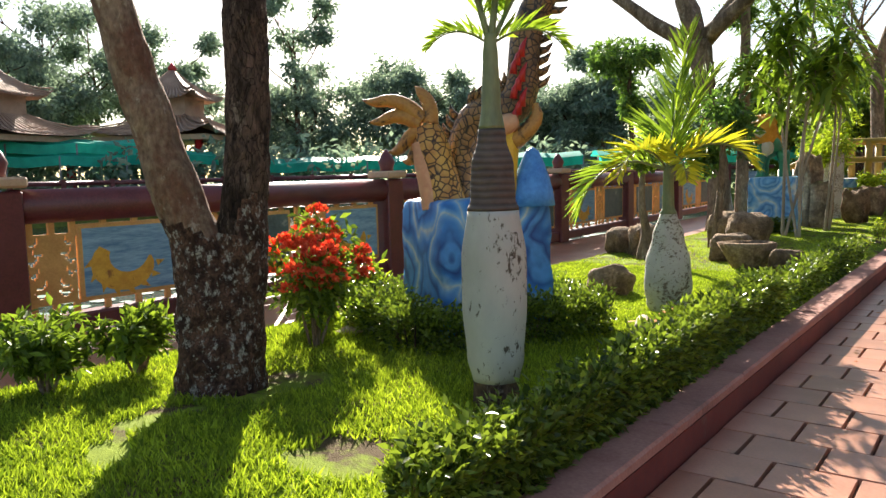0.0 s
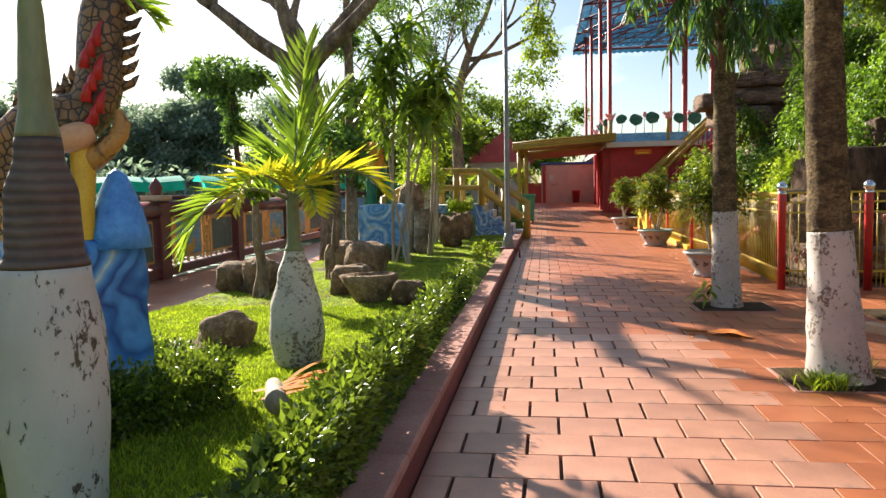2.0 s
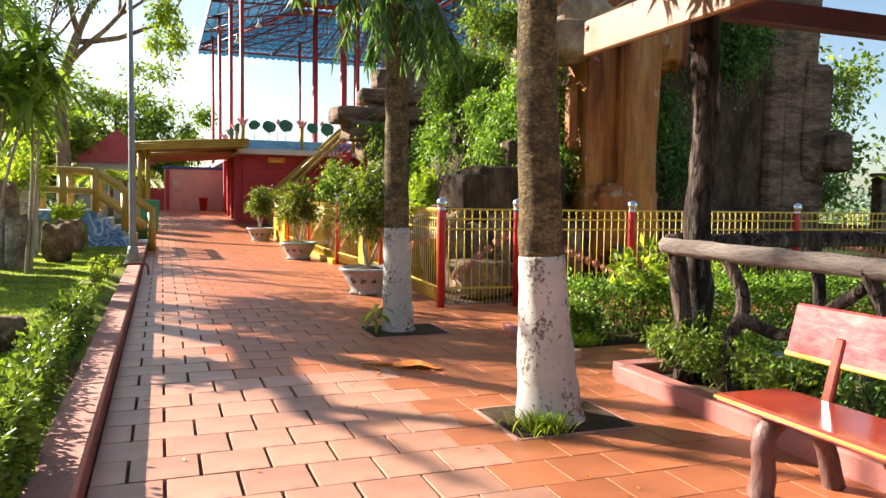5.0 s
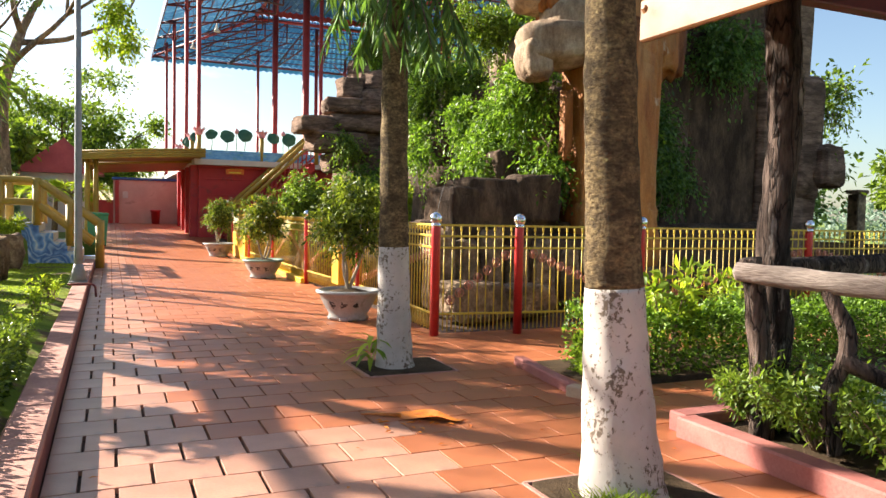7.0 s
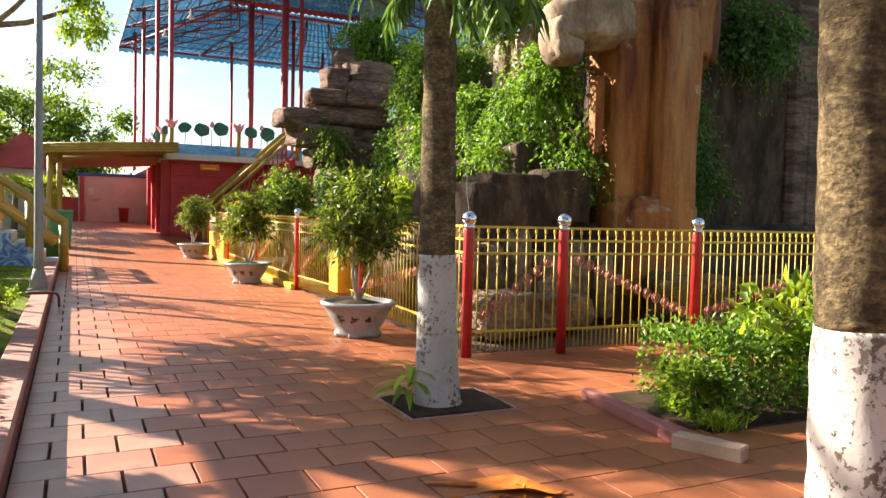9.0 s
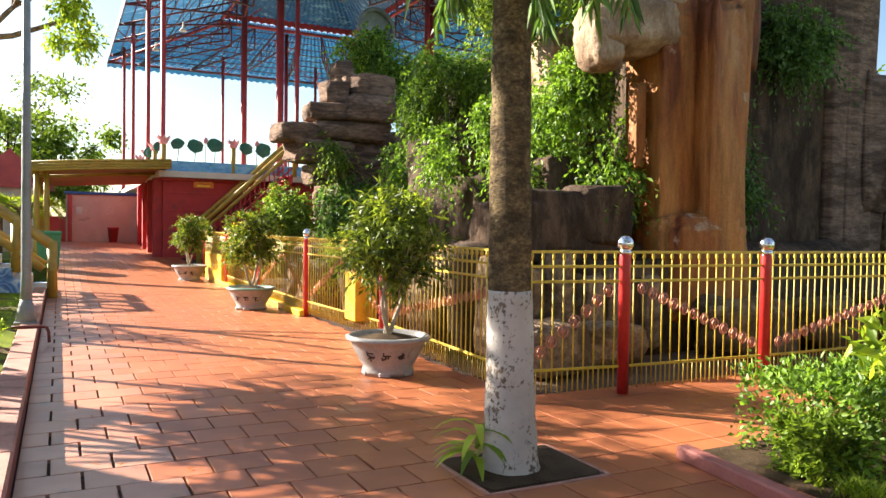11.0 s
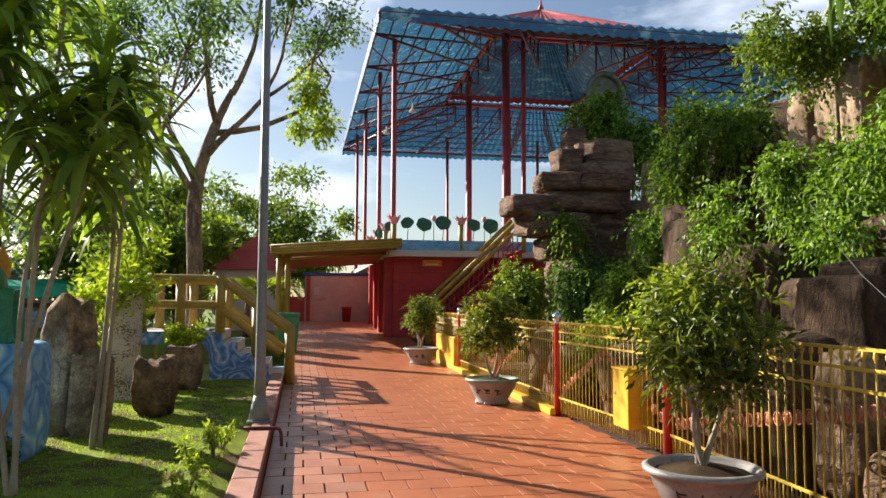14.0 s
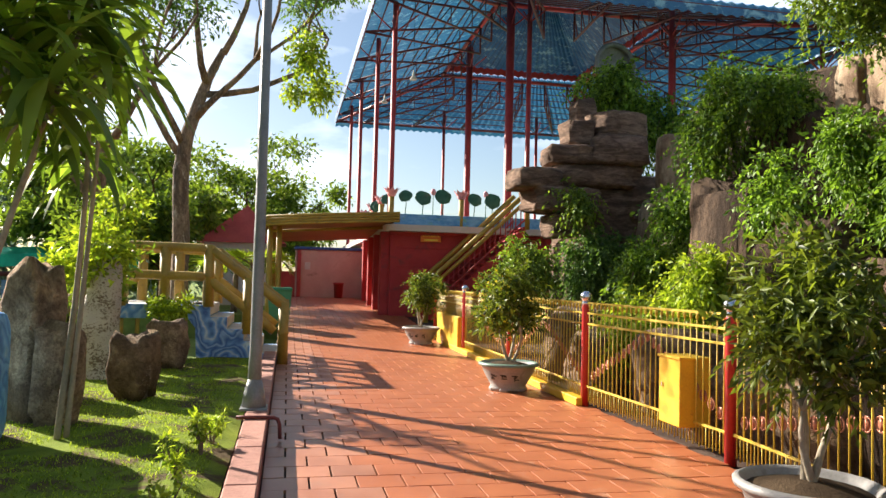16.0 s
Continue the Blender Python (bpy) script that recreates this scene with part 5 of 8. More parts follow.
O = [(CX0, CY0, ZE), (CX1, CY0, ZE), (CX1, CY1, ZE), (CX0, CY1, ZE)]
I = [(IX0, IY0, ZI), (IX1, IY0, ZI), (IX1, IY1, ZI), (IX0, IY1, ZI)]
for k in range(4):
    part("roof_slope", sheet(O[k], O[(k + 1) % 4], I[(k + 1) % 4], I[k], 46, 0.0), M_SHEETBLUE, t, "blue corrugated roof sheet", False)
    a, b = Vector(O[k]), Vector(O[(k + 1) % 4])
    part("eave_beam", Geo().tube([a - Vector((0, 0, 0.15)), b - Vector((0, 0, 0.15))], 0.07, 6), M_TRUSS, t)
    out = ((a + b) / 2 - Vector(((CX0 + CX1) / 2, (CY0 + CY1) / 2, ZE))).normalized() * 0.06
    part("eave_fascia", sheet(a + out - Vector((0, 0, 0.42)), b + out - Vector((0, 0, 0.42)), b + out, a + out, 46, 0.0), M_SHEETBLUE, t, "dark blue sheet fascia", False)
    part("hip_beam", Geo().tube([a - Vector((0, 0, 0.2)), Vector(I[k]) - Vector((0, 0, 0.25))], 0.08, 6), M_REDIRON, t)
    part("ring_beam", Geo().tube([Vector(I[k]) - Vector((0, 0, 0.2)), Vector(I[(k + 1) % 4]) - Vector((0, 0, 0.2))], 0.09, 6), M_REDIRON, t)
    part("ring_band", sheet(Vector(I[k]) + Vector((0, 0, 0.05)), Vector(I[(k + 1) % 4]) + Vector((0, 0, 0.05)), Vector(I[(k + 1) % 4]) + Vector((0, 0, 0.36)), Vector(I[k]) + Vector((0, 0, 0.36)), 20, 0.0), M_REDIRON, t, "red band under the upper roof", False)
    c, d = Vector(I[k]), Vector(I[(k + 1) % 4])
    for w in range(6):
        f = (w + 0.5) / 6
        p0, p1 = a.lerp(b, f) - Vector((0, 0, 0.2)), c.lerp(d, f) - Vector((0, 0, 0.25))
        tr = Geo().tube([p0, p1], 0.045, 5)
        low = p1 - Vector((0, 0, 1.1))
        tr.tube([p0, low], 0.045, 5).tube([low, p1], 0.04, 5)
        for q in range(5):
            u0, u1 = (q + 0.5) / 5, (q + 1) / 5
            tr.tube([p0.lerp(low, u0), p0.lerp(p1, u1)], 0.022, 4).tube([p0.lerp(low, u1), p0.lerp(p1, u1)], 0.022, 4)
        part("truss", tr, M_TRUSS, t, "dark red steel truss")
    for w in range(1, 9):
        part("purlin", Geo().tube([a.lerp(c, w / 9) - Vector((0, 0, 0.1)), b.lerp(d, w / 9) - Vector((0, 0, 0.1))], 0.03, 4), M_TRUSS, t)
mid = ((IX0 + IX1) / 2, (IY0 + IY1) / 2)
U = [(IX0 - 0.3, IY0 - 0.3, 12.5), (IX1 + 0.3, IY0 - 0.3, 12.5), (IX1 + 0.3, IY1 + 0.3, 12.5), (IX0 - 0.3, IY1 + 0.3, 12.5)]
for k in range(4):
    top = (mid[0], mid[1], 15.25)
    part("upper_roof", sheet(U[k], U[(k + 1) % 4], top, top, 24, 0.0), M_ROOFRED, t, "red upper roof", False)
    part("upper_ceiling", sheet(U[k], U[(k + 1) % 4], top, top, 24, -0.14), M_SHEETBLUE, t, "blue sheeting under the upper roof", False)
part("finial", Geo().lathe([(0.10, 15.15), (0.14, 15.35), (0.05, 15.5), (0.01, 15.9)], 10, (mid[0], mid[1], 0)), M_REDIRON, t)
for x, y, rr, h in ((2.05, 33.2, 0.085, 10.45), (2.0, 37.5, 0.085, 10.6), (1.95, 43.5, 0.085, 10.6), (1.95, 49.0, 0.085, 10.6), (6.85, 34.0, 0.085, 11.5), (6.55, 35.3, 0.15, 12.6), (6.4, 41.0, 0.14, 12.7), (7.2, 50.2, 0.085, 10.9),
                    (12.0, 33.6, 0.1, 11.3), (13.5, 36.3, 0.14, 12.6), (13.4, 46.2, 0.14, 12.7), (17.8, 33.2, 0.085, 10.4), (17.8, 49.0, 0.085, 10.4), (12.6, 50.2, 0.085, 10.9), (9.8, 46.4, 0.1, 12.7)):
    h = min(h, 11.7)
    col = part("column", Geo().lathe([(rr * 1.3, 3.2), (rr, 3.35), (rr, h)], 12, (x, y, 0)), M_REDIRON, t, "red steel column")
    for a in range(4):
        dx, dy = math.cos(a * 1.5708), math.sin(a * 1.5708)
        part("bracket", Geo().tube([(x, y, h - 1.0), (x + dx * 0.3, y + dy * 0.3, h - 0.75), (x + dx * 0.75, y + dy * 0.75, h - 0.35)], 0.025, 5, smooth=1), M_REDIRON, col)
for x, y in ((2.7, 33.3), (2.2, 36.8)):
    lp = part("hanging_lamp", Geo().lathe([(0.02, 0.3), (0.04, 0.12), (0.13, 0.0), (0.12, -0.02)], 12, (x, y, 8.0)), M_WALLWHITE, t, "small pale hanging lamp")
    part("cord", Geo().tube([(x, y, 8.25), (x, y, 10.6)], 0.01, 4), M_INK, lp)


# ---- garden strip: trees, palms, statues, stones ----

def lawn_z(x, y):
    edge = min(1.0, (x + 5.02) / 0.3, (-1.5 - x) / 0.2)
    return 0.065 + 0.055 * max(0, edge) + 0.03 * noise.noise((x * 1.1, y * 1.1, 0)) + 0.012 * noise.noise((x * 5, y * 5, 3))


# forked tree by the railing
t = thing("forked_tree", "old forked tree with rough dark bark on the lawn", "tree", m=pose(-3.76, 3.08, 0.08))
g = Geo()
g.bark([(0, 0, -0.05), (0.0, 0, 0.15), (-0.01, 0.0, 0.45), (-0.03, -0.02, 0.72), (-0.07, -0.1, 0.98), (-0.16, -0.27, 1.64), (-0.25, -0.4, 2.25), (-0.32, -0.6, 3.2), (-0.6, -0.9, 4.6)], [0.265, 0.235, 0.215, 0.185, 0.135, 0.115, 0.10, 0.09, 0.06], 44, 0.14, 5, 0.12)
g.slot = 1
g.bark([(0.02, 0.02, 0.0), (0.05, 0.06, 0.4), (0.09, 0.11, 0.8), (0.13, 0.14, 1.2), (0.15, 0.17, 1.65), (0.15, 0.18, 2.3), (0.2, 0.2, 3.2), (0.5, 0.5, 4.8)], [0.22, 0.185, 0.150, 0.128, 0.125, 0.12, 0.1, 0.06], 44, 0.14, 5, 0.12)
g.slot = 2
g.mi = [2 if sum(g.v[i][2] for i in f) / len(f) + 0.22 * noise.noise(Vector(g.v[f[0]]) * 5) < 1.02 else k for f, k in zip(g.f, g.mi)]
part("trunk", g, [M_FORKL, M_FORK, M_LICHEN], t, "forked rough trunk, one stem dark, one tan, pale lichen below")
tips, g = [], Geo()
for k, (p, d) in enumerate((((-0.55, -0.85, 4.4), (-0.5, -0.5, 1)), ((-0.5, -0.8, 4.2), (0.4, -0.7, 0.8)), ((0.45, 0.45, 4.5), (0.6, 0.4, 0.9)), ((0.35, 0.35, 4.0), (-0.3, 0.8, 0.9)))):
    limbs(g, p, d, 1.3, 0.055, 2, 40 + k, tips, 0.6, 7)
part("branches", g, M_BARKD, t)
# Crown is out of view, added to throw dappled leaf shadows.
g = Geo()
crown(g, [(tuple(p), (0.55, 0.55, 0.4)) for p in tips], 3500, 0.12, 0.05, 41, 0.25, 0.2)
part("crown", g, M_LEAF, t, "high open green crown, added out of view for leaf shadows")


def bottle_palm(x, y, prof, seg, paint, label, fronds, bands, z0=None):
    """A swollen lime-washed trunk, ringed sheath, green shaft and feather leaves."""
    t = thing("bottle_palm", label, "palm", "bottle palms", m=pose(x, y, lawn_z(x, y) - 0.02 if z0 is None else z0))
    names = (("trunk_base", M_BARKD, "dark bare trunk foot"), ("painted_trunk", paint, "swollen trunk with flaking white wash"), ("sheath", M_SHEATH, "brown ringed leaf sheath"), ("crownshaft", M_CROWNSHAFT, "smooth green crownshaft"))
    for (name, mat, lab), (lo, hi) in zip(names, bands):
        if hi > lo:
            pr = []
            for k in range(29):
                z = lo + (hi - lo) * k / 28
                i = max(j for j in range(len(prof) - 1) if prof[j][1] <= z + 1e-6)
                f = (z - prof[i][1]) / (prof[i + 1][1] - prof[i][1])
                f = f * f * (3 - 2 * f)
                pr.append((prof[i][0] * (1 - f) + prof[i + 1][0] * f, z))
            part(name, Geo().lathe(pr, seg, (0, 0, 0), 0.035), mat, t, lab)
    for i, (way, length, droop, yellow) in enumerate(fronds):
        gl, gr = Geo(), Geo()
        frond(gl, gr, (0, 0, prof[-1][1] - 0.06), way, length, 0.34 * length, 0.026 + 0.012 * length, droop, 60 + i + int(10 * x) ** 2)
        rib = part("frond_rib", gr, M_CROWNSHAFT, t)
        part("feather", gl, M_PALMY if yellow else M_PALM, rib, "yellowing leaflets" if yellow else "bright green leaflets")
    return t


bottle_palm(-2.25, 3.72, [(0.125, 0.0), (0.12, 0.13), (0.15, 0.28), (0.172, 0.55), (0.168, 0.80), (0.135, 1.06), (0.118, 1.10), (0.112, 1.28), (0.075, 1.42), (0.05, 1.60), (0.04, 1.84), (0.03, 1.95)], 36, M_WHITE2,
            "tall white-washed bottle palm with flaking paint", [((-0.7, -0.5, 0.75), 0.36, 1.6, 0), ((0.7, 0.6, 0.7), 0.42, 1.4, 0), ((0.4, 0.5, 1.3), 0.9, 0.6, 0), ((-0.3, -0.3, 1.6), 1.1, 0.5, 0), ((-0.45, 0.1, 1.5), 1.0, 0.6, 0), ((0.2, 0.1, 1.8), 1.2, 0.5, 0)],
            [(0.0, 0.15), (0.15, 1.05), (1.05, 1.47), (1.47, 1.95)])
bottle_palm(-2.45, 6.75, [(0.145, 0.0), (0.178, 0.07), (0.203, 0.24), (0.190, 0.44), (0.130, 0.68), (0.072, 0.86), (0.05, 0.92), (0.045, 1.2), (0.035, 1.28)], 32, M_WHITE3,
            "squat bottle palm with worn white wash and feathered leaves", [((-0.75, -0.45, 0.55), 1.0, 2.3, 0), ((-0.25, -0.5, 0.8), 0.7, 2.4, 1), ((0.15, 0.15, 1.7), 1.15, 0.35, 0), ((0.75, 0.25, 1.0), 0.8, 1.9, 1), ((-0.35, 0.5, 1.2), 0.85, 1.6, 0), ((0.5, -0.6, 0.9), 0.55, 2.3, 1), ((0.3, 0.35, 1.5), 0.95, 0.8, 0)],
            [(0.0, 0.0), (0.0, 0.86), (0.86, 0.86), (0.86, 1.28)])

# dragon on its painted plinth
UX, VX = Vector((0.5, 0.866, 0)), Vector((-0.866, 0.5, 0))
RZ_D = math.degrees(math.atan2(UX.y, UX.x))


def plinth(name, x, y, rz, sx, sy, h, label, seed, mat=M_BLUE):
    base = bmesh.new()
    bmesh.ops.create_cube(base, size=1)
    bmesh.ops.subdivide_edges(base, edges=base.edges[:], cuts=14, use_grid_fill=True)
    gg = Geo()
    vs = []
    for v in base.verts:
        p = v.co.copy()
        q = Vector([math.copysign(min(abs(e) * 2, 1), e) for e in p])
        rr = 1 - 0.05 * (abs(q.x) ** 6 * abs(q.y) ** 6 + abs(q.z) ** 6 * max(abs(q.x), abs(q.y)) ** 6)
        d = 1 + 0.035 * noise.noise(p * 3.5 + Vector((seed, 0, 0))) + 0.02 * noise.noise(p * 9 + Vector((0, seed, 0)))
        vs.append((p.x * sx * rr * d, p.y * sy * rr * d, (p.z * rr + 0.5) * h))
    gg.add(vs, [tuple(v.index for v in f.verts) for f in base.faces])
    base.free()
    ob = part(name, gg, mat, None)
    ob.matrix_basis = pose(x, y, 0.07, 0, 0, rz)
    return tagged(ob, label, "plinth", "painted plinths")


plinth("statue_plinth", -3.49, 5.32, RZ_D, 0.93, 0.92, 1.09, "blue plinth painted with swirling clouds in a clipped hedge", 1)
plinth("statue_plinth", -3.77, 15.92, 3, 0.86, 0.92, 1.08, "blue plinth painted with pale swirls on the lawn", 2, M_BLUEPALE)

g = Geo()
D0 = Vector((-3.49, 5.32, 1.15))


def dp(u, v, z):
    return D0 + UX * u + VX * v + Vector((0, 0, z))


SX = Vector((0.874, 0.486, 0))
SY = Vector((-0.486, 0.874, 0))


def ds(a, z, back=0.0):
    """A place over the plinth: along its broad side, up, and away from the path."""
    return D0 + SX * a + SY * (back - 0.22) + Vector((0, 0, z))


# forearm with a plain front and five long curved claws
arm = [ds(-0.19, -0.06), ds(-0.22, 0.12), ds(-0.26, 0.28), ds(-0.30, 0.44), ds(-0.33, 0.56)]
g.tube(arm, [0.165, 0.15, 0.14, 0.135, 0.10], 20, 0.05, 5, 2)
g.slot = 3
g.tube([p - SX * 0.075 - SY * 0.05 for p in arm[:4]], [0.10, 0.095, 0.085, 0.06], 14, 0.04, 5, 2)
g.slot = 5
for pts in (((-0.34, 0.60), (-0.46, 0.72), (-0.60, 0.765), (-0.72, 0.745), (-0.81, 0.77)), ((-0.36, 0.57), (-0.46, 0.63), (-0.57, 0.645), (-0.68, 0.60), (-0.77, 0.60)), ((-0.35, 0.52), (-0.43, 0.50), (-0.50, 0.42), (-0.55, 0.37), (-0.62, 0.37)),
            ((-0.32, 0.46), (-0.38, 0.40), (-0.42, 0.33), (-0.46, 0.29), (-0.51, 0.30)), ((-0.29, 0.58), (-0.28, 0.68), (-0.31, 0.76), (-0.36, 0.82), (-0.40, 0.86))):
    g.tube([ds(a, z, -0.03) for a, z in pts], [0.062, 0.058, 0.052, 0.038, 0.004], 10, 0.06, 6, 2)
g.slot = 1
# coiled body and rising neck
body = [ds(-0.06, -0.06, 0.22), ds(-0.08, 0.2, 0.2), ds(-0.07, 0.42, 0.18), ds(0.02, 0.62, 0.15), ds(0.16, 0.66, 0.12), ds(0.30, 0.66, 0.14), ds(0.40, 0.80, 0.16), ds(0.41, 1.05, 0.16), ds(0.44, 1.3, 0.16), ds(0.58, 1.55, 0.16), ds(0.66, 1.9, 0.16)]
g.tube(body, [0.13, 0.13, 0.125, 0.13, 0.135, 0.14, 0.13, 0.12, 0.12, 0.12, 0.11], 18, 0.05, 5, 2)
for i in range(30):
    f = i / 29 * 9.99
    k = int(f)
    p, d = body[k].lerp(body[k + 1], f - k), (body[k + 1] - body[k]).normalized()
    o = (Vector((0, 0, 1)).cross(SY) * -1 if k > 5 else Vector((0, 0, 0.6)) - SX * 0.8)
    o = (o - d * o.dot(d)).normalized()
    g.tube([p + o * 0.10, p + o * 0.17 + d * 0.03, p + o * 0.21 + d * 0.08], [0.035, 0.026, 0.003], 6)
g.slot = 2
g.tube([ds(0.29, -0.05, 0.0), ds(0.30, 0.15, -0.02), ds(0.31, 0.38, 0.0), ds(0.30, 0.56, 0.06)], [0.06, 0.055, 0.065, 0.07], 12, 0.1, 5, 1)
g.slot = 5
g.tube([ds(0.34, 0.42, 0.02), ds(0.44, 0.50, -0.02), ds(0.52, 0.60, -0.02), ds(0.50, 0.70, -0.02)], [0.07, 0.06, 0.05, 0.02], 12, 0.1, 5, 1)
g.slot = 3
g.tube([ds(0.18, 0.52, 0.0), ds(0.28, 0.55, -0.02), ds(0.36, 0.58, 0.0)], [0.06, 0.085, 0.06], 12, 0.05, 5, 1)
g.slot = 4
for k in range(9):
    a = ds(0.34 + 0.03 * (k % 3), 0.56 + 0.06 * k, -0.02)
    g.tube([a, a + Vector((0.01, 0, 0.07)), a + SX * 0.04 + Vector((0, 0, 0.14))], [0.03, 0.024, 0.004], 6)
dragon = tagged(part("dragon_statue", g, [M_SCALE, M_SCALED, M_YELLOW, M_BELLY, M_RED, M_CLAW], None), "painted dragon sculpture rising in coils from a blue plinth", "statue")
tagged(part("painted_peak", Geo().lathe([(0.17, -0.06), (0.15, 0.05), (0.12, 0.16), (0.085, 0.27), (0.05, 0.35), (0.01, 0.38)], 18, ds(0.47, 0.0, 0.05), 0.12), M_BLUEROCK, None), "bright blue painted rock peak on the plinth", "sculpture")

g = Geo()
S0 = Vector((-3.8, 15.88, 1.13))
g.slot = 0
for dx, dy in ((-0.2, -0.14), (0.2, -0.14), (-0.2, 0.18), (0.2, 0.18)):
    g.tube([S0 + Vector((dx * 1.15, dy, 0.0)), S0 + Vector((dx, dy, 0.06)), S0 + Vector((dx * 0.95, dy, 0.26)), S0 + Vector((dx * 0.8, dy * 0.8, 0.5))], [0.085, 0.07, 0.06, 0.10], 12, 0.1, 4, 1)
g.tube([S0 + Vector((-0.12, 0.24, 0.52)), S0 + Vector((-0.05, 0.06, 0.56)), S0 + Vector((-0.06, -0.12, 0.64)), S0 + Vector((-0.12, -0.2, 0.8))], [0.15, 0.19, 0.19, 0.14], 16, 0.15, 4, 2)
g.slot = 1
g.rock(S0 + Vector((-0.14, -0.2, 0.92)), (0.22, 0.2, 0.26), 9, 0.85, 0.25)
for k in range(14):
    a = k * 0.45
    q = S0 + Vector((-0.14 + 0.2 * math.cos(a), -0.16, 0.92 + 0.22 * math.sin(a)))
    g.tube([q, q + Vector((0.05 * math.cos(a), 0, 0.05 * math.sin(a) + 0.02)), q + Vector((0.08 * math.cos(a + 0.6), 0, 0.09 * math.sin(a + 0.6)))], [0.05, 0.035, 0.006], 7)
g.tube([S0 + Vector((-0.1, 0.3, 0.5)), S0 + Vector((0.0, 0.4, 0.72)), S0 + Vector((-0.06, 0.42, 0.95))], [0.06, 0.08, 0.01], 10, 0.15, 4, 1)
g.slot = 2
g.rock(S0 + Vector((-0.05, -0.27, 0.56)), (0.1, 0.08, 0.15), 3, 0.9, 0.15)
g.rock(S0 + Vector((-0.16, -0.36, 0.86)), (0.1, 0.08, 0.08), 5, 0.8, 0.15)
tagged(part("beast_statue", g, [M_GREENP, M_ORANGEP, M_WALLWHITE], None), "green beast sculpture with an orange mane on its plinth", "statue")


# ---- clipped and loose shrubs ----
def hedge(name, pts, w, h, count, mat, label, seed, size=0.045, z0=0.08):
    """A clipped run of shrubs: a body of leaves, uneven on top."""
    t = thing(name, label, "hedge")
    r = rng(seed)
    segs = [(Vector(pts[i]), Vector(pts[i + 1])) for i in range(len(pts) - 1)]
    ls = np.array([(b - a).length for a, b in segs])
    k = r.choice(len(segs), count, p=ls / ls.sum())
    f = r.random(count)
    A, B = np.array([s[0] for s in segs])[k], np.array([s[1] for s in segs])[k]
    base = A + (B - A) * f[:, None]
    d = (B - A) / np.linalg.norm(B - A, axis=1, keepdims=True)
    side = np.stack([-d[:, 1], d[:, 0]], 1)
    u = r.random((count, 2)) * 2 - 1
    face = r.integers(0, 3, count)
    u[face == 0, 0] = np.sign(u[face == 0, 0]) * (0.75 + 0.3 * r.random((face == 0).sum()))
    u[face == 1, 1] = 0.7 + 0.35 * r.random((face == 1).sum())
    lump = np.array([0.18 * noise.noise((x * 2.3, y * 2.3, seed)) + 0.12 * noise.noise((x * 6, y * 6, seed)) for x, y in base])
    wid = w / 2 * (1 + lump)
    xy = base + side * (u[:, :1] * wid[:, None])
    z = z0 + h * (u[:, 1] + 1) / 2 * (1 + lump * 1.3) + 0.11 * r.random(count) ** 5
    c = np.stack([xy[:, 0], xy[:, 1], z], 1)
    out = np.stack([side[:, 0] * u[:, 0], side[:, 1] * u[:, 0], 0.25 + u[:, 1] * 0.6], 1)
    gg = Geo().cards(c, out + 0.9 * unit(r, count), unit(r, count) + np.array([0, 0, 0.8]), size * (0.7 + 0.7 * r.random(count)), size * 0.55 * (0.7 + 0.6 * r.random(count)))
    part("leaves", gg, mat, t)
    tw, r2 = Geo(), random.Random(seed)
    for i in range(int(ls.sum() / 0.12)):
        a, b = segs[r2.randrange(len(segs))]
        q = a.lerp(b, r2.random())
        tw.tube([(q.x, q.y, z0 - 0.03), (q.x + r2.uniform(-0.1, 0.1), q.y + r2.uniform(-0.1, 0.1), z0 + h * 0.85)], [0.009, 0.004], 4)
    tagged(part("twig", tw, M_BARKD, t), kind="stuff")
    return t


hedge("kerb_hedge", [(-1.54, 2.15), (-1.55, 4.0), (-1.59, 6.6)], 0.23, 0.34, 23000, M_HEDGE, "loose leafy hedge along the kerb", 5)
hedge("kerb_hedge", [(-1.66, 6.6), (-1.7, 9.0), (-1.7, 11.4)], 0.22, 0.25, 8500, M_HEDGE, "low gappy end of the hedge along the kerb", 25)
hq = [D0 + UX * a + VX * b for a, b in ((-0.76, -0.66), (0.70, -0.66), (0.70, 0.66), (-0.76, 0.66), (-0.76, -0.66))]
hedge("plinth_hedge", [(p.x, p.y) for p in hq], 0.34, 0.29, 25000, M_HEDGE, "clipped square hedge round the dragon plinth", 6, 0.04)
hedge("plinth_hedge", [(-4.2, 15.15), (-3.3, 15.2)], 0.34, 0.2, 4500, M_HEDGE, "low clipped hedge before the far plinth", 7)


def shrub(name, x, y, rx, h, count, mat, label, seed, size=0.07, z=None, open_=0.2, category="shrub", stems=7):
    t = thing(name, label, category, m=pose(x, y, (lawn_z(x, y) if x < -1.4 else 0.0) - 0.02 if z is None else z))
    r, tw, bl = random.Random(seed), Geo(), []
    for s in range(stems):
        a, q = r.uniform(0, 6.283), r.uniform(0.2, 1.0)
        tip = Vector((math.cos(a) * rx * q, math.sin(a) * rx * q, h * r.uniform(0.55, 0.95)))
        tw.tube([(tip.x * 0.1, tip.y * 0.1, 0), tip * 0.5 + Vector((0, 0, h * 0.1)), tip], [0.012, 0.009, 0.004], 5, smooth=1)
        for f in (0.6, 0.8, 1.0):
            k = rx * r.uniform(0.25, 0.4)
            bl.append((tuple(tip * f + Vector((0, 0, 0.02))), (k, k, k * 0.8)))
    part("stem", tw, M_BARKC, t)
    gg = Geo()
    crown(gg, bl, count, size, size * 0.42, seed, 0.1, open_)
    part("leaves", gg, mat, t)
    return t, bl


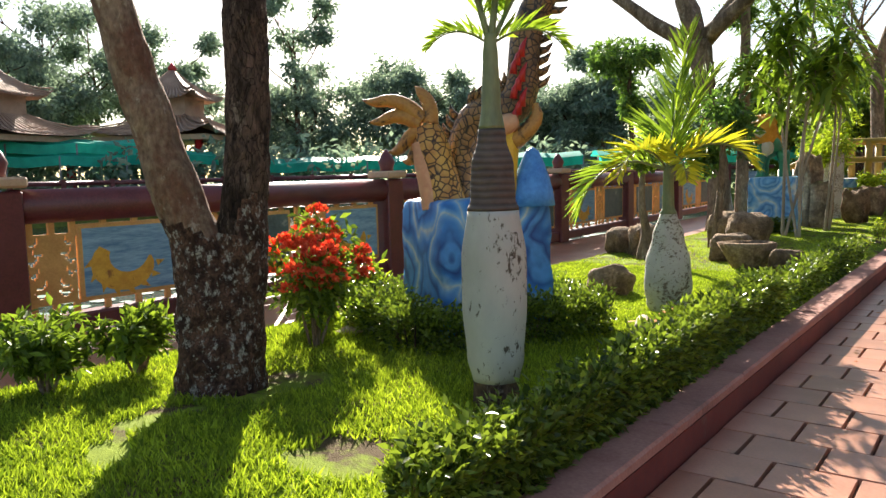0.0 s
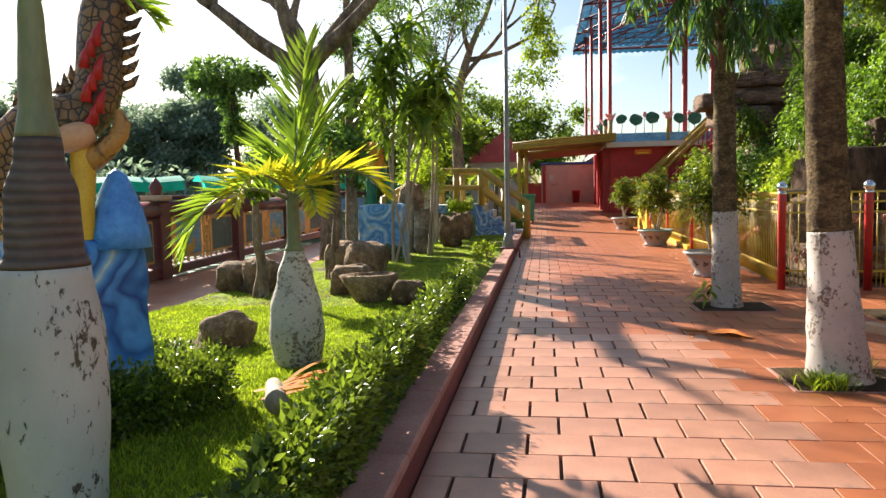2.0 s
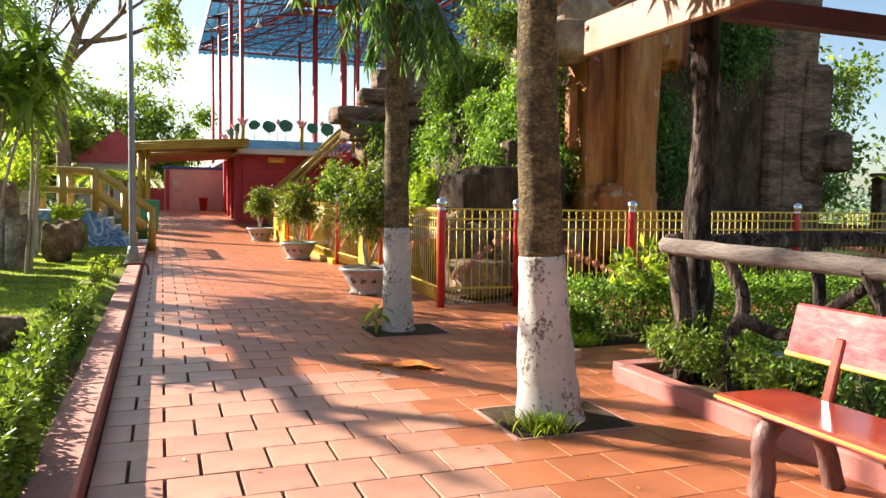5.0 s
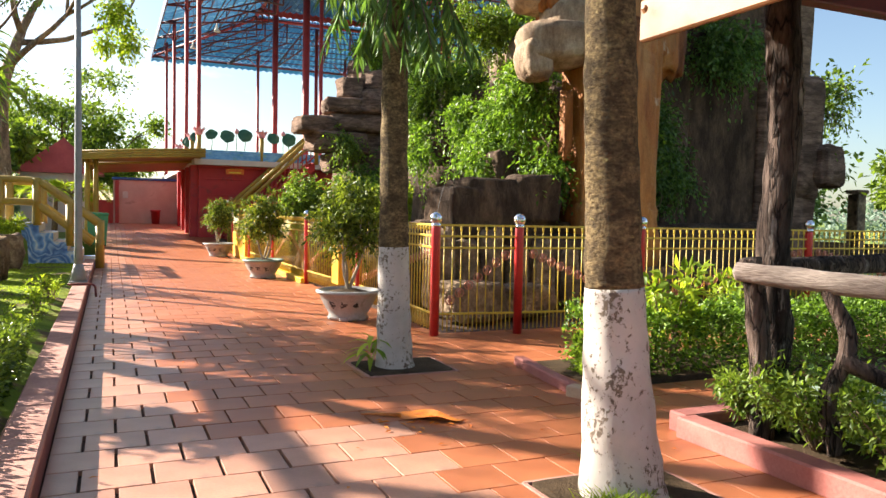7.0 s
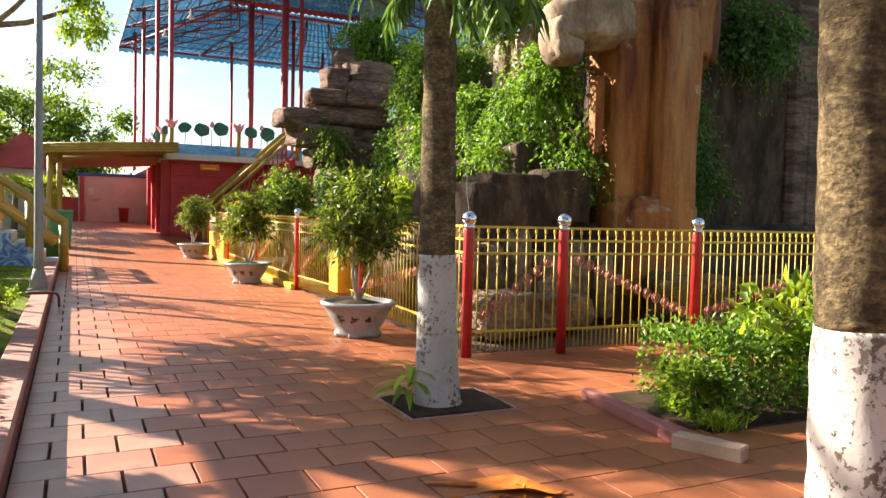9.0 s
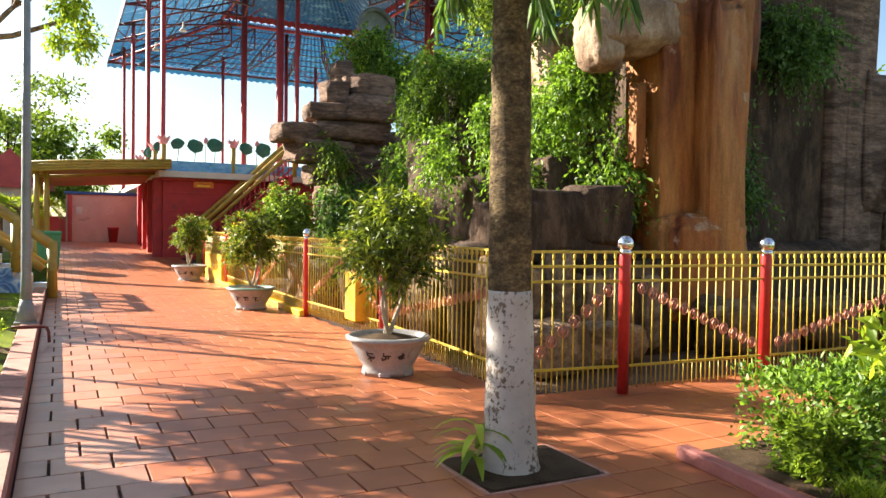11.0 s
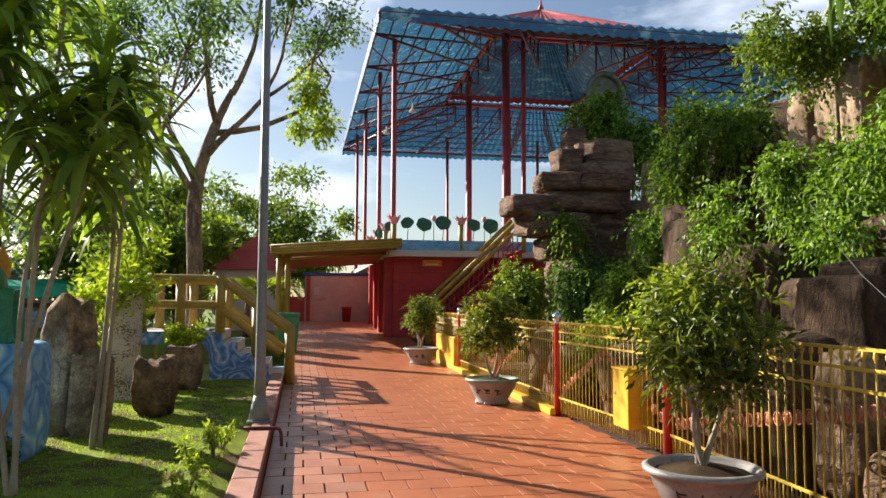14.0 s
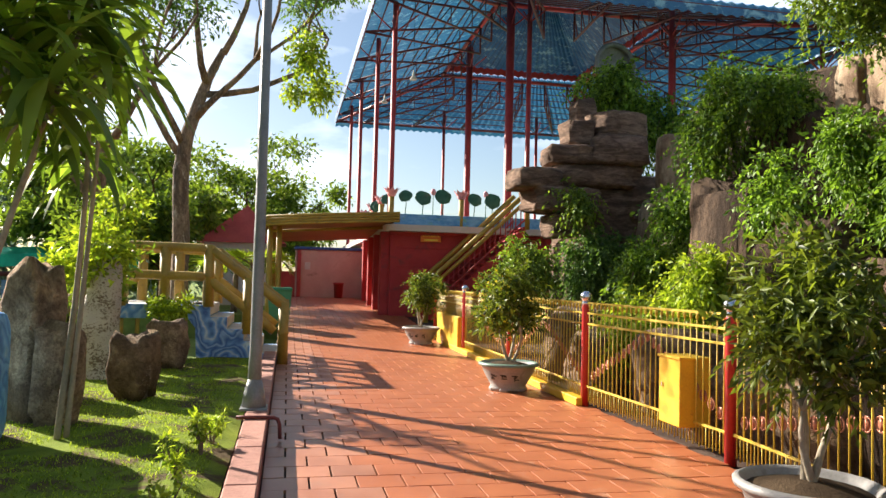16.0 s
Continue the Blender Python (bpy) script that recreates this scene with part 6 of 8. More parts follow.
t, bl = shrub("flowering_shrub", -3.98, 4.03, 0.5, 0.94, 1900, M_LEAF, "flowering shrub with dense red blossom clusters", 31, 0.075)
gg, r = Geo(), rng(77)
for b in bl:
    for _ in range(6):
        c = np.array(b[0]) + unit(r, 1)[0] * np.array(b[1]) * 0.9
        if c[2] > 0.48:
            u = unit(r, 44)
            u[:, 2] = abs(u[:, 2])
            gg.cards(c + u * 0.035, u + 0.3 * unit(r, 44), unit(r, 44), np.full(44, 0.04), np.full(44, 0.03))
part("blossoms", gg, M_FLOWER, t, "clusters of bright red blossom")
for x, y, w, h, n, s in ((-4.55, 2.45, 0.3, 0.42, 1700, 1), (-4.5, 3.0, 0.26, 0.42, 1500, 2), (-4.75, 2.0, 0.3, 0.3, 1200, 3), (-4.62, 4.6, 0.2, 0.72, 520, 4), (-4.45, 5.1, 0.15, 0.6, 380, 5), (-4.2, 4.3, 0.16, 0.26, 420, 6)):
    shrub("low_shrub", x, y, w, h, n, M_LEAF if s < 4 else M_LIME, "small leafy shrub at the lawn's edge", 50 + s, 0.075)
for x, y, s in ((-1.75, 12.3, 1), (-1.72, 13.6, 2), (-1.7, 15.4, 3), (-1.68, 15.9, 4), (-1.75, 14.6, 5)):
    shrub("seedling", x, y, 0.16, 0.3, 160, M_LIME, "thin young hedge seedling by the kerb", 70 + s, 0.055, stems=4)


# ---- stones ----
def stone(x, y, s, seed, mat, label, blocky=0.7, rz=0, name="boulder", rough=0.16, sink=0.12):
    ob = part(name, Geo().rock((0, 0, 0), s, seed, blocky, rough), mat, None, m=pose(x, y, lawn_z(x, y) + s[2] * (1 - sink) - 0.02, 0, 0, rz))
    return tagged(ob, label, "stone", "garden stones")


stone(-3.28, 7.4, (0.22, 0.17, 0.16), 1, M_CLAYROCK, "squat tan boulder on the lawn", 0.8, 30)
stone(-4.72, 10.9, (0.2, 0.2, 0.2), 2, M_CLAYROCK, "tan boulder beside a small trunk", 0.7, 10)
stone(-4.28, 10.75, (0.24, 0.18, 0.24), 16, M_CLAYROCK, "split pale boulder at the foot of a small trunk", 0.6, 60)
stone(-3.08, 11.55, (0.28, 0.24, 0.26), 4, M_CLAYROCK, "brown rounded boulder behind the stone trough", 0.75, 50, sink=-0.25)
stone(-3.05, 10.65, (0.25, 0.2, 0.2), 3, M_CLAYROCK, "blocky brown boulder beside the stone trough", 0.45, 8, rough=0.12)
stone(-2.14, 9.62, (0.18, 0.14, 0.16), 5, M_ROCK, "dark split boulder by the hedge", 0.6, 15)
stone(-3.6, 12.2, (0.22, 0.2, 0.3), 6, M_CLAYROCK, "upright brown boulder before the shade tree", 0.6, 70)
bowl = Geo().lathe([(0.13, 0.0), (0.20, 0.10), (0.30, 0.28), (0.335, 0.36), (0.30, 0.375), (0.24, 0.31), (0.02, 0.27)], 24, wob=0.22, squash=0.72)
tagged(part("stone_trough", bowl, M_CLAYROCK, None, m=pose(-2.62, 9.85, 0.07, 0, 0, 20)), "rough stone trough like a bowl on the lawn", "trough")
for x, y, s, k, mat in ((-3.42, 17.05, (0.21, 0.2, 0.74), 7, M_CLAYROCK), (-3.12, 16.85, (0.20, 0.17, 0.46), 18, M_CLAYROCK), (-2.72, 18.15, (0.22, 0.2, 0.37), 8, M_ROCK), (-2.8, 21.0, (0.26, 0.2, 0.36), 9, M_CLAYROCK), (-3.9, 18.6, (0.22, 0.2, 0.5), 10, M_ROCKB)):
    stone(x, y, s, k, mat, "upright weathered standing stone on the lawn", 0.55, k * 20, "standing_stone", 0.2, 0.1)
t = thing("cut_log", "short pale cut log on the lawn", "log", m=pose(-2.2, 5.6, 0.215))
part("log", Geo().tube([(-0.10, 0.24, -0.02), (-0.04, 0.10, 0.0), (0.03, -0.08, 0.0), (0.09, -0.22, 0.01)], [0.05, 0.055, 0.06, 0.066], 16, 0.1, 8, 1), M_STEM, t)
t, r = thing("fallen_fronds", "heap of dry orange palm fronds on the grass", "dry leaves"), rng(8)
for i in range(18):
    a, g = 0.75 + 0.28 * r.normal(), Geo()
    strap(g, (-2.2 + 0.06 * r.normal(), 5.62 + 0.10 * r.normal(), 0.20 + 0.07 * r.random()), (math.cos(a), math.sin(a), 0.2), 0.42 + 0.25 * r.random(), 0.034, 0.35)
    part("frond", g, M_FALLEN, t)
for x, y, w, d, rz in ((-2.62, 1.62, 0.42, 0.2, 38), (-4.12, 4.62, 0.16, 0.13, 20)):
    tagged(part("stepping_stone", Geo().rock((0, 0, 0), (w, d, 0.03), 3, 0.4, 0.1), M_SLAB, None, m=pose(x, y, lawn_z(x, y) + 0.012, 0, 0, rz)), "flat pale worn slab sunk in the lawn", "slab", "lawn slabs")


# ---- trees of the garden strip ----
def tree_c():
    t = thing("shade_tree", "spreading shade tree with a rough brown trunk", "tree", m=pose(-4.66, 15.4, 0.08))
    low, up = Geo(), Geo()
    low.tube([(0, 0, 0), (0, 0, 0.5), (-0.03, 0, 1.0), (-0.06, 0, 1.35)], [0.27, 0.23, 0.21, 0.2], 18, 0.2, 5, 1)
    up.tube([(-0.06, 0, 1.34), (-0.15, -0.03, 2.0), (-0.28, -0.1, 2.9), (-0.4, -0.18, 3.7)], [0.2, 0.19, 0.19, 0.25], 18, 0.15, 5, 2)
    tips = []
    for a, b, c, k in (((-0.45, -0.2, 3.6), (-1.0, -0.45, 0.7), 1.9, 1), ((-0.4, -0.2, 3.7), (-0.35, -0.3, 1.0), 1.6, 2), ((-0.35, -0.15, 3.7), (1.0, -0.1, 0.75), 2.2, 3), ((-0.35, -0.15, 3.6), (0.5, 0.6, 0.8), 1.9, 4), ((-0.4, -0.1, 3.6), (-0.5, 0.8, 0.8), 1.8, 5)):
        limbs(up, a, b, c, 0.17, 2, 90 + k, tips, 0.5, 10)
    part("trunk_base", low, M_BARKC, t, "brown rough trunk base")
    part("trunk", up, M_BARKC, t, "brown limbs forking wide")
    g = Geo()
    crown(g, [(tuple(p + Vector((0, 0, 0.4))), (0.8, 0.8, 0.3)) for p in tips], 4600, 0.09, 0.03, 91, 0.3, 0.1)
    part("crown", g, M_LEAF, t, "wide flat feathery crown")


tree_c()


def plain_tree(x, y, z, pts, radii, blobs, count, leaf, mat, bark, label, seed, name="tree", branches=3, tipsize=0.5, droop=0.2):
    t = thing(name, label, "tree", m=pose(x, y, z))
    g = Geo().tube(pts, radii, 14, 0.15, 4, 2)
    tips = []
    for k in range(branches):
        a = k * 6.283 / branches + seed
        f = 0.6 + 0.4 * (k % 3) / 2
        i = f * (len(pts) - 1)
        j = min(int(i), len(pts) - 2)
        p = Vector(pts[j]).lerp(Vector(pts[j + 1]), i - j)
        limbs(g, p, (math.cos(a), math.sin(a), 0.8), blobs[0][1][0] * 0.6, radii[-1] * 0.8, 1, seed * 3 + k, tips, 0.5, 6)
    part("trunk", g, bark, t)
    gg = Geo()
    crown(gg, blobs + [(tuple(p), (tipsize,) * 3) for p in tips], count, leaf, leaf * 0.42, seed, droop, 0.25)
    part("crown", gg, mat, t)
    return t


# slim stem beside the shade tree, with tiers of dark leaves
plain_tree(-4.62, 16.7, 0.08, [(0, 0, 0), (0.02, 0, 1.5), (0.05, 0, 3.2), (0.0, 0.1, 5.5)], [0.14, 0.12, 0.11, 0.07], [((-0.3, 0.2, 1.85), (0.45, 0.4, 0.22)), ((-0.35, 0.1, 2.5), (0.42, 0.38, 0.22)), ((0.2, 0, 1.55), (0.3, 0.26, 0.16))], 2400, 0.13, M_LEAFD, M_BARKC, "slim tree with tiers of dark leaves", 12, branches=2, tipsize=0.35)
# umbrella-crowned tree by the railing
plain_tree(-8.05, 19.0, -0.3, [(0, 0, 0), (0.1, 0, 2.0), (-0.05, 0, 3.4), (0, 0, 4.2)], [0.1, 0.08, 0.06, 0.04], clumps((0.0, 0, 4.5), (1.3, 1.1, 0.36), 24, 0.28, 3), 3600, 0.16, M_LEAFD, M_BARKD, "umbrella-shaped tree with large dark leaves", 13, branches=4, tipsize=0.3)
# small trunk by the stones
plain_tree(-4.1, 10.25, 0.1, [(0, 0, 0), (0.02, 0.05, 0.4), (-0.04, 0, 0.75), (-0.02, 0, 1.2)], [0.11, 0.06, 0.05, 0.04], [((0, 0, 1.4), (0.25, 0.25, 0.2))], 500, 0.1, M_LEAF, M_BARKC, "small crooked trunk beside a boulder", 14, branches=0)
plain_tree(-3.7, 12.0, 0.1, [(0, 0, 0), (0.05, 0.05, 0.6), (0.12, 0, 1.2), (0.1, 0, 2.0)], [0.07, 0.055, 0.05, 0.03], [((0.1, 0, 2.1), (0.45, 0.4, 0.28)), ((-0.2, 0.1, 1.6), (0.4, 0.35, 0.25))], 1500, 0.13, M_LEAFD, M_BARKC, "small leafy tree among the boulders", 15, branches=2, tipsize=0.25)


def dracaena(x, y, stems, seed):
    t = thing("dracaena", "tall thin-stemmed dracaena with tufts of strap leaves", "dracaena", m=pose(x, y, 0.08))
    r = rng(seed)
    for (dx, dy), (tx, ty, tz), rr in stems:
        g, h = Geo(), Geo()
        mid = Vector(((dx + tx) / 2 + 0.08 * r.normal(), (dy + ty) / 2, tz * 0.5))
        g.tube([(dx, dy, 0), mid, (tx, ty, tz)], [rr, rr * 0.85, rr * 0.6], 8, 0.15, 6, 2)
        for k in range(4):
            f = 1 - 0.07 * k
            c = Vector((dx, dy, 0)).lerp(Vector((tx, ty, tz)), f) + Vector((0.32 * r.normal() * (k > 0), 0.32 * r.normal() * (k > 0), 0))
            g.tube([Vector((dx, dy, 0)).lerp(Vector((tx, ty, tz)), f - 0.12), c], [rr * 0.5, rr * 0.35], 5)
            for i in range(24):
                a, e = r.random() * 6.283, r.uniform(-0.25, 1.25)
                strap(h, c + Vector((0, 0, 0.1 * r.normal())), (math.cos(a) * math.cos(e), math.sin(a) * math.cos(e), math.sin(e)), 0.52 + 0.34 * r.random(), 0.085, 1.3 + 0.8 * r.random(), 6)
        stem = part("stem", g, M_STEM, t, "thin pale bare stem")
        part("leaf_tuft", h, M_DRAC, stem, "tuft of long glossy leaves")


dracaena(-3.3, 14.5, [((0, 0), (0.15, 0.1, 3.9), 0.028), ((0.04, -0.05), (0.85, 0.3, 3.3), 0.026), ((0.28, -0.2), (-0.25, 0.3, 3.4), 0.024), ((0.32, -0.18), (0.5, -0.1, 2.9), 0.022), ((0.3, -0.2), (0.35, 0.5, 4.3), 0.024)], 5)
dracaena(-2.93, 16.15, [((0, 0), (0.1, 0.15, 3.6), 0.026), ((0.06, 0.05), (0.3, -0.2, 3.0), 0.024)], 6)

# painted stump tree with hanging lime leaves by the bridge
t = plain_tree(-3.55, 20.0, 0.08, [(0, 0, 0), (0.02, 0, 0.5), (0.06, 0, 1.0), (0.15, 0, 1.5), (0.1, 0, 2.0)], [0.3, 0.25, 0.24, 0.16, 0.06], clumps((0.1, 0, 1.75), (0.85, 0.7, 0.45), 12, 0.27, 7), 1900, 0.12, M_LIME, M_WHITE3, "thick pale trunk sprouting lime-green leaves", 16, branches=4, tipsize=0.35)
plain_tree(-3.9, 21.2, 0.08, [(0, 0, 0), (0, 0, 0.8), (-0.1, 0, 1.6)], [0.09, 0.07, 0.05], clumps((0, 0, 2.0), (1.0, 0.8, 0.55), 14, 0.28, 9), 1700, 0.12, M_LEAF, M_BARKD, "bushy green tree behind the pale trunk", 17, branches=3)
# large light-barked tree beyond the bridge
t = thing("tall_tree", "tall light-barked tree with an airy crown beyond the bridge", "tree", m=pose(-3.9, 30.3, 0.0))
g, tips = Geo(), []
g.tube([(0, 0, 0), (0.0, 0, 2.4), (-0.1, 0, 4.6), (0.35, 0, 6.3), (0.9, 0.1, 7.6)], [0.26, 0.22, 0.2, 0.15, 0.09], 14, 0.2, 4, 2)
for k, (p, d, l) in enumerate((((-0.1, 0, 4.6), (-0.8, 0.1, 1.0), 2.6), ((0.2, 0, 5.6), (0.9, -0.6, 0.7), 2.4), ((0.5, 0, 6.6), (-0.3, -0.7, 1.0), 2.2), ((0.9, 0.1, 7.5), (0.7, 0.2, 1.0), 2.0), ((0.35, 0, 6.3), (1.0, 0.2, 0.25), 2.8), ((-0.05, 0, 4.9), (-0.6, -0.8, 0.9), 2.2))):
    limbs(g, p, d, l, 0.1, 2, 120 + k, tips, 0.6, 8)
part("trunk", g, M_BARKC, t)
gg = Geo()
crown(gg, [(tuple(p), (0.75, 0.75, 0.6)) for p in tips], 8500, 0.15, 0.06, 121, 0.35, 0.15)
part("crown", gg, M_LEAFD, t, "loose open crown")
gg = Geo()
crown(gg, [((3.1, -1.5, 7.2), (0.55, 0.5, 0.8)), ((3.5, -1.3, 6.4), (0.5, 0.45, 0.7)), ((2.8, -1.4, 6.2), (0.35, 0.35, 0.4))], 1500, 0.16, 0.075, 122, 0.35, 0.15)
part("yellow_spray", gg, M_LIME, t, "yellow-green leaf spray")
# nearer overhanging tree over the lawn
t = thing("garden_tree", "leafy garden tree arching over the lawn", "tree", m=pose(-4.4, 22.0, 0.05))
g, tips = Geo(), []
g.tube([(0, 0, 0), (0.1, 0, 1.2), (0.3, 0, 2.4), (0.4, -0.1, 3.4)], [0.15, 0.12, 0.11, 0.1], 12, 0.2, 4, 2)
for k, (p, d, l) in enumerate((((0.3, 0, 2.5), (-0.8, 0.1, 0.9), 1.5), ((0.4, -0.1, 3.3), (0.7, -0.3, 0.8), 1.6), ((0.4, -0.1, 3.3), (-0.2, -0.5, 1.0), 1.5), ((0.4, -0.1, 3.3), (0.3, 0.5, 1.0), 1.5))):
    limbs(g, p, d, l, 0.06, 2, 140 + k, tips, 0.6, 7)
part("trunk", g, M_BARKC, t)
gg = Geo()
crown(gg, [(tuple(p), (0.6, 0.6, 0.5)) for p in tips], 5200, 0.12, 0.045, 141, 0.3, 0.1)
part("crown", gg, M_LEAFD, t)


# ---- bamboo-railed bridge with painted stairs ----
t = thing("arched_bridge", "small arched bridge with bamboo-shaped rails and painted stairs", "bridge")
outline = [(-1.25, 0.0), (-1.25, 0.18), (-1.52, 0.18), (-1.52, 0.38), (-1.8, 0.38), (-1.8, 0.58), (-2.08, 0.58), (-2.08, 0.78), (-2.36, 0.78), (-2.36, 0.98), (-3.9, 0.98), (-4.9, 0.45), (-4.9, 0.3), (-3.9, 0.75), (-2.7, 0.75), (-2.58, 0.6), (-2.55, 0.0)]
for y in (22.5, 24.2):
    part("side_wall", Geo().prism(outline, 1, y, y + 0.14), M_BLUE2, t, "blue side wall painted with white waves", False)
for i in range(5):
    part("step", Geo().box((-1.39 - 0.28 * i, 23.42, 0.09 + 0.2 * i), (0.32, 1.6, 0.18), 0, 0.01), M_STEP, t, "pale stair tread", False)
part("deck", Geo().box((-3.2, 23.42, 0.93), (1.5, 1.6, 0.1), 0, 0.01), M_STEP, t, smooth=False)
part("deck", Geo().prism([(-3.9, 0.98), (-5.6, 0.05), (-5.6, -0.05), (-3.9, 0.85)], 1, 22.62, 24.2), M_STEP, t, smooth=False)
for y in (22.56, 24.28):
    for a, b in (((-1.15, y, 0.98), (-2.35, y, 1.9)), ((-2.35, y, 1.92), (-3.75, y, 1.95)), ((-3.75, y, 1.92), (-5.2, y, 1.2)), ((-1.3, y, 0.55), (-2.42, y, 1.42)), ((-2.42, y, 1.45), (-3.75, y, 1.47)), ((-3.75, y, 1.45), (-5.2, y, 0.8))):
        part("rail", Geo().tube([a, Vector(a).lerp(Vector(b), 0.5), b], 0.078, 10, 0.12, 6, 1), M_BAMBOO, t, "yellow bamboo-shaped rail")
    for x, z0, z1 in ((-1.15, 0.0, 1.05), (-1.75, 0.5, 1.45), (-2.4, 0.95, 1.98), (-3.1, 0.95, 1.95), (-3.75, 0.95, 1.98), (-4.5, 0.5, 1.6), (-5.2, 0.1, 1.25)):
        part("post", Geo().lathe([(0.095, z0), (0.085, (z0 + z1) / 2 - 0.03), (0.1, (z0 + z1) / 2), (0.085, (z0 + z1) / 2 + 0.03), (0.09, z1)], 10, (x, y, 0)), M_BAMBOO, t)
for i in range(7):
    part("baluster", Geo().tube([(-2.75 - 0.25 * i, 22.55, 0.12), (-2.75 - 0.25 * i, 22.55, 0.74)], 0.035, 7), M_BAMBOO, t)
shrub("lime_shrub", -3.05, 22.1, 0.45, 0.5, 1500, M_LIME, "clipped lime-green shrub before the bridge", 88, 0.09, z=0.55)
shrub("lime_shrub", -4.3, 21.9, 0.35, 0.45, 1000, M_LIME, "clipped lime-green shrub before the bridge", 89, 0.09, z=0.45)


# ---- pond railing ----
rail_posts = [(-6.52, -6.3), (-6.53, -1.65), (-6.55, 3.06), (-6.56, 7.78), (-6.85, 12.9), (-7.1, 16.5), (-7.3, 20.2), (-7.5, 24.0)]
for i, (x, y) in enumerate(rail_posts):
    t = thing("railing_post", "maroon concrete railing post with a pale cap", "railing post", "pond railing posts", m=pose(x, y, 0.02))
    part("shaft", Geo().box((0, 0, 0.62), (0.3, 0.3, 1.3), 0, 0.015), M_MAROON, t, smooth=False)
    part("cap", Geo().box((0, 0, 1.34), (0.37, 0.37, 0.09), 0, 0.02), M_CREAM, t, "pale cap", False)
    part("finial", Geo().lathe([(0.09, 1.38), (0.085, 1.42), (0.11, 1.5), (0.075, 1.58), (0.015, 1.66)], 14), M_MAROON, t, "dark lotus-bud finial")


def fret(g, x0, x1, z0, z1, seed):
    """A sawn sheet pierced by leaf-shaped holes, the same on both halves."""
    nx_, nz_ = 22, 30
    r = random.Random(seed)
    holes = [(r.uniform(0.1, 0.42), 0.12 + 0.155 * k + r.uniform(-0.02, 0.02), r.uniform(0.10, 0.17), r.uniform(0.025, 0.04), r.uniform(-0.9, 0.9)) for k in range(6)]
    for j in range(nz_):
        run = None
        for i in range(nx_ + 1):
            u, v = (i + 0.5) / nx_, (j + 0.5) / nz_
            u = min(u, 1 - u)
            full = i < nx_
            for hx, hz, a, b, tilt in holes:
                dx, dz = u - hx, v - hz
                p, q = dx * math.cos(tilt) + dz * math.sin(tilt), dz * math.cos(tilt) - dx * math.sin(tilt)
                if (p / a) ** 2 + ((q - 0.6 * p * p / a) / b) ** 2 < 1:
                    full = False
            if full and run is None:
                run = i
            if not full and run is not None:
                a, b, c = x0 + (x1 - x0) * run / nx_, x0 + (x1 - x0) * i / nx_, z0 + (z1 - z0) * v
                g.box(((a + b) / 2, 0, c), (b - a, 0.03, (z1 - z0) / nz_ + 0.0005))
                run = None


def fish(g, cx, cz, s):
    """A curled golden fish in low relief, with fins along its back."""
    n = 16
    for side in (-1, 1):
        vs = []
        for i in range(n + 1):
            a = 2.5 + 3.9 * i / n
            w = 0.085 * s * math.sin(math.pi * min(1, 0.12 + 0.88 * i / n)) ** 0.7 + 0.008
            for k in (-1, 1):
                q = 0.21 * s + k * w
                vs.append((cx + q * 1.25 * math.cos(a), side * 0.034, cz + q * math.sin(a)))
        g.add(vs, [(2 * i, 2 * i + 1, 2 * i + 3, 2 * i + 2) for i in range(n)])
        for i in range(1, 9):
            a = 2.7 + 0.42 * i
            p = Vector((cx + 0.34 * s * math.cos(a), side * 0.0345, cz + 0.28 * s * math.sin(a)))
            d = Vector((math.cos(a + 0.5), 0, math.sin(a + 0.5))) * 0.10 * s
            e = Vector((-d.z, 0, d.x)) * 0.35
            g.add([p - e, p + e, p + d], [(0, 1, 2)])


for i in range(len(rail_posts) - 1):
    (ax, ay), (bx, by) = rail_posts[i], rail_posts[i + 1]
    L = math.hypot(bx - ax, by - ay)
    t = thing("pond_railing", "maroon railing bay with ochre fretwork and painted panels", "railing", "pond railing bays", m=pose(ax, ay, 0.02, 0, 0, math.degrees(math.atan2(by - ay, bx - ax))))
    part("top_rail", Geo().tube([(0.1, 0, 1.14), (L - 0.1, 0, 1.14)], 0.145, 20), M_MAROON, t, "thick round maroon rail")
    part("bottom_rail", Geo().box((L / 2, 0, 0.13), (L - 0.2, 0.2, 0.16), 0, 0.02), M_MAROON, t, smooth=False)
    n = max(1, round((L - 0.3) / 1.45))
    w = (L - 0.34) / n
    for k in range(n):
        x0 = 0.17 + k * w
        g = Geo()
        fret(g, x0 + 0.03, x0 + 0.43, 0.30, 0.90, 11 + k % 2)
        part("fretwork", g, M_OCHRE, t, "ochre pierced fretwork", False)
        part("frame", Geo().box((x0 + 0.45 + (w - 0.5) / 2, 0, 0.63), (w - 0.5, 0.05, 0.68), 0, 0.01), M_OCHRE, t, smooth=False)
        mural = part("mural", Geo().box((x0 + 0.45 + (w - 0.5) / 2, 0, 0.63), (w - 0.58, 0.06, 0.60), 0, 0.004), M_MURAL if (i + k) % 2 == 0 else M_MURALD, t, "painted panel of waves", False)
        if (i + k) % 2 == 0:
            gf = Geo()
            fish(gf, x0 + 0.45 + (w - 0.5) / 2 - 0.05, 0.62, 0.92)
            part("painted_fish", gf, M_FISH, mural, "golden curled fish", False)
        for q in (0.06, 0.24, 0.42, 0.7, 1.0, 1.3):
            if x0 + q < x0 + w:
                part("strut", Geo().box((x0 + q, 0, 0.95), (0.05, 0.035, 0.16)), M_OCHRE, t, smooth=False)
                part("strut", Geo().box((x0 + q, 0, 0.255), (0.05, 0.035, 0.12)), M_OCHRE, t, smooth=False)


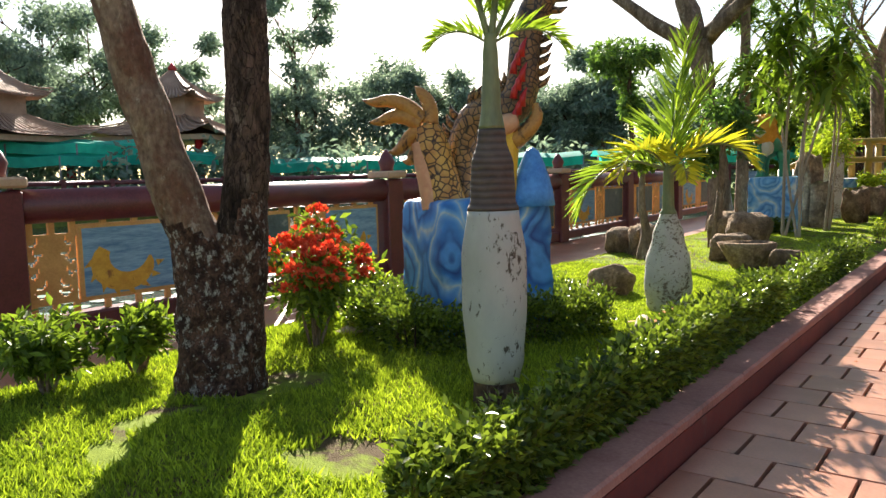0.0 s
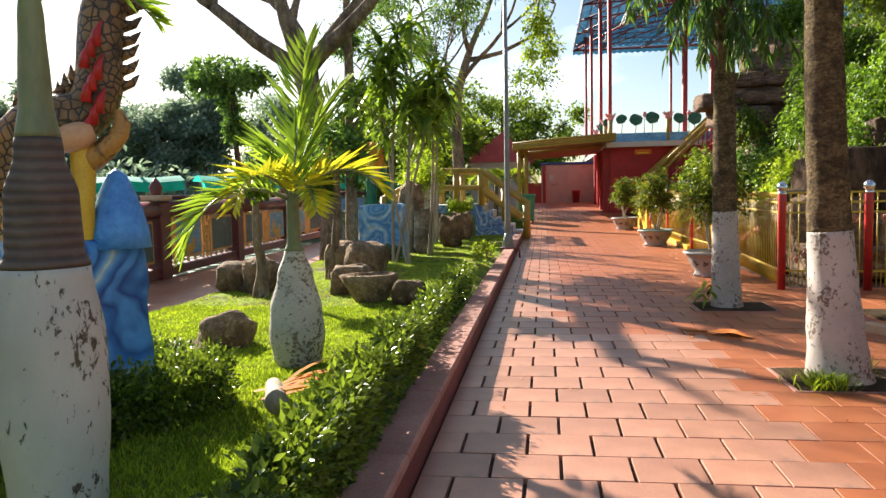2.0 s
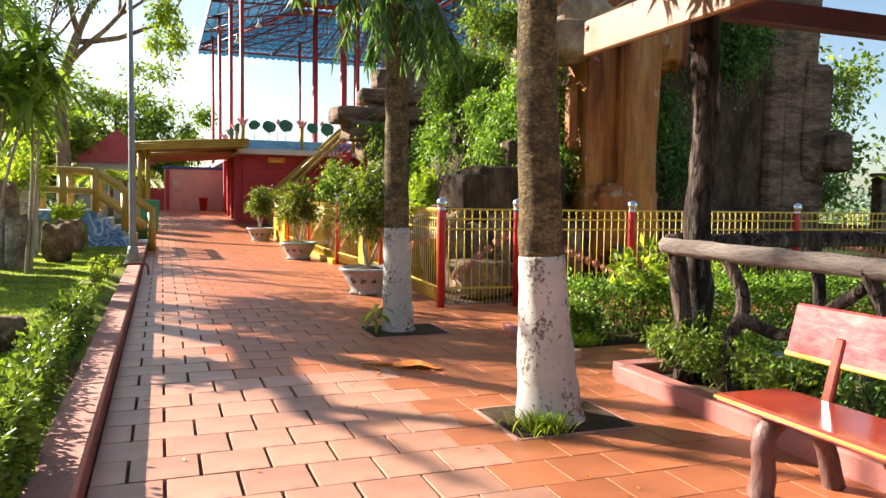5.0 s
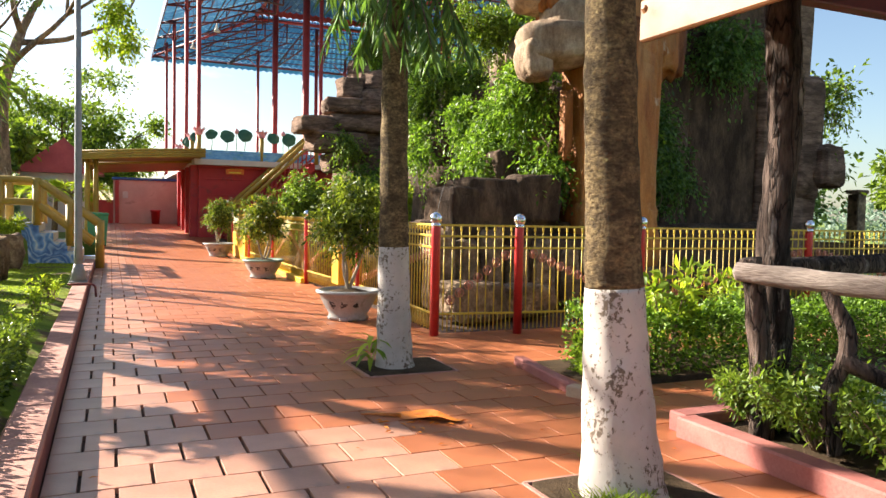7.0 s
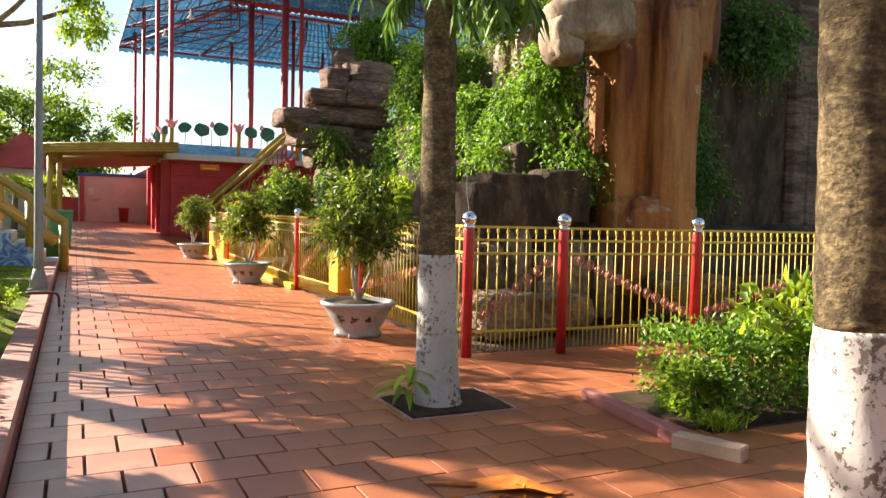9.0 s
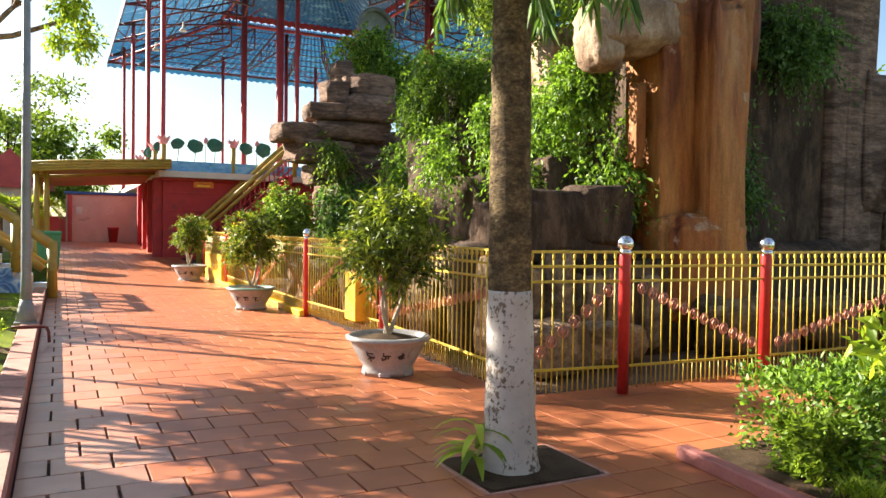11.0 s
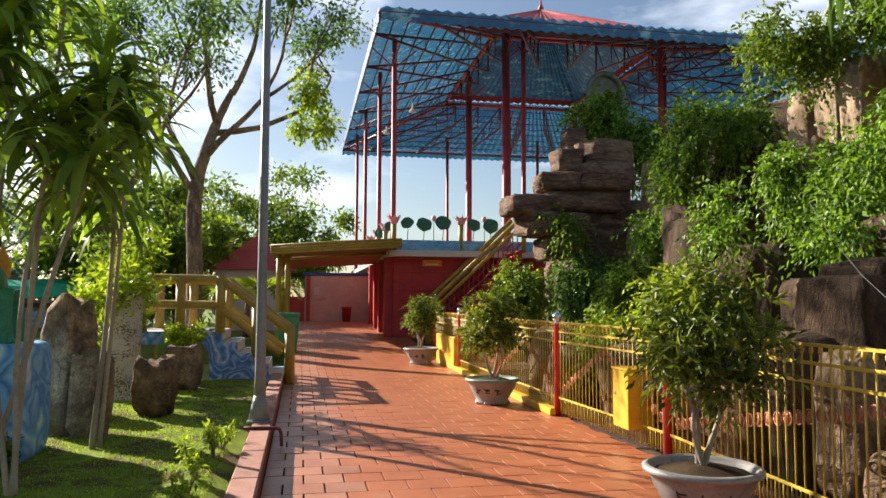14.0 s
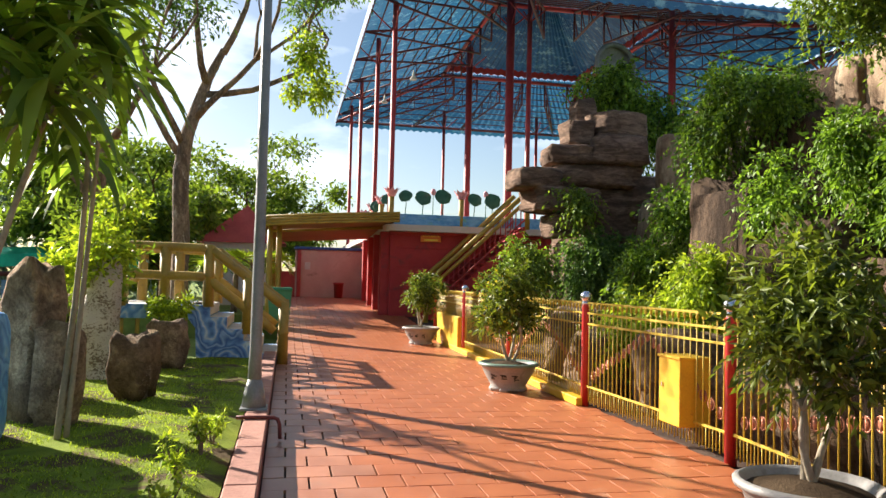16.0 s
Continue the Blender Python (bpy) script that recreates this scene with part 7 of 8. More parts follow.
# ---- rock garden ----
def crag(name, label, blocks, mat, seed, category="rock", level=3, streak=0.0, square=0.36):
    t = thing(name, label, category)
    for k, (c, s, rz) in enumerate(blocks):
        part("rock", Geo().rock(c, s, seed + k * 1.7, square, 0.085, rz, level, streak), mat, t)
    return t


crag("rock_pillar", "tall ochre rendered rock pillar of two slabs", [((5.93, 13.8, 2.1), (0.33, 0.36, 2.2), -4), ((6.42, 13.55, 2.1), (0.33, 0.40, 2.2), -3), ((6.15, 13.65, 1.0), (0.62, 0.5, 0.62), -6), ((5.42, 13.75, 2.75), (0.07, 0.08, 0.5), 0)], M_PILLAR, 3, level=5, streak=0.09, square=0.2)
crag("rock_overhang", "pale rounded rock overhang jutting from the pillar", [((5.3, 13.85, 3.98), (0.64, 0.46, 0.36), -14), ((4.9, 13.85, 3.72), (0.26, 0.3, 0.31), 0), ((5.75, 13.95, 4.35), (0.62, 0.48, 0.38), 8), ((5.05, 14.3, 5.1), (0.38, 0.38, 0.58), 0)], M_ROCKB, 11, level=4, square=0.72)
crag("rock_column", "upper rock columns above the pillar", [((6.05, 14.0, 5.2), (0.34, 0.4, 1.1), 0), ((6.7, 14.1, 5.0), (0.3, 0.4, 1.3), 10), ((5.4, 14.2, 5.4), (0.3, 0.4, 0.9), -8), ((7.5, 14.6, 5.6), (0.5, 0.5, 1.8), 3)], M_PILLAR, 15, level=4, streak=0.16)
# The recess's shade comes from the darkened rock colour.
crag("shaded_cliff", "recessed rock face, its shade put into the dark colour", [((8.2, 15.8, 3.2), (1.2, 0.7, 3.6), 3), ((10.0, 15.7, 3.4), (1.2, 0.7, 3.9), -6), ((8.9, 14.6, 0.7), (1.8, 0.6, 0.6), 2), ((7.3, 15.2, 2.4), (0.7, 0.6, 2.6), 0)], M_SHADEROCK, 21, level=4, streak=0.12)
crag("cliff_column", "fluted tan rock columns at the end of the cliff", [((11.4, 15.4, 3.4), (0.52, 0.6, 3.8), 4), ((10.85, 15.3, 3.2), (0.32, 0.5, 3.8), -6), ((11.85, 15.3, 3.1), (0.4, 0.55, 1.2), 0), ((12.3, 15.0, 2.5), (0.38, 0.45, 0.40), 10), ((11.8, 15.4, 0.9), (0.4, 0.5, 1.3), 0)], M_STACK, 27, level=4, streak=0.14)
crag("boulder_group", "grey boulders behind the iron fence", [((4.35, 14.1, 1.55), (0.62, 0.42, 0.36), 6), ((3.65, 13.9, 1.4), (0.3, 0.35, 0.36), 14), ((5.0, 14.0, 1.62), (0.36, 0.36, 0.36), -10), ((4.3, 14.3, 0.6), (1.3, 0.6, 0.7), 0), ((5.5, 13.9, 0.5), (1.2, 0.6, 0.6), 5)], M_SHADEROCK, 31, level=4, square=0.24)
crag("rockwork", "upright tan rockwork behind the fence", [((3.2, 13.4, 0.6), (0.17, 0.22, 0.55), 0), ((3.6, 13.5, 0.55), (0.2, 0.22, 0.48), 20), ((3.95, 13.35, 0.65), (0.13, 0.2, 0.5), 0), ((4.3, 13.3, 0.5), (0.15, 0.2, 0.42), 8), ((4.75, 13.35, 0.55), (0.18, 0.2, 0.48), -6), ((5.2, 13.3, 0.5), (0.14, 0.18, 0.42), 4), ((3.35, 12.7, 0.26), (0.4, 0.3, 0.24), 10), ((4.2, 12.8, 0.24), (0.4, 0.3, 0.2), -15)], M_CLAYROCK, 41, level=4, streak=0.1)
for i, (c, s) in enumerate((((3.3, 14.6, 0.4), (0.5, 0.5, 0.45)), ((3.4, 16.0, 0.35), (0.55, 0.5, 0.4)), ((3.5, 17.5, 0.45), (0.5, 0.6, 0.5)), ((3.3, 19.2, 0.4), (0.45, 0.5, 0.45)), ((3.6, 20.8, 0.5), (0.6, 0.6, 0.6)), ((6.5, 12.9, 0.3), (0.7, 0.4, 0.35)), ((7.8, 12.8, 0.3), (0.6, 0.4, 0.3)), ((9.4, 13.0, 0.3), (0.8, 0.4, 0.35)), ((4.1, 15.4, 0.6), (0.4, 0.4, 0.55)))):
    tagged(part("boulder", Geo().rock((0, 0, 0), s, 60 + i, 0.6, 0.16), M_CLAYROCK if i in (1, 3) else M_ROCK, None, m=pose(*c, 0, 0, i * 37)), "weathered boulder inside the rock garden", "stone", "rock garden boulders")
# Mountain and ledges use the same rock with shade painted in.
crag("rock_mountain", "artificial mountain of stacked rock behind the planting", [((6.4, 20.4, 1.5), (0.9, 0.8, 1.7), 10), ((7.6, 20.9, 2.0), (1.1, 1.0, 2.2), -8), ((9.0, 20.0, 2.2), (1.2, 1.2, 2.2), 12), ((7.4, 23.0, 1.0), (1.3, 1.2, 1.4), 0), ((9.4, 22.2, 2.5), (2.0, 2.0, 2.8), 20), ((5.6, 17.6, 1.0), (0.9, 0.8, 1.3), 5), ((7.0, 17.6, 1.9), (0.45, 0.5, 1.9), 0)], M_SHADEROCK, 71, level=4, streak=0.12, square=0.3)
crag("rock_ledges", "blocky rock ledges, shade put into their dark colour", [((5.3, 16.3, 1.53), (0.35, 0.35, 0.28), 8), ((5.75, 15.7, 1.5), (0.36, 0.36, 0.38), -5), ((5.4, 16.4, 0.7), (0.6, 0.4, 0.65), 3), ((6.77, 20.8, 2.53), (0.58, 0.5, 0.33), 5), ((7.2, 20.7, 1.75), (0.66, 0.5, 0.6), -4), ((6.95, 19.6, 3.1), (0.3, 0.35, 1.1), 10), ((6.6, 19.7, 2.1), (0.4, 0.4, 0.5), 0), ((4.95, 14.9, 2.0), (0.2, 0.25, 0.4), 0), ((4.6, 15.2, 1.1), (0.5, 0.4, 0.7), 0)], M_SHADEROCK, 81, level=4, streak=0.06, square=0.28)
crag("rock_column", "pale fluted rock columns high on the mountain", [((7.25, 18.5, 4.35), (0.24, 0.3, 0.72), 0), ((7.65, 18.5, 4.4), (0.26, 0.3, 0.7), 8), ((7.1, 19.0, 4.3), (0.2, 0.25, 0.62), 4), ((7.5, 18.8, 2.6), (0.6, 0.4, 1.4), 0)], M_ROCKB, 83, level=4, streak=0.2)
crag("rock_stack", "stack of flat layered boulders beside the stairs", [((5.1, 28.0, 4.16), (0.62, 0.6, 0.27), 4), ((6.0, 28.1, 4.82), (0.58, 0.6, 0.26), -6), ((6.32, 28.2, 5.46), (0.36, 0.4, 0.33), 5), ((7.45, 28.2, 5.72), (0.66, 0.6, 0.35), 12), ((7.32, 28.1, 5.0), (0.78, 0.7, 0.40), -4), ((5.85, 28.1, 3.64), (0.92, 0.7, 0.34), 3), ((6.75, 28.3, 4.33), (1.25, 0.7, 0.32), 0), ((8.2, 28.3, 3.75), (0.55, 0.6, 0.62), 5), ((5.73, 27.9, 2.95), (0.32, 0.4, 0.3), 8), ((7.4, 28.7, 3.3), (1.1, 0.8, 0.75), 0), ((7.5, 28.8, 1.6), (1.35, 0.9, 1.5), 5), ((7.0, 29.4, 5.75), (0.3, 0.3, 0.95), 4)], M_STACK, 91, level=4, square=0.3)
crag("rock_spire", "single upright pale rock among the vines", [((8.37, 26.8, 4.3), (0.32, 0.35, 1.0), 5), ((8.3, 26.9, 2.4), (0.6, 0.7, 1.3), 0), ((9.5, 33.2, 7.4), (0.5, 0.5, 0.9), 0)], M_ROCKB, 97)


def vine_mass(name, label, blobs, count, leaf, mat, seed, droop=0.5, cat="climbing plant"):
    t = thing(name, label, cat)
    g = Geo()
    blobs = [(c, (0.85 * a, 0.85 * b, 1.45 * d)) for c, (a, b, d) in blobs]
    crown(g, blobs, int(count * 1.15), leaf * 0.82, leaf * 0.42, seed, droop, 0.3, 0.8, leaf * 3.6, 10)
    part("leaves", g, mat, t)
    r = random.Random(seed)
    for k in range(9):
        c, s = blobs[r.randrange(len(blobs))]
        a = Vector(c) + Vector((r.uniform(-1, 1) * s[0], r.uniform(-1, 0) * s[1], s[2] * 0.6))
        part("stem", Geo().tube([a, a + Vector((r.uniform(-0.2, 0.2), -0.05, -s[2] * 0.7)), a + Vector((r.uniform(-0.3, 0.3), 0.0, -s[2] * 1.5))], [0.012, 0.01, 0.005], 5, smooth=1), M_BARKC, t)


vine_mass("climbing_plants", "mass of climbing plants hanging over the rocks", clumps((6.5, 20.3, 4.65), (1.0, 0.5, 0.5), 18, 0.26, 1) + clumps((8.2, 19.6, 4.5), (0.6, 0.4, 0.45), 7, 0.25, 66) + clumps((5.95, 20.9, 3.9), (0.45, 0.4, 0.6), 12, 0.24, 2), 13500, 0.11, M_VINE, 201)
vine_mass("climbing_plants", "trailing green vines down the rock ledges", clumps((4.85, 15.1, 2.45), (0.55, 0.35, 0.65), 12, 0.19, 3) + clumps((5.25, 14.0, 2.1), (0.22, 0.25, 0.55), 10, 0.15, 4) + clumps((5.2, 14.6, 3.3), (0.3, 0.3, 0.6), 10, 0.22, 44), 7500, 0.10, M_VINE, 202)
vine_mass("climbing_plants", "dark creeper over the shaded cliff", clumps((8.0, 14.9, 3.1), (1.0, 0.3, 1.9), 34, 0.28, 5) + clumps((9.6, 14.8, 4.4), (0.6, 0.3, 0.8), 9, 0.3, 55), 18000, 0.11, M_LEAFD, 203)
vine_mass("climbing_plants", "sunlit creeper tumbling over the mountain", clumps((6.5, 22.0, 2.7), (0.95, 0.6, 1.0), 20, 0.25, 6) + clumps((5.6, 22.4, 1.9), (0.6, 0.5, 0.5), 12, 0.26, 7) + clumps((7.6, 24.6, 3.0), (0.7, 0.5, 0.8), 10, 0.3, 67), 13500, 0.12, M_VINE, 204)
vine_mass("climbing_plants", "bright creeper spreading over the upper ledges", clumps((6.0, 17.0, 2.75), (0.85, 0.35, 0.65), 14, 0.20, 64) + clumps((5.3, 16.9, 3.25), (0.3, 0.25, 0.2), 6, 0.18, 65), 8000, 0.10, M_VINE, 214)
vine_mass("climbing_plants", "bushy growth at the foot of the rocks", clumps((3.45, 18.6, 0.95), (0.25, 0.5, 0.35), 9, 0.2, 8) + clumps((5.0, 19.6, 1.35), (0.75, 0.6, 0.5), 16, 0.27, 9), 9000, 0.11, M_LIME, 205)
vine_mass("climbing_plants", "dark leafy shrubs below the stacked boulders", clumps((6.4, 27.0, 2.1), (0.95, 0.5, 0.75), 18, 0.30, 10), 8500, 0.14, M_LEAFD, 206)
vine_mass("climbing_plants", "bright shrubs beside the yellow stair rail", clumps((4.45, 26.8, 1.75), (0.55, 0.5, 0.85), 15, 0.28, 12) + clumps((5.75, 26.7, 3.45), (0.3, 0.25, 0.3), 5, 0.2, 13), 7500, 0.13, M_LEAF, 207)
vine_mass("climbing_plants", "tree-like shrub crowning the rock stack", clumps((8.3, 30.5, 7.1), (1.0, 0.7, 0.8), 15, 0.38, 14) + clumps((9.7, 30.5, 6.4), (0.8, 0.7, 0.9), 12, 0.4, 15), 11000, 0.16, M_VINE, 208, cat="shrub")
vine_mass("climbing_plants", "hanging creeper at the end of the cliff", clumps((12.6, 15.0, 3.7), (0.5, 0.3, 0.6), 10, 0.18, 16), 1300, 0.10, M_LEAF, 209)
vine_mass("climbing_plants", "vines over the high rock columns", clumps((7.0, 16.0, 5.6), (0.9, 0.7, 0.9), 14, 0.45, 17) + clumps((6.9, 15.0, 2.6), (0.5, 0.3, 1.2), 10, 0.3, 18), 9000, 0.14, M_VINE, 210)
crag("rock_column", "pale fluted rock columns among the creepers", [((6.35, 16.9, 3.9), (0.16, 0.2, 0.8), 0), ((6.68, 16.9, 3.95), (0.15, 0.2, 0.85), 8), ((6.5, 17.2, 2.2), (0.5, 0.4, 1.2), 0)], M_ROCKB, 19, level=4, streak=0.25)
vine_mass("feathery_bush", "bright feathery bush crowning the rocks", clumps((5.9, 17.3, 5.1), (1.0, 0.5, 0.35), 18, 0.26, 71) + clumps((6.9, 17.0, 5.3), (0.7, 0.4, 0.35), 10, 0.26, 72), 9000, 0.09, M_LEAF, 212, 0.2, "bush")
# feathery tree above the mountain
plain_tree(9.0, 16.5, 4.5, [(0, 0, 0), (-0.3, -0.2, 1.2), (-0.8, -0.4, 2.0)], [0.09, 0.07, 0.04], clumps((-1.2, -0.6, 2.0), (1.9, 1.4, 0.35), 22, 0.5, 19), 11000, 0.12, M_LEAF, M_BARKD, "feathery green tree leaning over the rocks", 23, branches=4, tipsize=0.6)
plain_tree(15.9, 19.5, -0.2, [(0, 0, 0), (0, 0, 1.0), (0.1, 0, 1.8)], [0.1, 0.08, 0.05], clumps((0, 0, 2.1), (1.2, 1.1, 0.8), 20, 0.45, 20), 5000, 0.16, M_LEAFD, M_BARKD, "round dark tree in the field", 24, branches=3)

vine_mass("climbing_plants", "green growth spilling between the dark ledges", clumps((5.6, 16.0, 2.9), (0.45, 0.35, 0.7), 16, 0.24, 61) + clumps((6.0, 15.6, 1.6), (0.5, 0.3, 0.5), 12, 0.22, 62) + clumps((4.3, 16.9, 2.5), (0.35, 0.4, 0.5), 7, 0.2, 63), 8000, 0.10, M_VINE, 211)
t = thing("stay_cable", "thin slack cable from the gate post to the rocks", "cable")
part("cable", Geo().tube([(2.42, 11.72, 1.36), (3.0, 12.9, 1.65), (3.6, 14.0, 2.05), (4.1, 15.0, 2.55)], 0.003, 5, smooth=1), M_CABLE, t)
t = thing("wall_fan", "large round grey fan housing above the rocks", "fan", m=pose(9.6, 33.0, 8.9, 90, 0, 12))
part("housing", Geo().tube([(0.75 * math.cos(a), 0.75 * math.sin(a), 0) for a in np.linspace(0, 6.2832, 25)], 0.09, 8), M_LAMP, t)
part("grille", Geo().lathe([(0.72, -0.1), (0.5, -0.16), (0.02, -0.18)], 20, cap=False), M_LAMP, t)

# shrubs of the planting beds
hedge("bed_hedge", [(2.95, 9.5), (5.0, 9.52), (8.0, 9.55), (10.2, 9.55)], 0.86, 0.5, 26000, M_VINE, "thick clipped shrubs before the iron fence", 8, 0.05, 0.0)
hedge("bed_hedge", [(2.95, 9.15), (3.0, 9.5)], 0.35, 0.3, 2500, M_LEAF, "bright low shrubs at the bed's corner", 9, 0.05, 0.0)
for x, y, w, h, n, mat, s in ((2.85, 7.0, 0.42, 0.46, 2600, M_LEAF, 1), (3.1, 6.0, 0.4, 0.4, 2000, M_LEAF, 2), (3.0, 5.1, 0.4, 0.42, 2000, M_LEAF, 3), (3.5, 7.3, 0.35, 0.4, 2400, M_LEAFD, 4), (3.0, 4.2, 0.4, 0.4, 2400, M_LEAF, 5), (2.8, 7.4, 0.28, 0.4, 1900, M_LEAF, 6), (2.75, 6.4, 0.34, 0.4, 1700, M_LEAF, 7), (2.75, 5.6, 0.34, 0.42, 1700, M_LEAFD, 8), (2.75, 4.7, 0.34, 0.4, 2600, M_LEAF, 9)):
    shrub("bed_shrub", x, y, w, h, n, mat, "twiggy low shrub in the kerbed bed", 300 + s, 0.05, z=0.04, stems=26)
for x, y, h, s in ((3.75, 9.4, 0.95, 1), (5.4, 10.3, 0.9, 2), (9.0, 9.6, 0.95, 3)):
    shrub("young_tree", x, y, 0.35, h, 260, M_LIME, "young lime-leaved sapling in the bed", 320 + s, 0.13, z=0.0, stems=6)
g, r = Geo(), rng(14)
for cx, cy, n, spread in ((1.22, 6.72, 260, 0.13), (1.55, 7.2, 120, 0.15), (2.85, 9.0, 220, 0.12)):
    for i in range(n):
        a = r.random() * 6.283
        strap(g, (cx + spread * r.normal() * 0.6, cy + spread * r.normal() * 0.6, 0.01), (math.cos(a) * 0.5, math.sin(a) * 0.5, 1), 0.10 + 0.07 * r.random(), 0.007, 0.8, 3)
solid("grass_tufts", g, M_GRASS, "tufts of grass in the tree pits", "grass", "stuff")
g = Geo()
for i in range(16):
    a = r.random() * 6.283
    strap(g, (1.2, 10.3, 0.05 + 0.25 * r.random()), (math.cos(a) - 0.5, math.sin(a) - 0.3, 1.2), 0.3, 0.05, 1.6)
tagged(part("pit_seedling", g, M_LIME, None), "leafy sucker at the foot of the mast tree", "plant", kind="stuff")
g, r = Geo(), rng(15)
for i in range(120):
    x, y = (0.92 + 0.16 * r.normal(), 8.45 + 0.09 * r.normal()) if i < 24 else (r.uniform(-1.2, 2.2), r.uniform(3, 26))
    a = r.random() * 6.283
    k = 0.045 if i >= 24 else 0.07
    g.cards(np.array([[x, y, 0.006 + 0.004 * r.random() + ground_height(y)]]), np.array([[math.cos(a), math.sin(a), 0.04]]), np.array([[0.1 * r.normal(), 0.1 * r.normal(), 1.0]]), np.array([k * (0.6 + 0.6 * r.random())]), np.array([k * 0.4]))
t = thing("fallen_sheath", "fallen orange palm sheath lying on the paving", "dry leaf")
gs = Geo()
vs = []
for i in range(13):
    f = i / 12
    w = 0.11 * math.sin(math.pi * min(1, 0.1 + 0.9 * f)) ** 0.6 + 0.004
    for k in range(5):
        u = k / 2 - 1
        vs.append((0.84 + 0.40 * f + 0.03 * math.sin(5 * f), 8.66 - 0.24 * f + w * u, 0.008 + 0.03 * u * u * math.sin(math.pi * f) + 0.006 * math.sin(9 * f + 2 * u)))
gs.add(vs, [(i * 5 + k, i * 5 + k + 1, i * 5 + k + 6, i * 5 + k + 5) for i in range(12) for k in range(4)])
part("blade", gs, M_SHEATHDRY, t)
part("stalk", Geo().tube([(0.86, 8.65, 0.014), (0.72, 8.74, 0.012), (0.62, 8.78, 0.01)], [0.014, 0.01, 0.006], 7), M_SHEATHDRY, t)
solid("fallen_leaves", g, M_FALLEN, "scattered dry orange leaves on the paving", "dry leaves", "stuff")

# ---- grass of the lawn ----
r = rng(99)
n = 210000
x, y = r.uniform(-4.95, -1.62, n), r.uniform(1.2, 22.2, n) ** 1.0
near = r.random(n) < 0.62
y[near] = r.uniform(1.2, 9.5, near.sum())
keep = np.array([noise.noise((a * 1.3, b * 1.3, 7)) + 0.35 * noise.noise((a * 4, b * 4, 2)) > -0.40 for a, b in zip(x, y)])
x, y = x[keep], y[keep]
z = np.array([lawn_z(a, b) for a, b in zip(x, y)]) - 0.004
m = len(x)
d = np.stack([0.55 * r.normal(size=m), 0.55 * r.normal(size=m), np.ones(m)], 1)
g = Geo().cards(np.stack([x, y, z], 1), d, np.stack([r.normal(size=m), r.normal(size=m), np.zeros(m)], 1), np.where(y < 6.5, 0.03, 0.018) + np.where(y < 6.5, 0.045, 0.026) * r.random(m) ** 2, 0.006 + 0.006 * r.random(m), 0.05)
solid("grass", g, M_GRASS, "short bright green grass of the lawn", "grass", "stuff")

# ---- far bank of the pond ----
solid("ground_far_bank", Geo().box((-45, 30, -0.4), (26, 130, 1.0)), M_FIELD, "green far bank of the pond", "ground")
solid("ground_end_bank", Geo().box((-12, 62, -0.4), (60, 50, 1.0)), M_FIELD, "green bank at the pond's end", "ground")


def chinese_roof(g, c, w, d, z, h, lift, k=9):
    """A hipped roof with sagging slopes and upturned corners."""
    for sx, sy in ((1, 0), (-1, 0), (0, 1), (0, -1)):
        vs = []
        for j in range(6):
            f = j / 5
            for i in range(k):
                u = 2 * i / (k - 1) - 1
                s = (1 - f) * 0.97 + 0.03
                a, b = u * s, s
                px, py = (sx * b, a) if sx else (a, sy * b)
                zz = z + h * f ** 1.6 + lift * abs(u) ** 4 * (1 - f) ** 2
                vs.append((c[0] + px * w / 2, c[1] + py * d / 2, zz))
        g.add(vs, [(j * k + i, j * k + i + 1, (j + 1) * k + i + 1, (j + 1) * k + i) for j in range(5) for i in range(k - 1)])


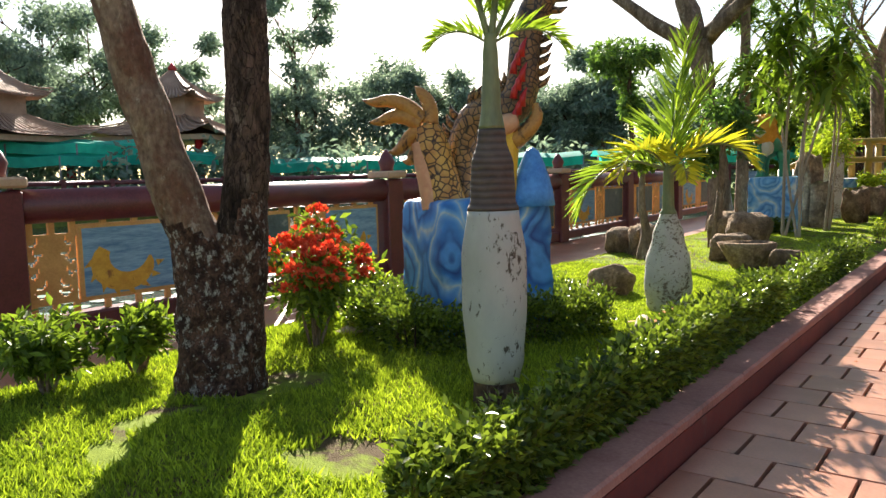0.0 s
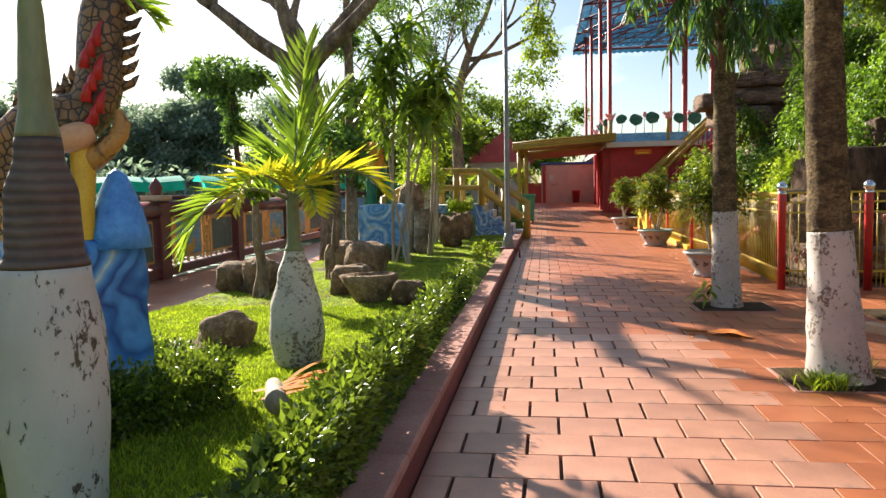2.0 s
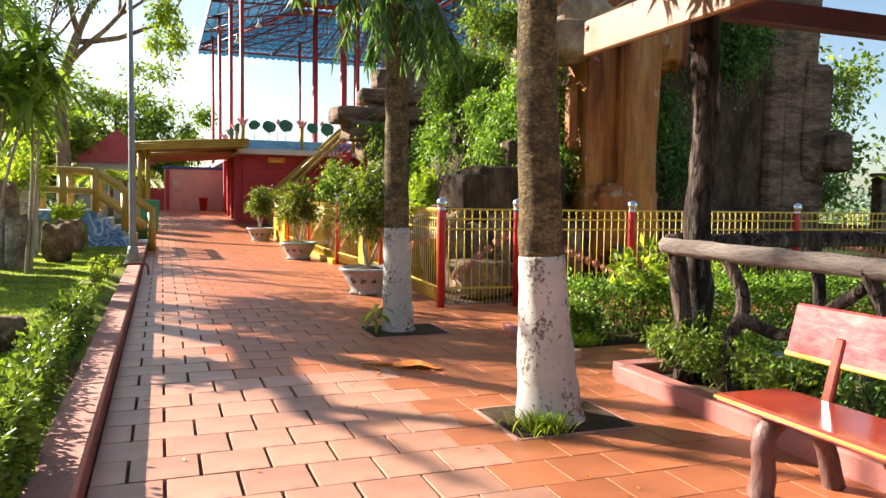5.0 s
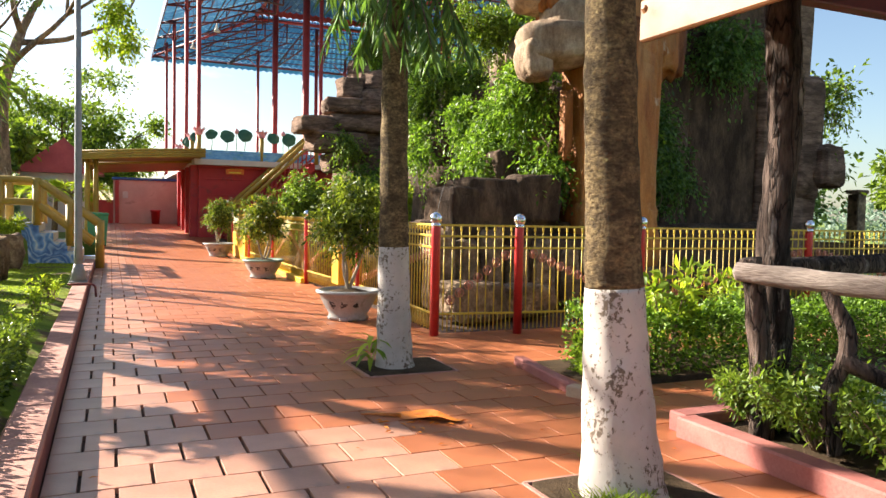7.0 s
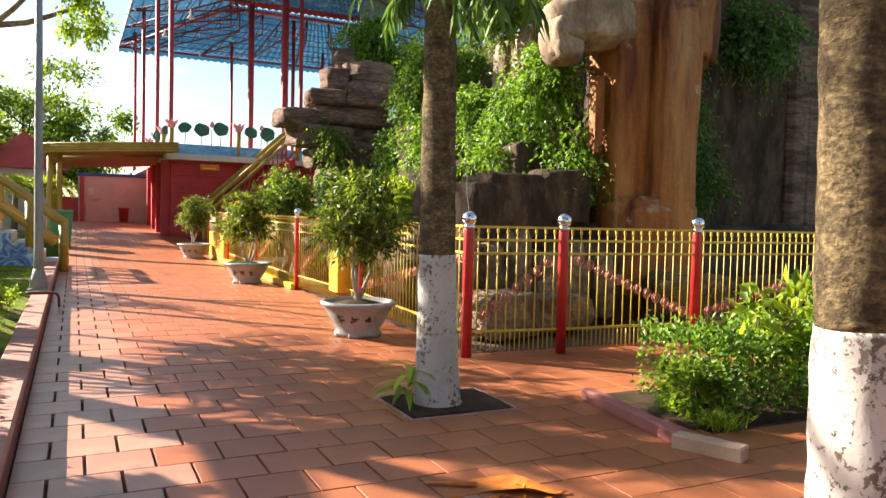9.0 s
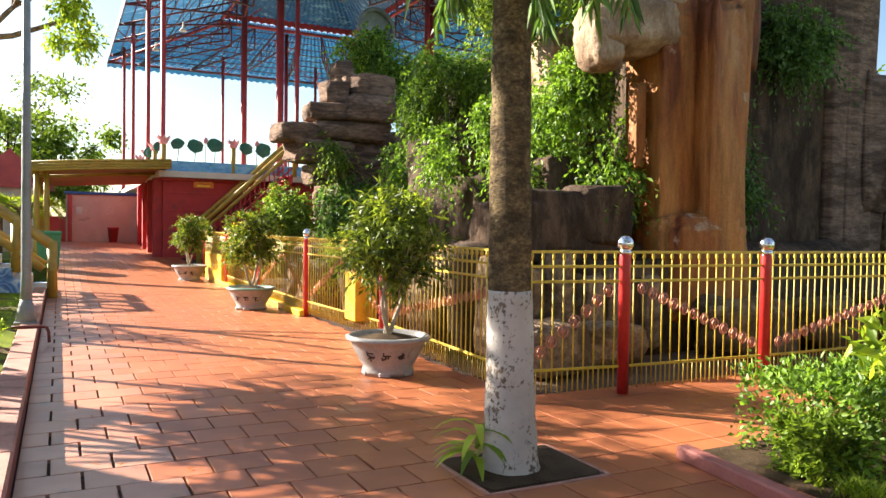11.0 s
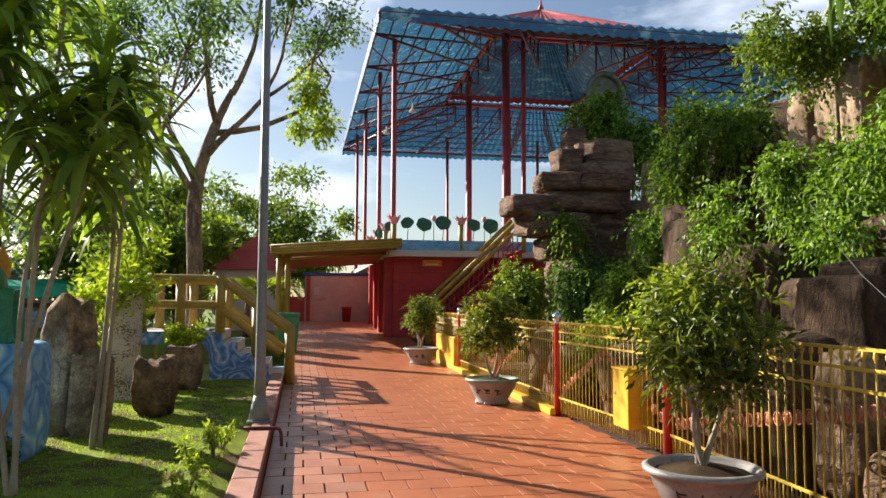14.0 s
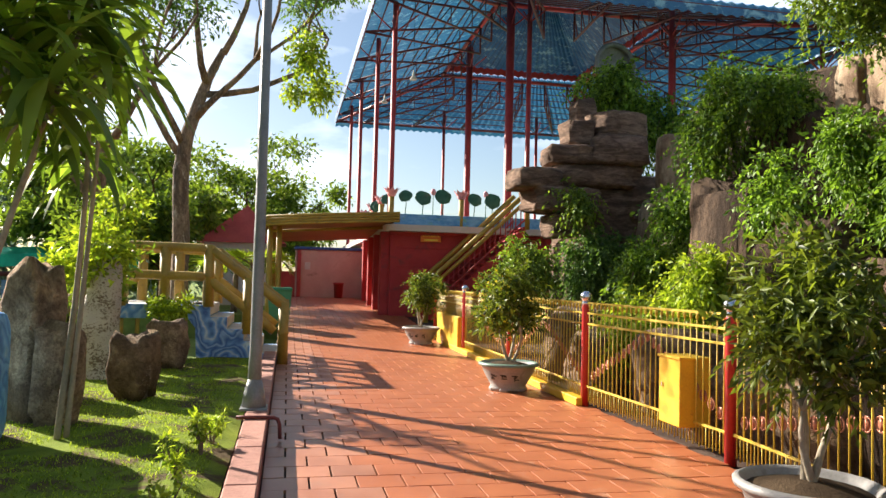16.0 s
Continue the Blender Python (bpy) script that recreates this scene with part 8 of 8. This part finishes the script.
def far_pavilion(x, y, s, rz):
    t = thing("garden_pavilion", "two-tiered pavilion with tan tiled upturned roofs and red columns", "pavilion", m=pose(x, y, 0.1, 0, 0, rz))
    g = Geo()
    chinese_roof(g, (0, 0), 6.6 * s, 6.6 * s, 3.5 * s, 1.7 * s, 0.45 * s)
    part("lower_roof", g, M_ROOFTAN, t, "tan tiled lower roof")
    g = Geo()
    chinese_roof(g, (0, 0), 3.9 * s, 3.9 * s, 5.3 * s, 1.6 * s, 0.4 * s)
    part("upper_roof", g, M_ROOFTAN, t, "tan tiled upper roof")
    part("drum", Geo().box((0, 0, 5.0 * s), (2.2 * s, 2.2 * s, 0.9 * s)), M_ROOFTAN, t, smooth=False)
    part("eave_band", Geo().box((0, 0, 3.35 * s), (5.8 * s, 5.8 * s, 0.25 * s)), M_CREAM, t, smooth=False)
    for a in range(17):
        u = -1 + a / 8
        for q, rr in enumerate(((6.6, 3.56, 1.7), (3.9, 5.36, 1.6))):
            w, z, h = rr
            part("tile_rib", Geo().tube([(u * w / 2 * s * (1 - 0.97 * f), -w / 2 * s * (1 - 0.97 * f), s * (z + h * f ** 1.6) + 0.45 * s * abs(u) ** 4 * (1 - f) ** 2) for f in (0, 0.25, 0.5, 0.75, 1)], 0.055 * s, 4), M_ROOFTAN, t)
            part("tile_rib", Geo().tube([(w / 2 * s * (1 - 0.97 * f), u * w / 2 * s * (1 - 0.97 * f), s * (z + h * f ** 1.6) + 0.45 * s * abs(u) ** 4 * (1 - f) ** 2) for f in (0, 0.25, 0.5, 0.75, 1)], 0.055 * s, 4), M_ROOFTAN, t)
    part("finial", Geo().lathe([(0.1, 6.85 * s), (0.25, 7.0 * s), (0.05, 7.3 * s)], 10), M_RED, t)
    for cx in (-2.3, 2.3):
        for cy in (-2.3, 2.3):
            part("column", Geo().lathe([(0.22 * s, 0), (0.2 * s, 3.4 * s)], 12, (cx * s, cy * s, 0)), M_RED, t, "red column")


far_pavilion(-34.9, 23.5, 1.0, 30)
far_pavilion(-35.6, 14.8, 0.95, 20)


def awning(x0, y0, x1, y1, depth, z, label, seed):
    """Green netting on thin poles."""
    t = thing("net_awning", label, "awning", "green awnings")
    a, b = Vector((x0, y0, z)), Vector((x1, y1, z))
    d = (b - a).normalized()
    back = Vector((-abs(d.y), abs(d.x), 0)).normalized() * depth
    n = max(6, int((b - a).length / 1.2))
    vs = []
    for j in range(4):
        for i in range(n + 1):
            p = a.lerp(b, i / n) + back * (j / 3)
            vs.append(p + Vector((0, 0, -0.10 * math.sin(i * math.pi / 2) ** 2 + 0.28 * math.sin(j / 3 * math.pi) + 0.06 * noise.noise((i, j, seed)))))
    g = Geo().add(vs, [(j * (n + 1) + i, j * (n + 1) + i + 1, (j + 1) * (n + 1) + i + 1, (j + 1) * (n + 1) + i) for j in range(3) for i in range(n)])
    k = len(vs)
    g.add([p for i in range(n + 1) for p in (vs[i], vs[i] - Vector((0, 0, 0.42)))], [(2 * i, 2 * i + 1, 2 * i + 3, 2 * i + 2) for i in range(n)])
    part("net", g, M_NET, t, "sagging green shade net")
    for i in range(0, n + 1, 2):
        p = a.lerp(b, i / n)
        part("pole", Geo().tube([(p.x, p.y, 0.0), (p.x, p.y, z - 0.05)], 0.035, 5), M_POLE, t)


awning(-33.5, 13.8, -29.4, 22.0, 5.0, 2.55, "sagging green net awnings on thin poles", 1)
awning(-34.5, 12.0, -31.5, 19.5, 4.0, 3.1, "higher green net awning behind", 2)
awning(-28.2, 23.2, -16.5, 33.2, 2.5, 2.1, "long low green net awning along the bank", 3)
awning(-16.0, 33.8, -6.5, 40.5, 2.5, 2.1, "long low green net awning along the bank", 4)
t = thing("far_railing", "dark railing with violet panels on the far bank", "railing")
FR = [(-29.2, 9.0), (-28.0, 16.0), (-26.3, 22.5), (-21.5, 27.5), (-15.5, 32.2), (-9.0, 37.5)]
for i in range(len(FR) - 1):
    a, b = Vector((*FR[i], 0)), Vector((*FR[i + 1], 0))
    part("rail", Geo().tube([a + Vector((0, 0, 1.35)), b + Vector((0, 0, 1.35))], 0.09, 8), M_MAROON, t)
    n = int((b - a).length / 1.7)
    ang = math.degrees(math.atan2(b.y - a.y, b.x - a.x))
    for k in range(n):
        p, q = a.lerp(b, k / n), a.lerp(b, (k + 0.5) / n)
        part("post", Geo().box((p.x, p.y, 0.75), (0.16, 0.16, 1.5), ang), M_MAROON, t, smooth=False)
        part("panel", Geo().box((q.x, q.y, 0.85), (1.2, 0.05, 0.6), ang), M_MURAL if k % 2 else M_LILAC, t, smooth=False)
t = thing("grey_roofed_house", "low house with a grey roof beyond the pond", "house", m=pose(-28.6, 53.2, 0, 0, 0, 30))
part("wall", Geo().box((0, 0, 1.6), (7, 5, 3.2)), M_WALLWHITE, t, smooth=False)
part("roof", Geo().prism([(-3.0, 3.0), (3.0, 3.0), (0, 5.1)], 0, -3.9, 3.9), M_GREYROOF, t, "grey sheet roof", False)
for x in (-2, 0, 2):
    part("window", Geo().box((x, -2.5, 1.8), (1.0, 0.1, 1.1)), M_GREYROOF, t, smooth=False)
t = thing("red_roofed_house", "small house with a red sheet roof behind shrubs", "house", m=pose(-3.2, 47, 0.1))
part("wall", Geo().box((0, 0, 1.5), (3.4, 3, 3.0)), M_WALLWHITE, t, smooth=False)
part("roof", Geo().prism([(-2.0, 2.9), (2.0, 2.9), (0.2, 4.6)], 1, -1.9, 1.9), M_ROOFRED, t, "red ribbed roof", False)
for i in range(12):
    part("roof_rib", Geo().tube([(-2.0 + 2.2 * i / 11, -1.92, 2.92 + 1.7 * i / 11), (-2.0 + 2.2 * i / 11, 1.92, 2.92 + 1.7 * i / 11)], 0.03, 4), M_ROOFRED, t)


def far_tree(x, y, h, w, seed, mat=M_FAR, tall=0.55, thin=False, count=4200, leaf=0.32, label="distant leafy tree beyond the pond"):
    t = thing("distant_tree", label if not thin else "tall thin open-crowned distant tree", "tree", "distant trees", m=pose(x, y, 0.0))
    g, tips = Geo(), []
    g.tube([(0, 0, -0.4), (0.1, 0, h * 0.4), (0, 0.1, h * 0.75), (0, 0, h * 0.95)], [0.22, 0.18, 0.1, 0.04], 8, 0.1, 3, 1)
    r = random.Random(seed)
    for k in range(9):
        a, f = k * 2.4 + seed, 0.35 + 0.6 * k / 9
        limbs(g, (0, 0, h * f), (math.cos(a), math.sin(a), 0.6), w * 0.4 * r.uniform(0.7, 1.1), 0.06, 1, seed + k, tips, 0.5, 5)
    part("trunk", g, M_BARKD, t)
    gg = Geo()
    bl = [(tuple(p), (w * 0.2, w * 0.2, w * 0.15)) for p in tips]
    if not thin:
        bl += clumps((0, 0, h * (1 - tall / 2)), (w * 0.42, w * 0.42, h * tall * 0.42), 16, w * 0.2, seed)
    crown(gg, bl, count, leaf, leaf * 0.5, seed, 0.2, 0.1)
    part("crown", gg, mat, t)


for i, (x, y, h, w, thin, tall) in enumerate(((-45.3, 21.8, 10.2, 6.0, 0, 0.75), (-46.5, 25.5, 9.6, 6.5, 0, 0.8), (-44, 30, 9.5, 4.0, 1, 0.6), (-36.0, 32.8, 11.2, 4.6, 1, 0.6), (-33, 38.5, 6.6, 6.0, 0, 0.9), (-31.0, 40.0, 7.2, 5.0, 0, 0.85), (-20.6, 44, 7.3, 4.6, 0, 0.85),
                                                       (-22.5, 45.5, 5.6, 4.5, 0, 0.9), (-42, 18, 6.5, 5.5, 0, 0.9), (-39.5, 31, 5.0, 6.0, 0, 0.95), (-36.5, 34.5, 5.2, 6.0, 0, 0.95), (-28, 43.5, 4.6, 6, 0, 0.95), (-16, 48, 5.5, 6, 0, 0.9), (-11, 52, 6.0, 6, 0, 0.9),
                                                       (-3.8, 59, 7.6, 7.0, 0, 0.85), (-7.5, 58, 6.4, 6.0, 0, 0.9), (-0.5, 60, 6.0, 5.0, 0, 0.85), (-25.5, 46, 5.0, 6, 0, 0.95), (-47, 12, 8, 7, 0, 0.85), (-6.5, 44, 4.6, 4.5, 0, 0.9), (-9, 40, 4.0, 4.5, 0, 0.9))):
    # Trees past x -15 take the leaves with painted haze.
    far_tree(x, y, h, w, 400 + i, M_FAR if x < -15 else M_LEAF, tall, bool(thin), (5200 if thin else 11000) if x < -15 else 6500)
for i, (x, y) in enumerate(((-2.9, 36.5), (-2.3, 34.8), (-3.8, 39.5))):
    t = thing("small_palm", "low garden palm beside the passage", "palm", "small palms", m=pose(x, y, 0.2))
    gl, gr = Geo(), Geo()
    gr.tube([(0, 0, 0), (0.05, 0, 1.6)], [0.12, 0.08], 8)
    for k in range(9):
        a = k * 0.7 + i
        frond(gl, gr, (0.05, 0, 1.6), (math.cos(a), math.sin(a), 0.9), 1.5, 0.5, 0.06, 1.8, 500 + k + i * 10, 18)
    part("stem", gr, M_BARKC, t)
    part("leaves", gl, M_LIME, t)
for i, (x, y, h) in enumerate(((16, 30, 4.5), (20, 24, 5), (18, 12, 3.0), (26, 10, 3.5), (34, 14, 4))):
    far_tree(x, y, h, h * 1.1, 450 + i, M_LEAF, 0.85, False, 2600, 0.25, "leafy green tree at the edge of the field")
far_tree(17.6, 15.7, 2.5, 2.5, 459, M_LEAF, 0.85, False, 5200, 0.2, "round dense tree standing by the field wall")
solid("field_wall", Geo().box((20, 21, 0.325), (0.3, 26, 0.85)), M_CLAYROCK, "low brown boundary wall at the field's edge", "wall")
for y in (19.6, 23.6):
    t = thing("gate_pillar", "brown masonry gate pillar standing by the field wall", "pillar", "gate pillars", m=pose(19.6, y, 0))
    part("shaft", Geo().box((0, 0, 1.08), (0.36, 0.36, 2.3), 0, 0.015), M_CLAYROCK, t)
    part("cap", Geo().box((0, 0, 2.3), (0.46, 0.46, 0.12), 0, 0.02), M_CLAYROCK, t)
# woods closing the field, haze painted into their leaf colour
g = Geo()
woods = []
for i in range(70):
    a, d = radians(38 + 1.35 * i), 62 + 5 * math.sin(i * 2.3)
    woods.append(((d * math.sin(a), 4 + d * math.cos(a), 1.3 + 0.5 * math.sin(i * 1.9)), (2.2, 2.2, 1.5 + 0.8 * math.sin(i * 3.1) ** 2)))
crown(g, woods, 15000, 0.5, 0.3, 471, 0.2, 0.3)
solid("distant_woods", g, M_FAR, "line of trees beyond the green field, haze painted into the leaves", "woods", "stuff")
# thick growth along the far bank, in the same haze-coloured leaves
g = Geo()
bank = []
for i in range(120):
    f = i / 119
    bank.append(((-50 + 46 * f + 2 * math.sin(i * 2.1), 4 + 58 * f ** 1.3 + 2 * math.cos(i * 1.7), 1.1 + 0.9 * math.sin(i * 3.3) ** 2), (1.8, 1.8, 1.7)))
crown(g, bank, 17000, 0.42, 0.25, 470, 0.2, 0.3)
solid("bank_growth", g, M_FAR, "thick undergrowth along the far bank, haze painted into the leaves", "undergrowth", "stuff")
# lily pads on the pond
g, r = Geo(), rng(33)
for i in range(900):
    x, y, s = r.uniform(-14, -6.9), r.uniform(-4, 26), r.uniform(0.08, 0.22)
    g.add([(x + s * math.cos(a), y + s * math.sin(a), -0.44 + 0.004 * r.random()) for a in np.linspace(0.3, 6.2, 9)], [tuple(range(9))])
solid("lily_pads", g, M_LOTUSG, "floating lily pads on the pond", "water plants", "stuff")


# ---- paving tiles, last ----
def tile_verts(w, d, h=0.035, b=0.0014):
    x, y = w / 2, d / 2
    v = [(-x, -y, -h), (x, -y, -h), (x, y, -h), (-x, y, -h), (-x, -y, -b), (x, -y, -b), (x, y, -b), (-x, y, -b),
         (-x + b, -y + b, 0), (x - b, -y + b, 0), (x - b, y - b, 0), (-x + b, y - b, 0)]
    f = [(8, 9, 10, 11)] + [(i, (i + 1) % 4, (i + 1) % 4 + 4, i + 4) for i in range(4)] + [(i + 4, (i + 1) % 4 + 4, (i + 1) % 4 + 8, i + 8) for i in range(4)]
    return v, f


PX, PY, X0, Y0 = 0.345, 0.3285, -1.25, 4.96
TILE_MESH = {}
rest, orange, r_t, singles = Geo(), Geo(), random.Random(4), 0
for row in range(-26, 120):
    y = Y0 + (row + 0.5) * PY
    far_right = 2.38 if y < 11.4 else 2.58
    if y > 36:
        far_right = 2.0
    start = X0 + (0.0 if row % 2 else -PX / 2) + (0.17 if row % 2 else 0.17)
    for col in range(-1, 20):
        xa, xb = start + col * PX, start + (col + 1) * PX
        # Past y 8.6 the pale tile colour stands for the kerb's shaded strip.
        smooth_side = xa > (0.62 if y < 8.6 else -0.72)
        gap, gap_y = ((0.006, 0.006) if y < 8.6 else (0.012, 0.010)) if smooth_side else ((0.017, 0.009) if xa < 0.1 else (0.011, 0.008))
        xa, xb = max(xa, X0), min(xb, far_right if y > 11.5 or y < 7.75 else (2.74 if y < 9.9 else 2.375))
        if y > 7.85 and y < 8.95:
            xb = min(start + (col + 1) * PX, 5.0)
        if xb - xa < 0.06:
            continue
        cx = (xa + xb) / 2
        for px, py in ((1.42, 6.93), (1.46, 10.22)):
            if abs(y - py) < 0.3 and abs(cx - px) < 0.6:
                if xa < px - 0.41 < xb:
                    xb = px - 0.41
                elif xa < px + 0.41 < xb:
                    xa = px + 0.41
                elif abs(cx - px) < 0.41:
                    xb = xa
        if xb - xa < 0.03:
            continue
        cx = (xa + xb) / 2
        w, d = xb - xa - gap, PY - gap_y
        z = ground_height(y) + r_t.uniform(-0.002, 0.0015)
        key = (round(w, 2), round(d, 3), smooth_side)
        v, f = tile_verts(w, d)
        if 3.6 < y < 11.9 and singles < 300 and xa < 2.2:
            singles += 1
            if key not in TILE_MESH:
                me = bpy.data.meshes.new("tile")
                me.from_pydata(v, [], f)
                me.materials.append(M_TILEO if smooth_side else M_TILE)
                TILE_MESH[key] = me
            part("tile", TILE_MESH[key], None, PAVEMENT, m=pose(cx, y, z, r_t.uniform(-0.25, 0.25), r_t.uniform(-0.25, 0.25), r_t.uniform(-0.4, 0.4)))
        else:
            slope = 2.7 if 26 < y < 40 else 0
            t = pose(cx, y, z, slope + r_t.uniform(-0.2, 0.2), r_t.uniform(-0.2, 0.2), 0)
            (orange if smooth_side else rest).add([t @ Vector(p) for p in v], f)
for y in np.arange(10.05, 11.75, PY):
    for x in np.arange(2.55, 12, PX):
        v, f = tile_verts(PX - 0.007, PY - 0.007)
        orange.add([(p[0] + x, p[1] + y, p[2]) for p in v], f)
tagged(part("paving_tiles", rest, M_TILES, PAVEMENT, "", False), kind="stuff")
tagged(part("paving_tiles", orange, M_TILEO, PAVEMENT, "", False), kind="stuff")
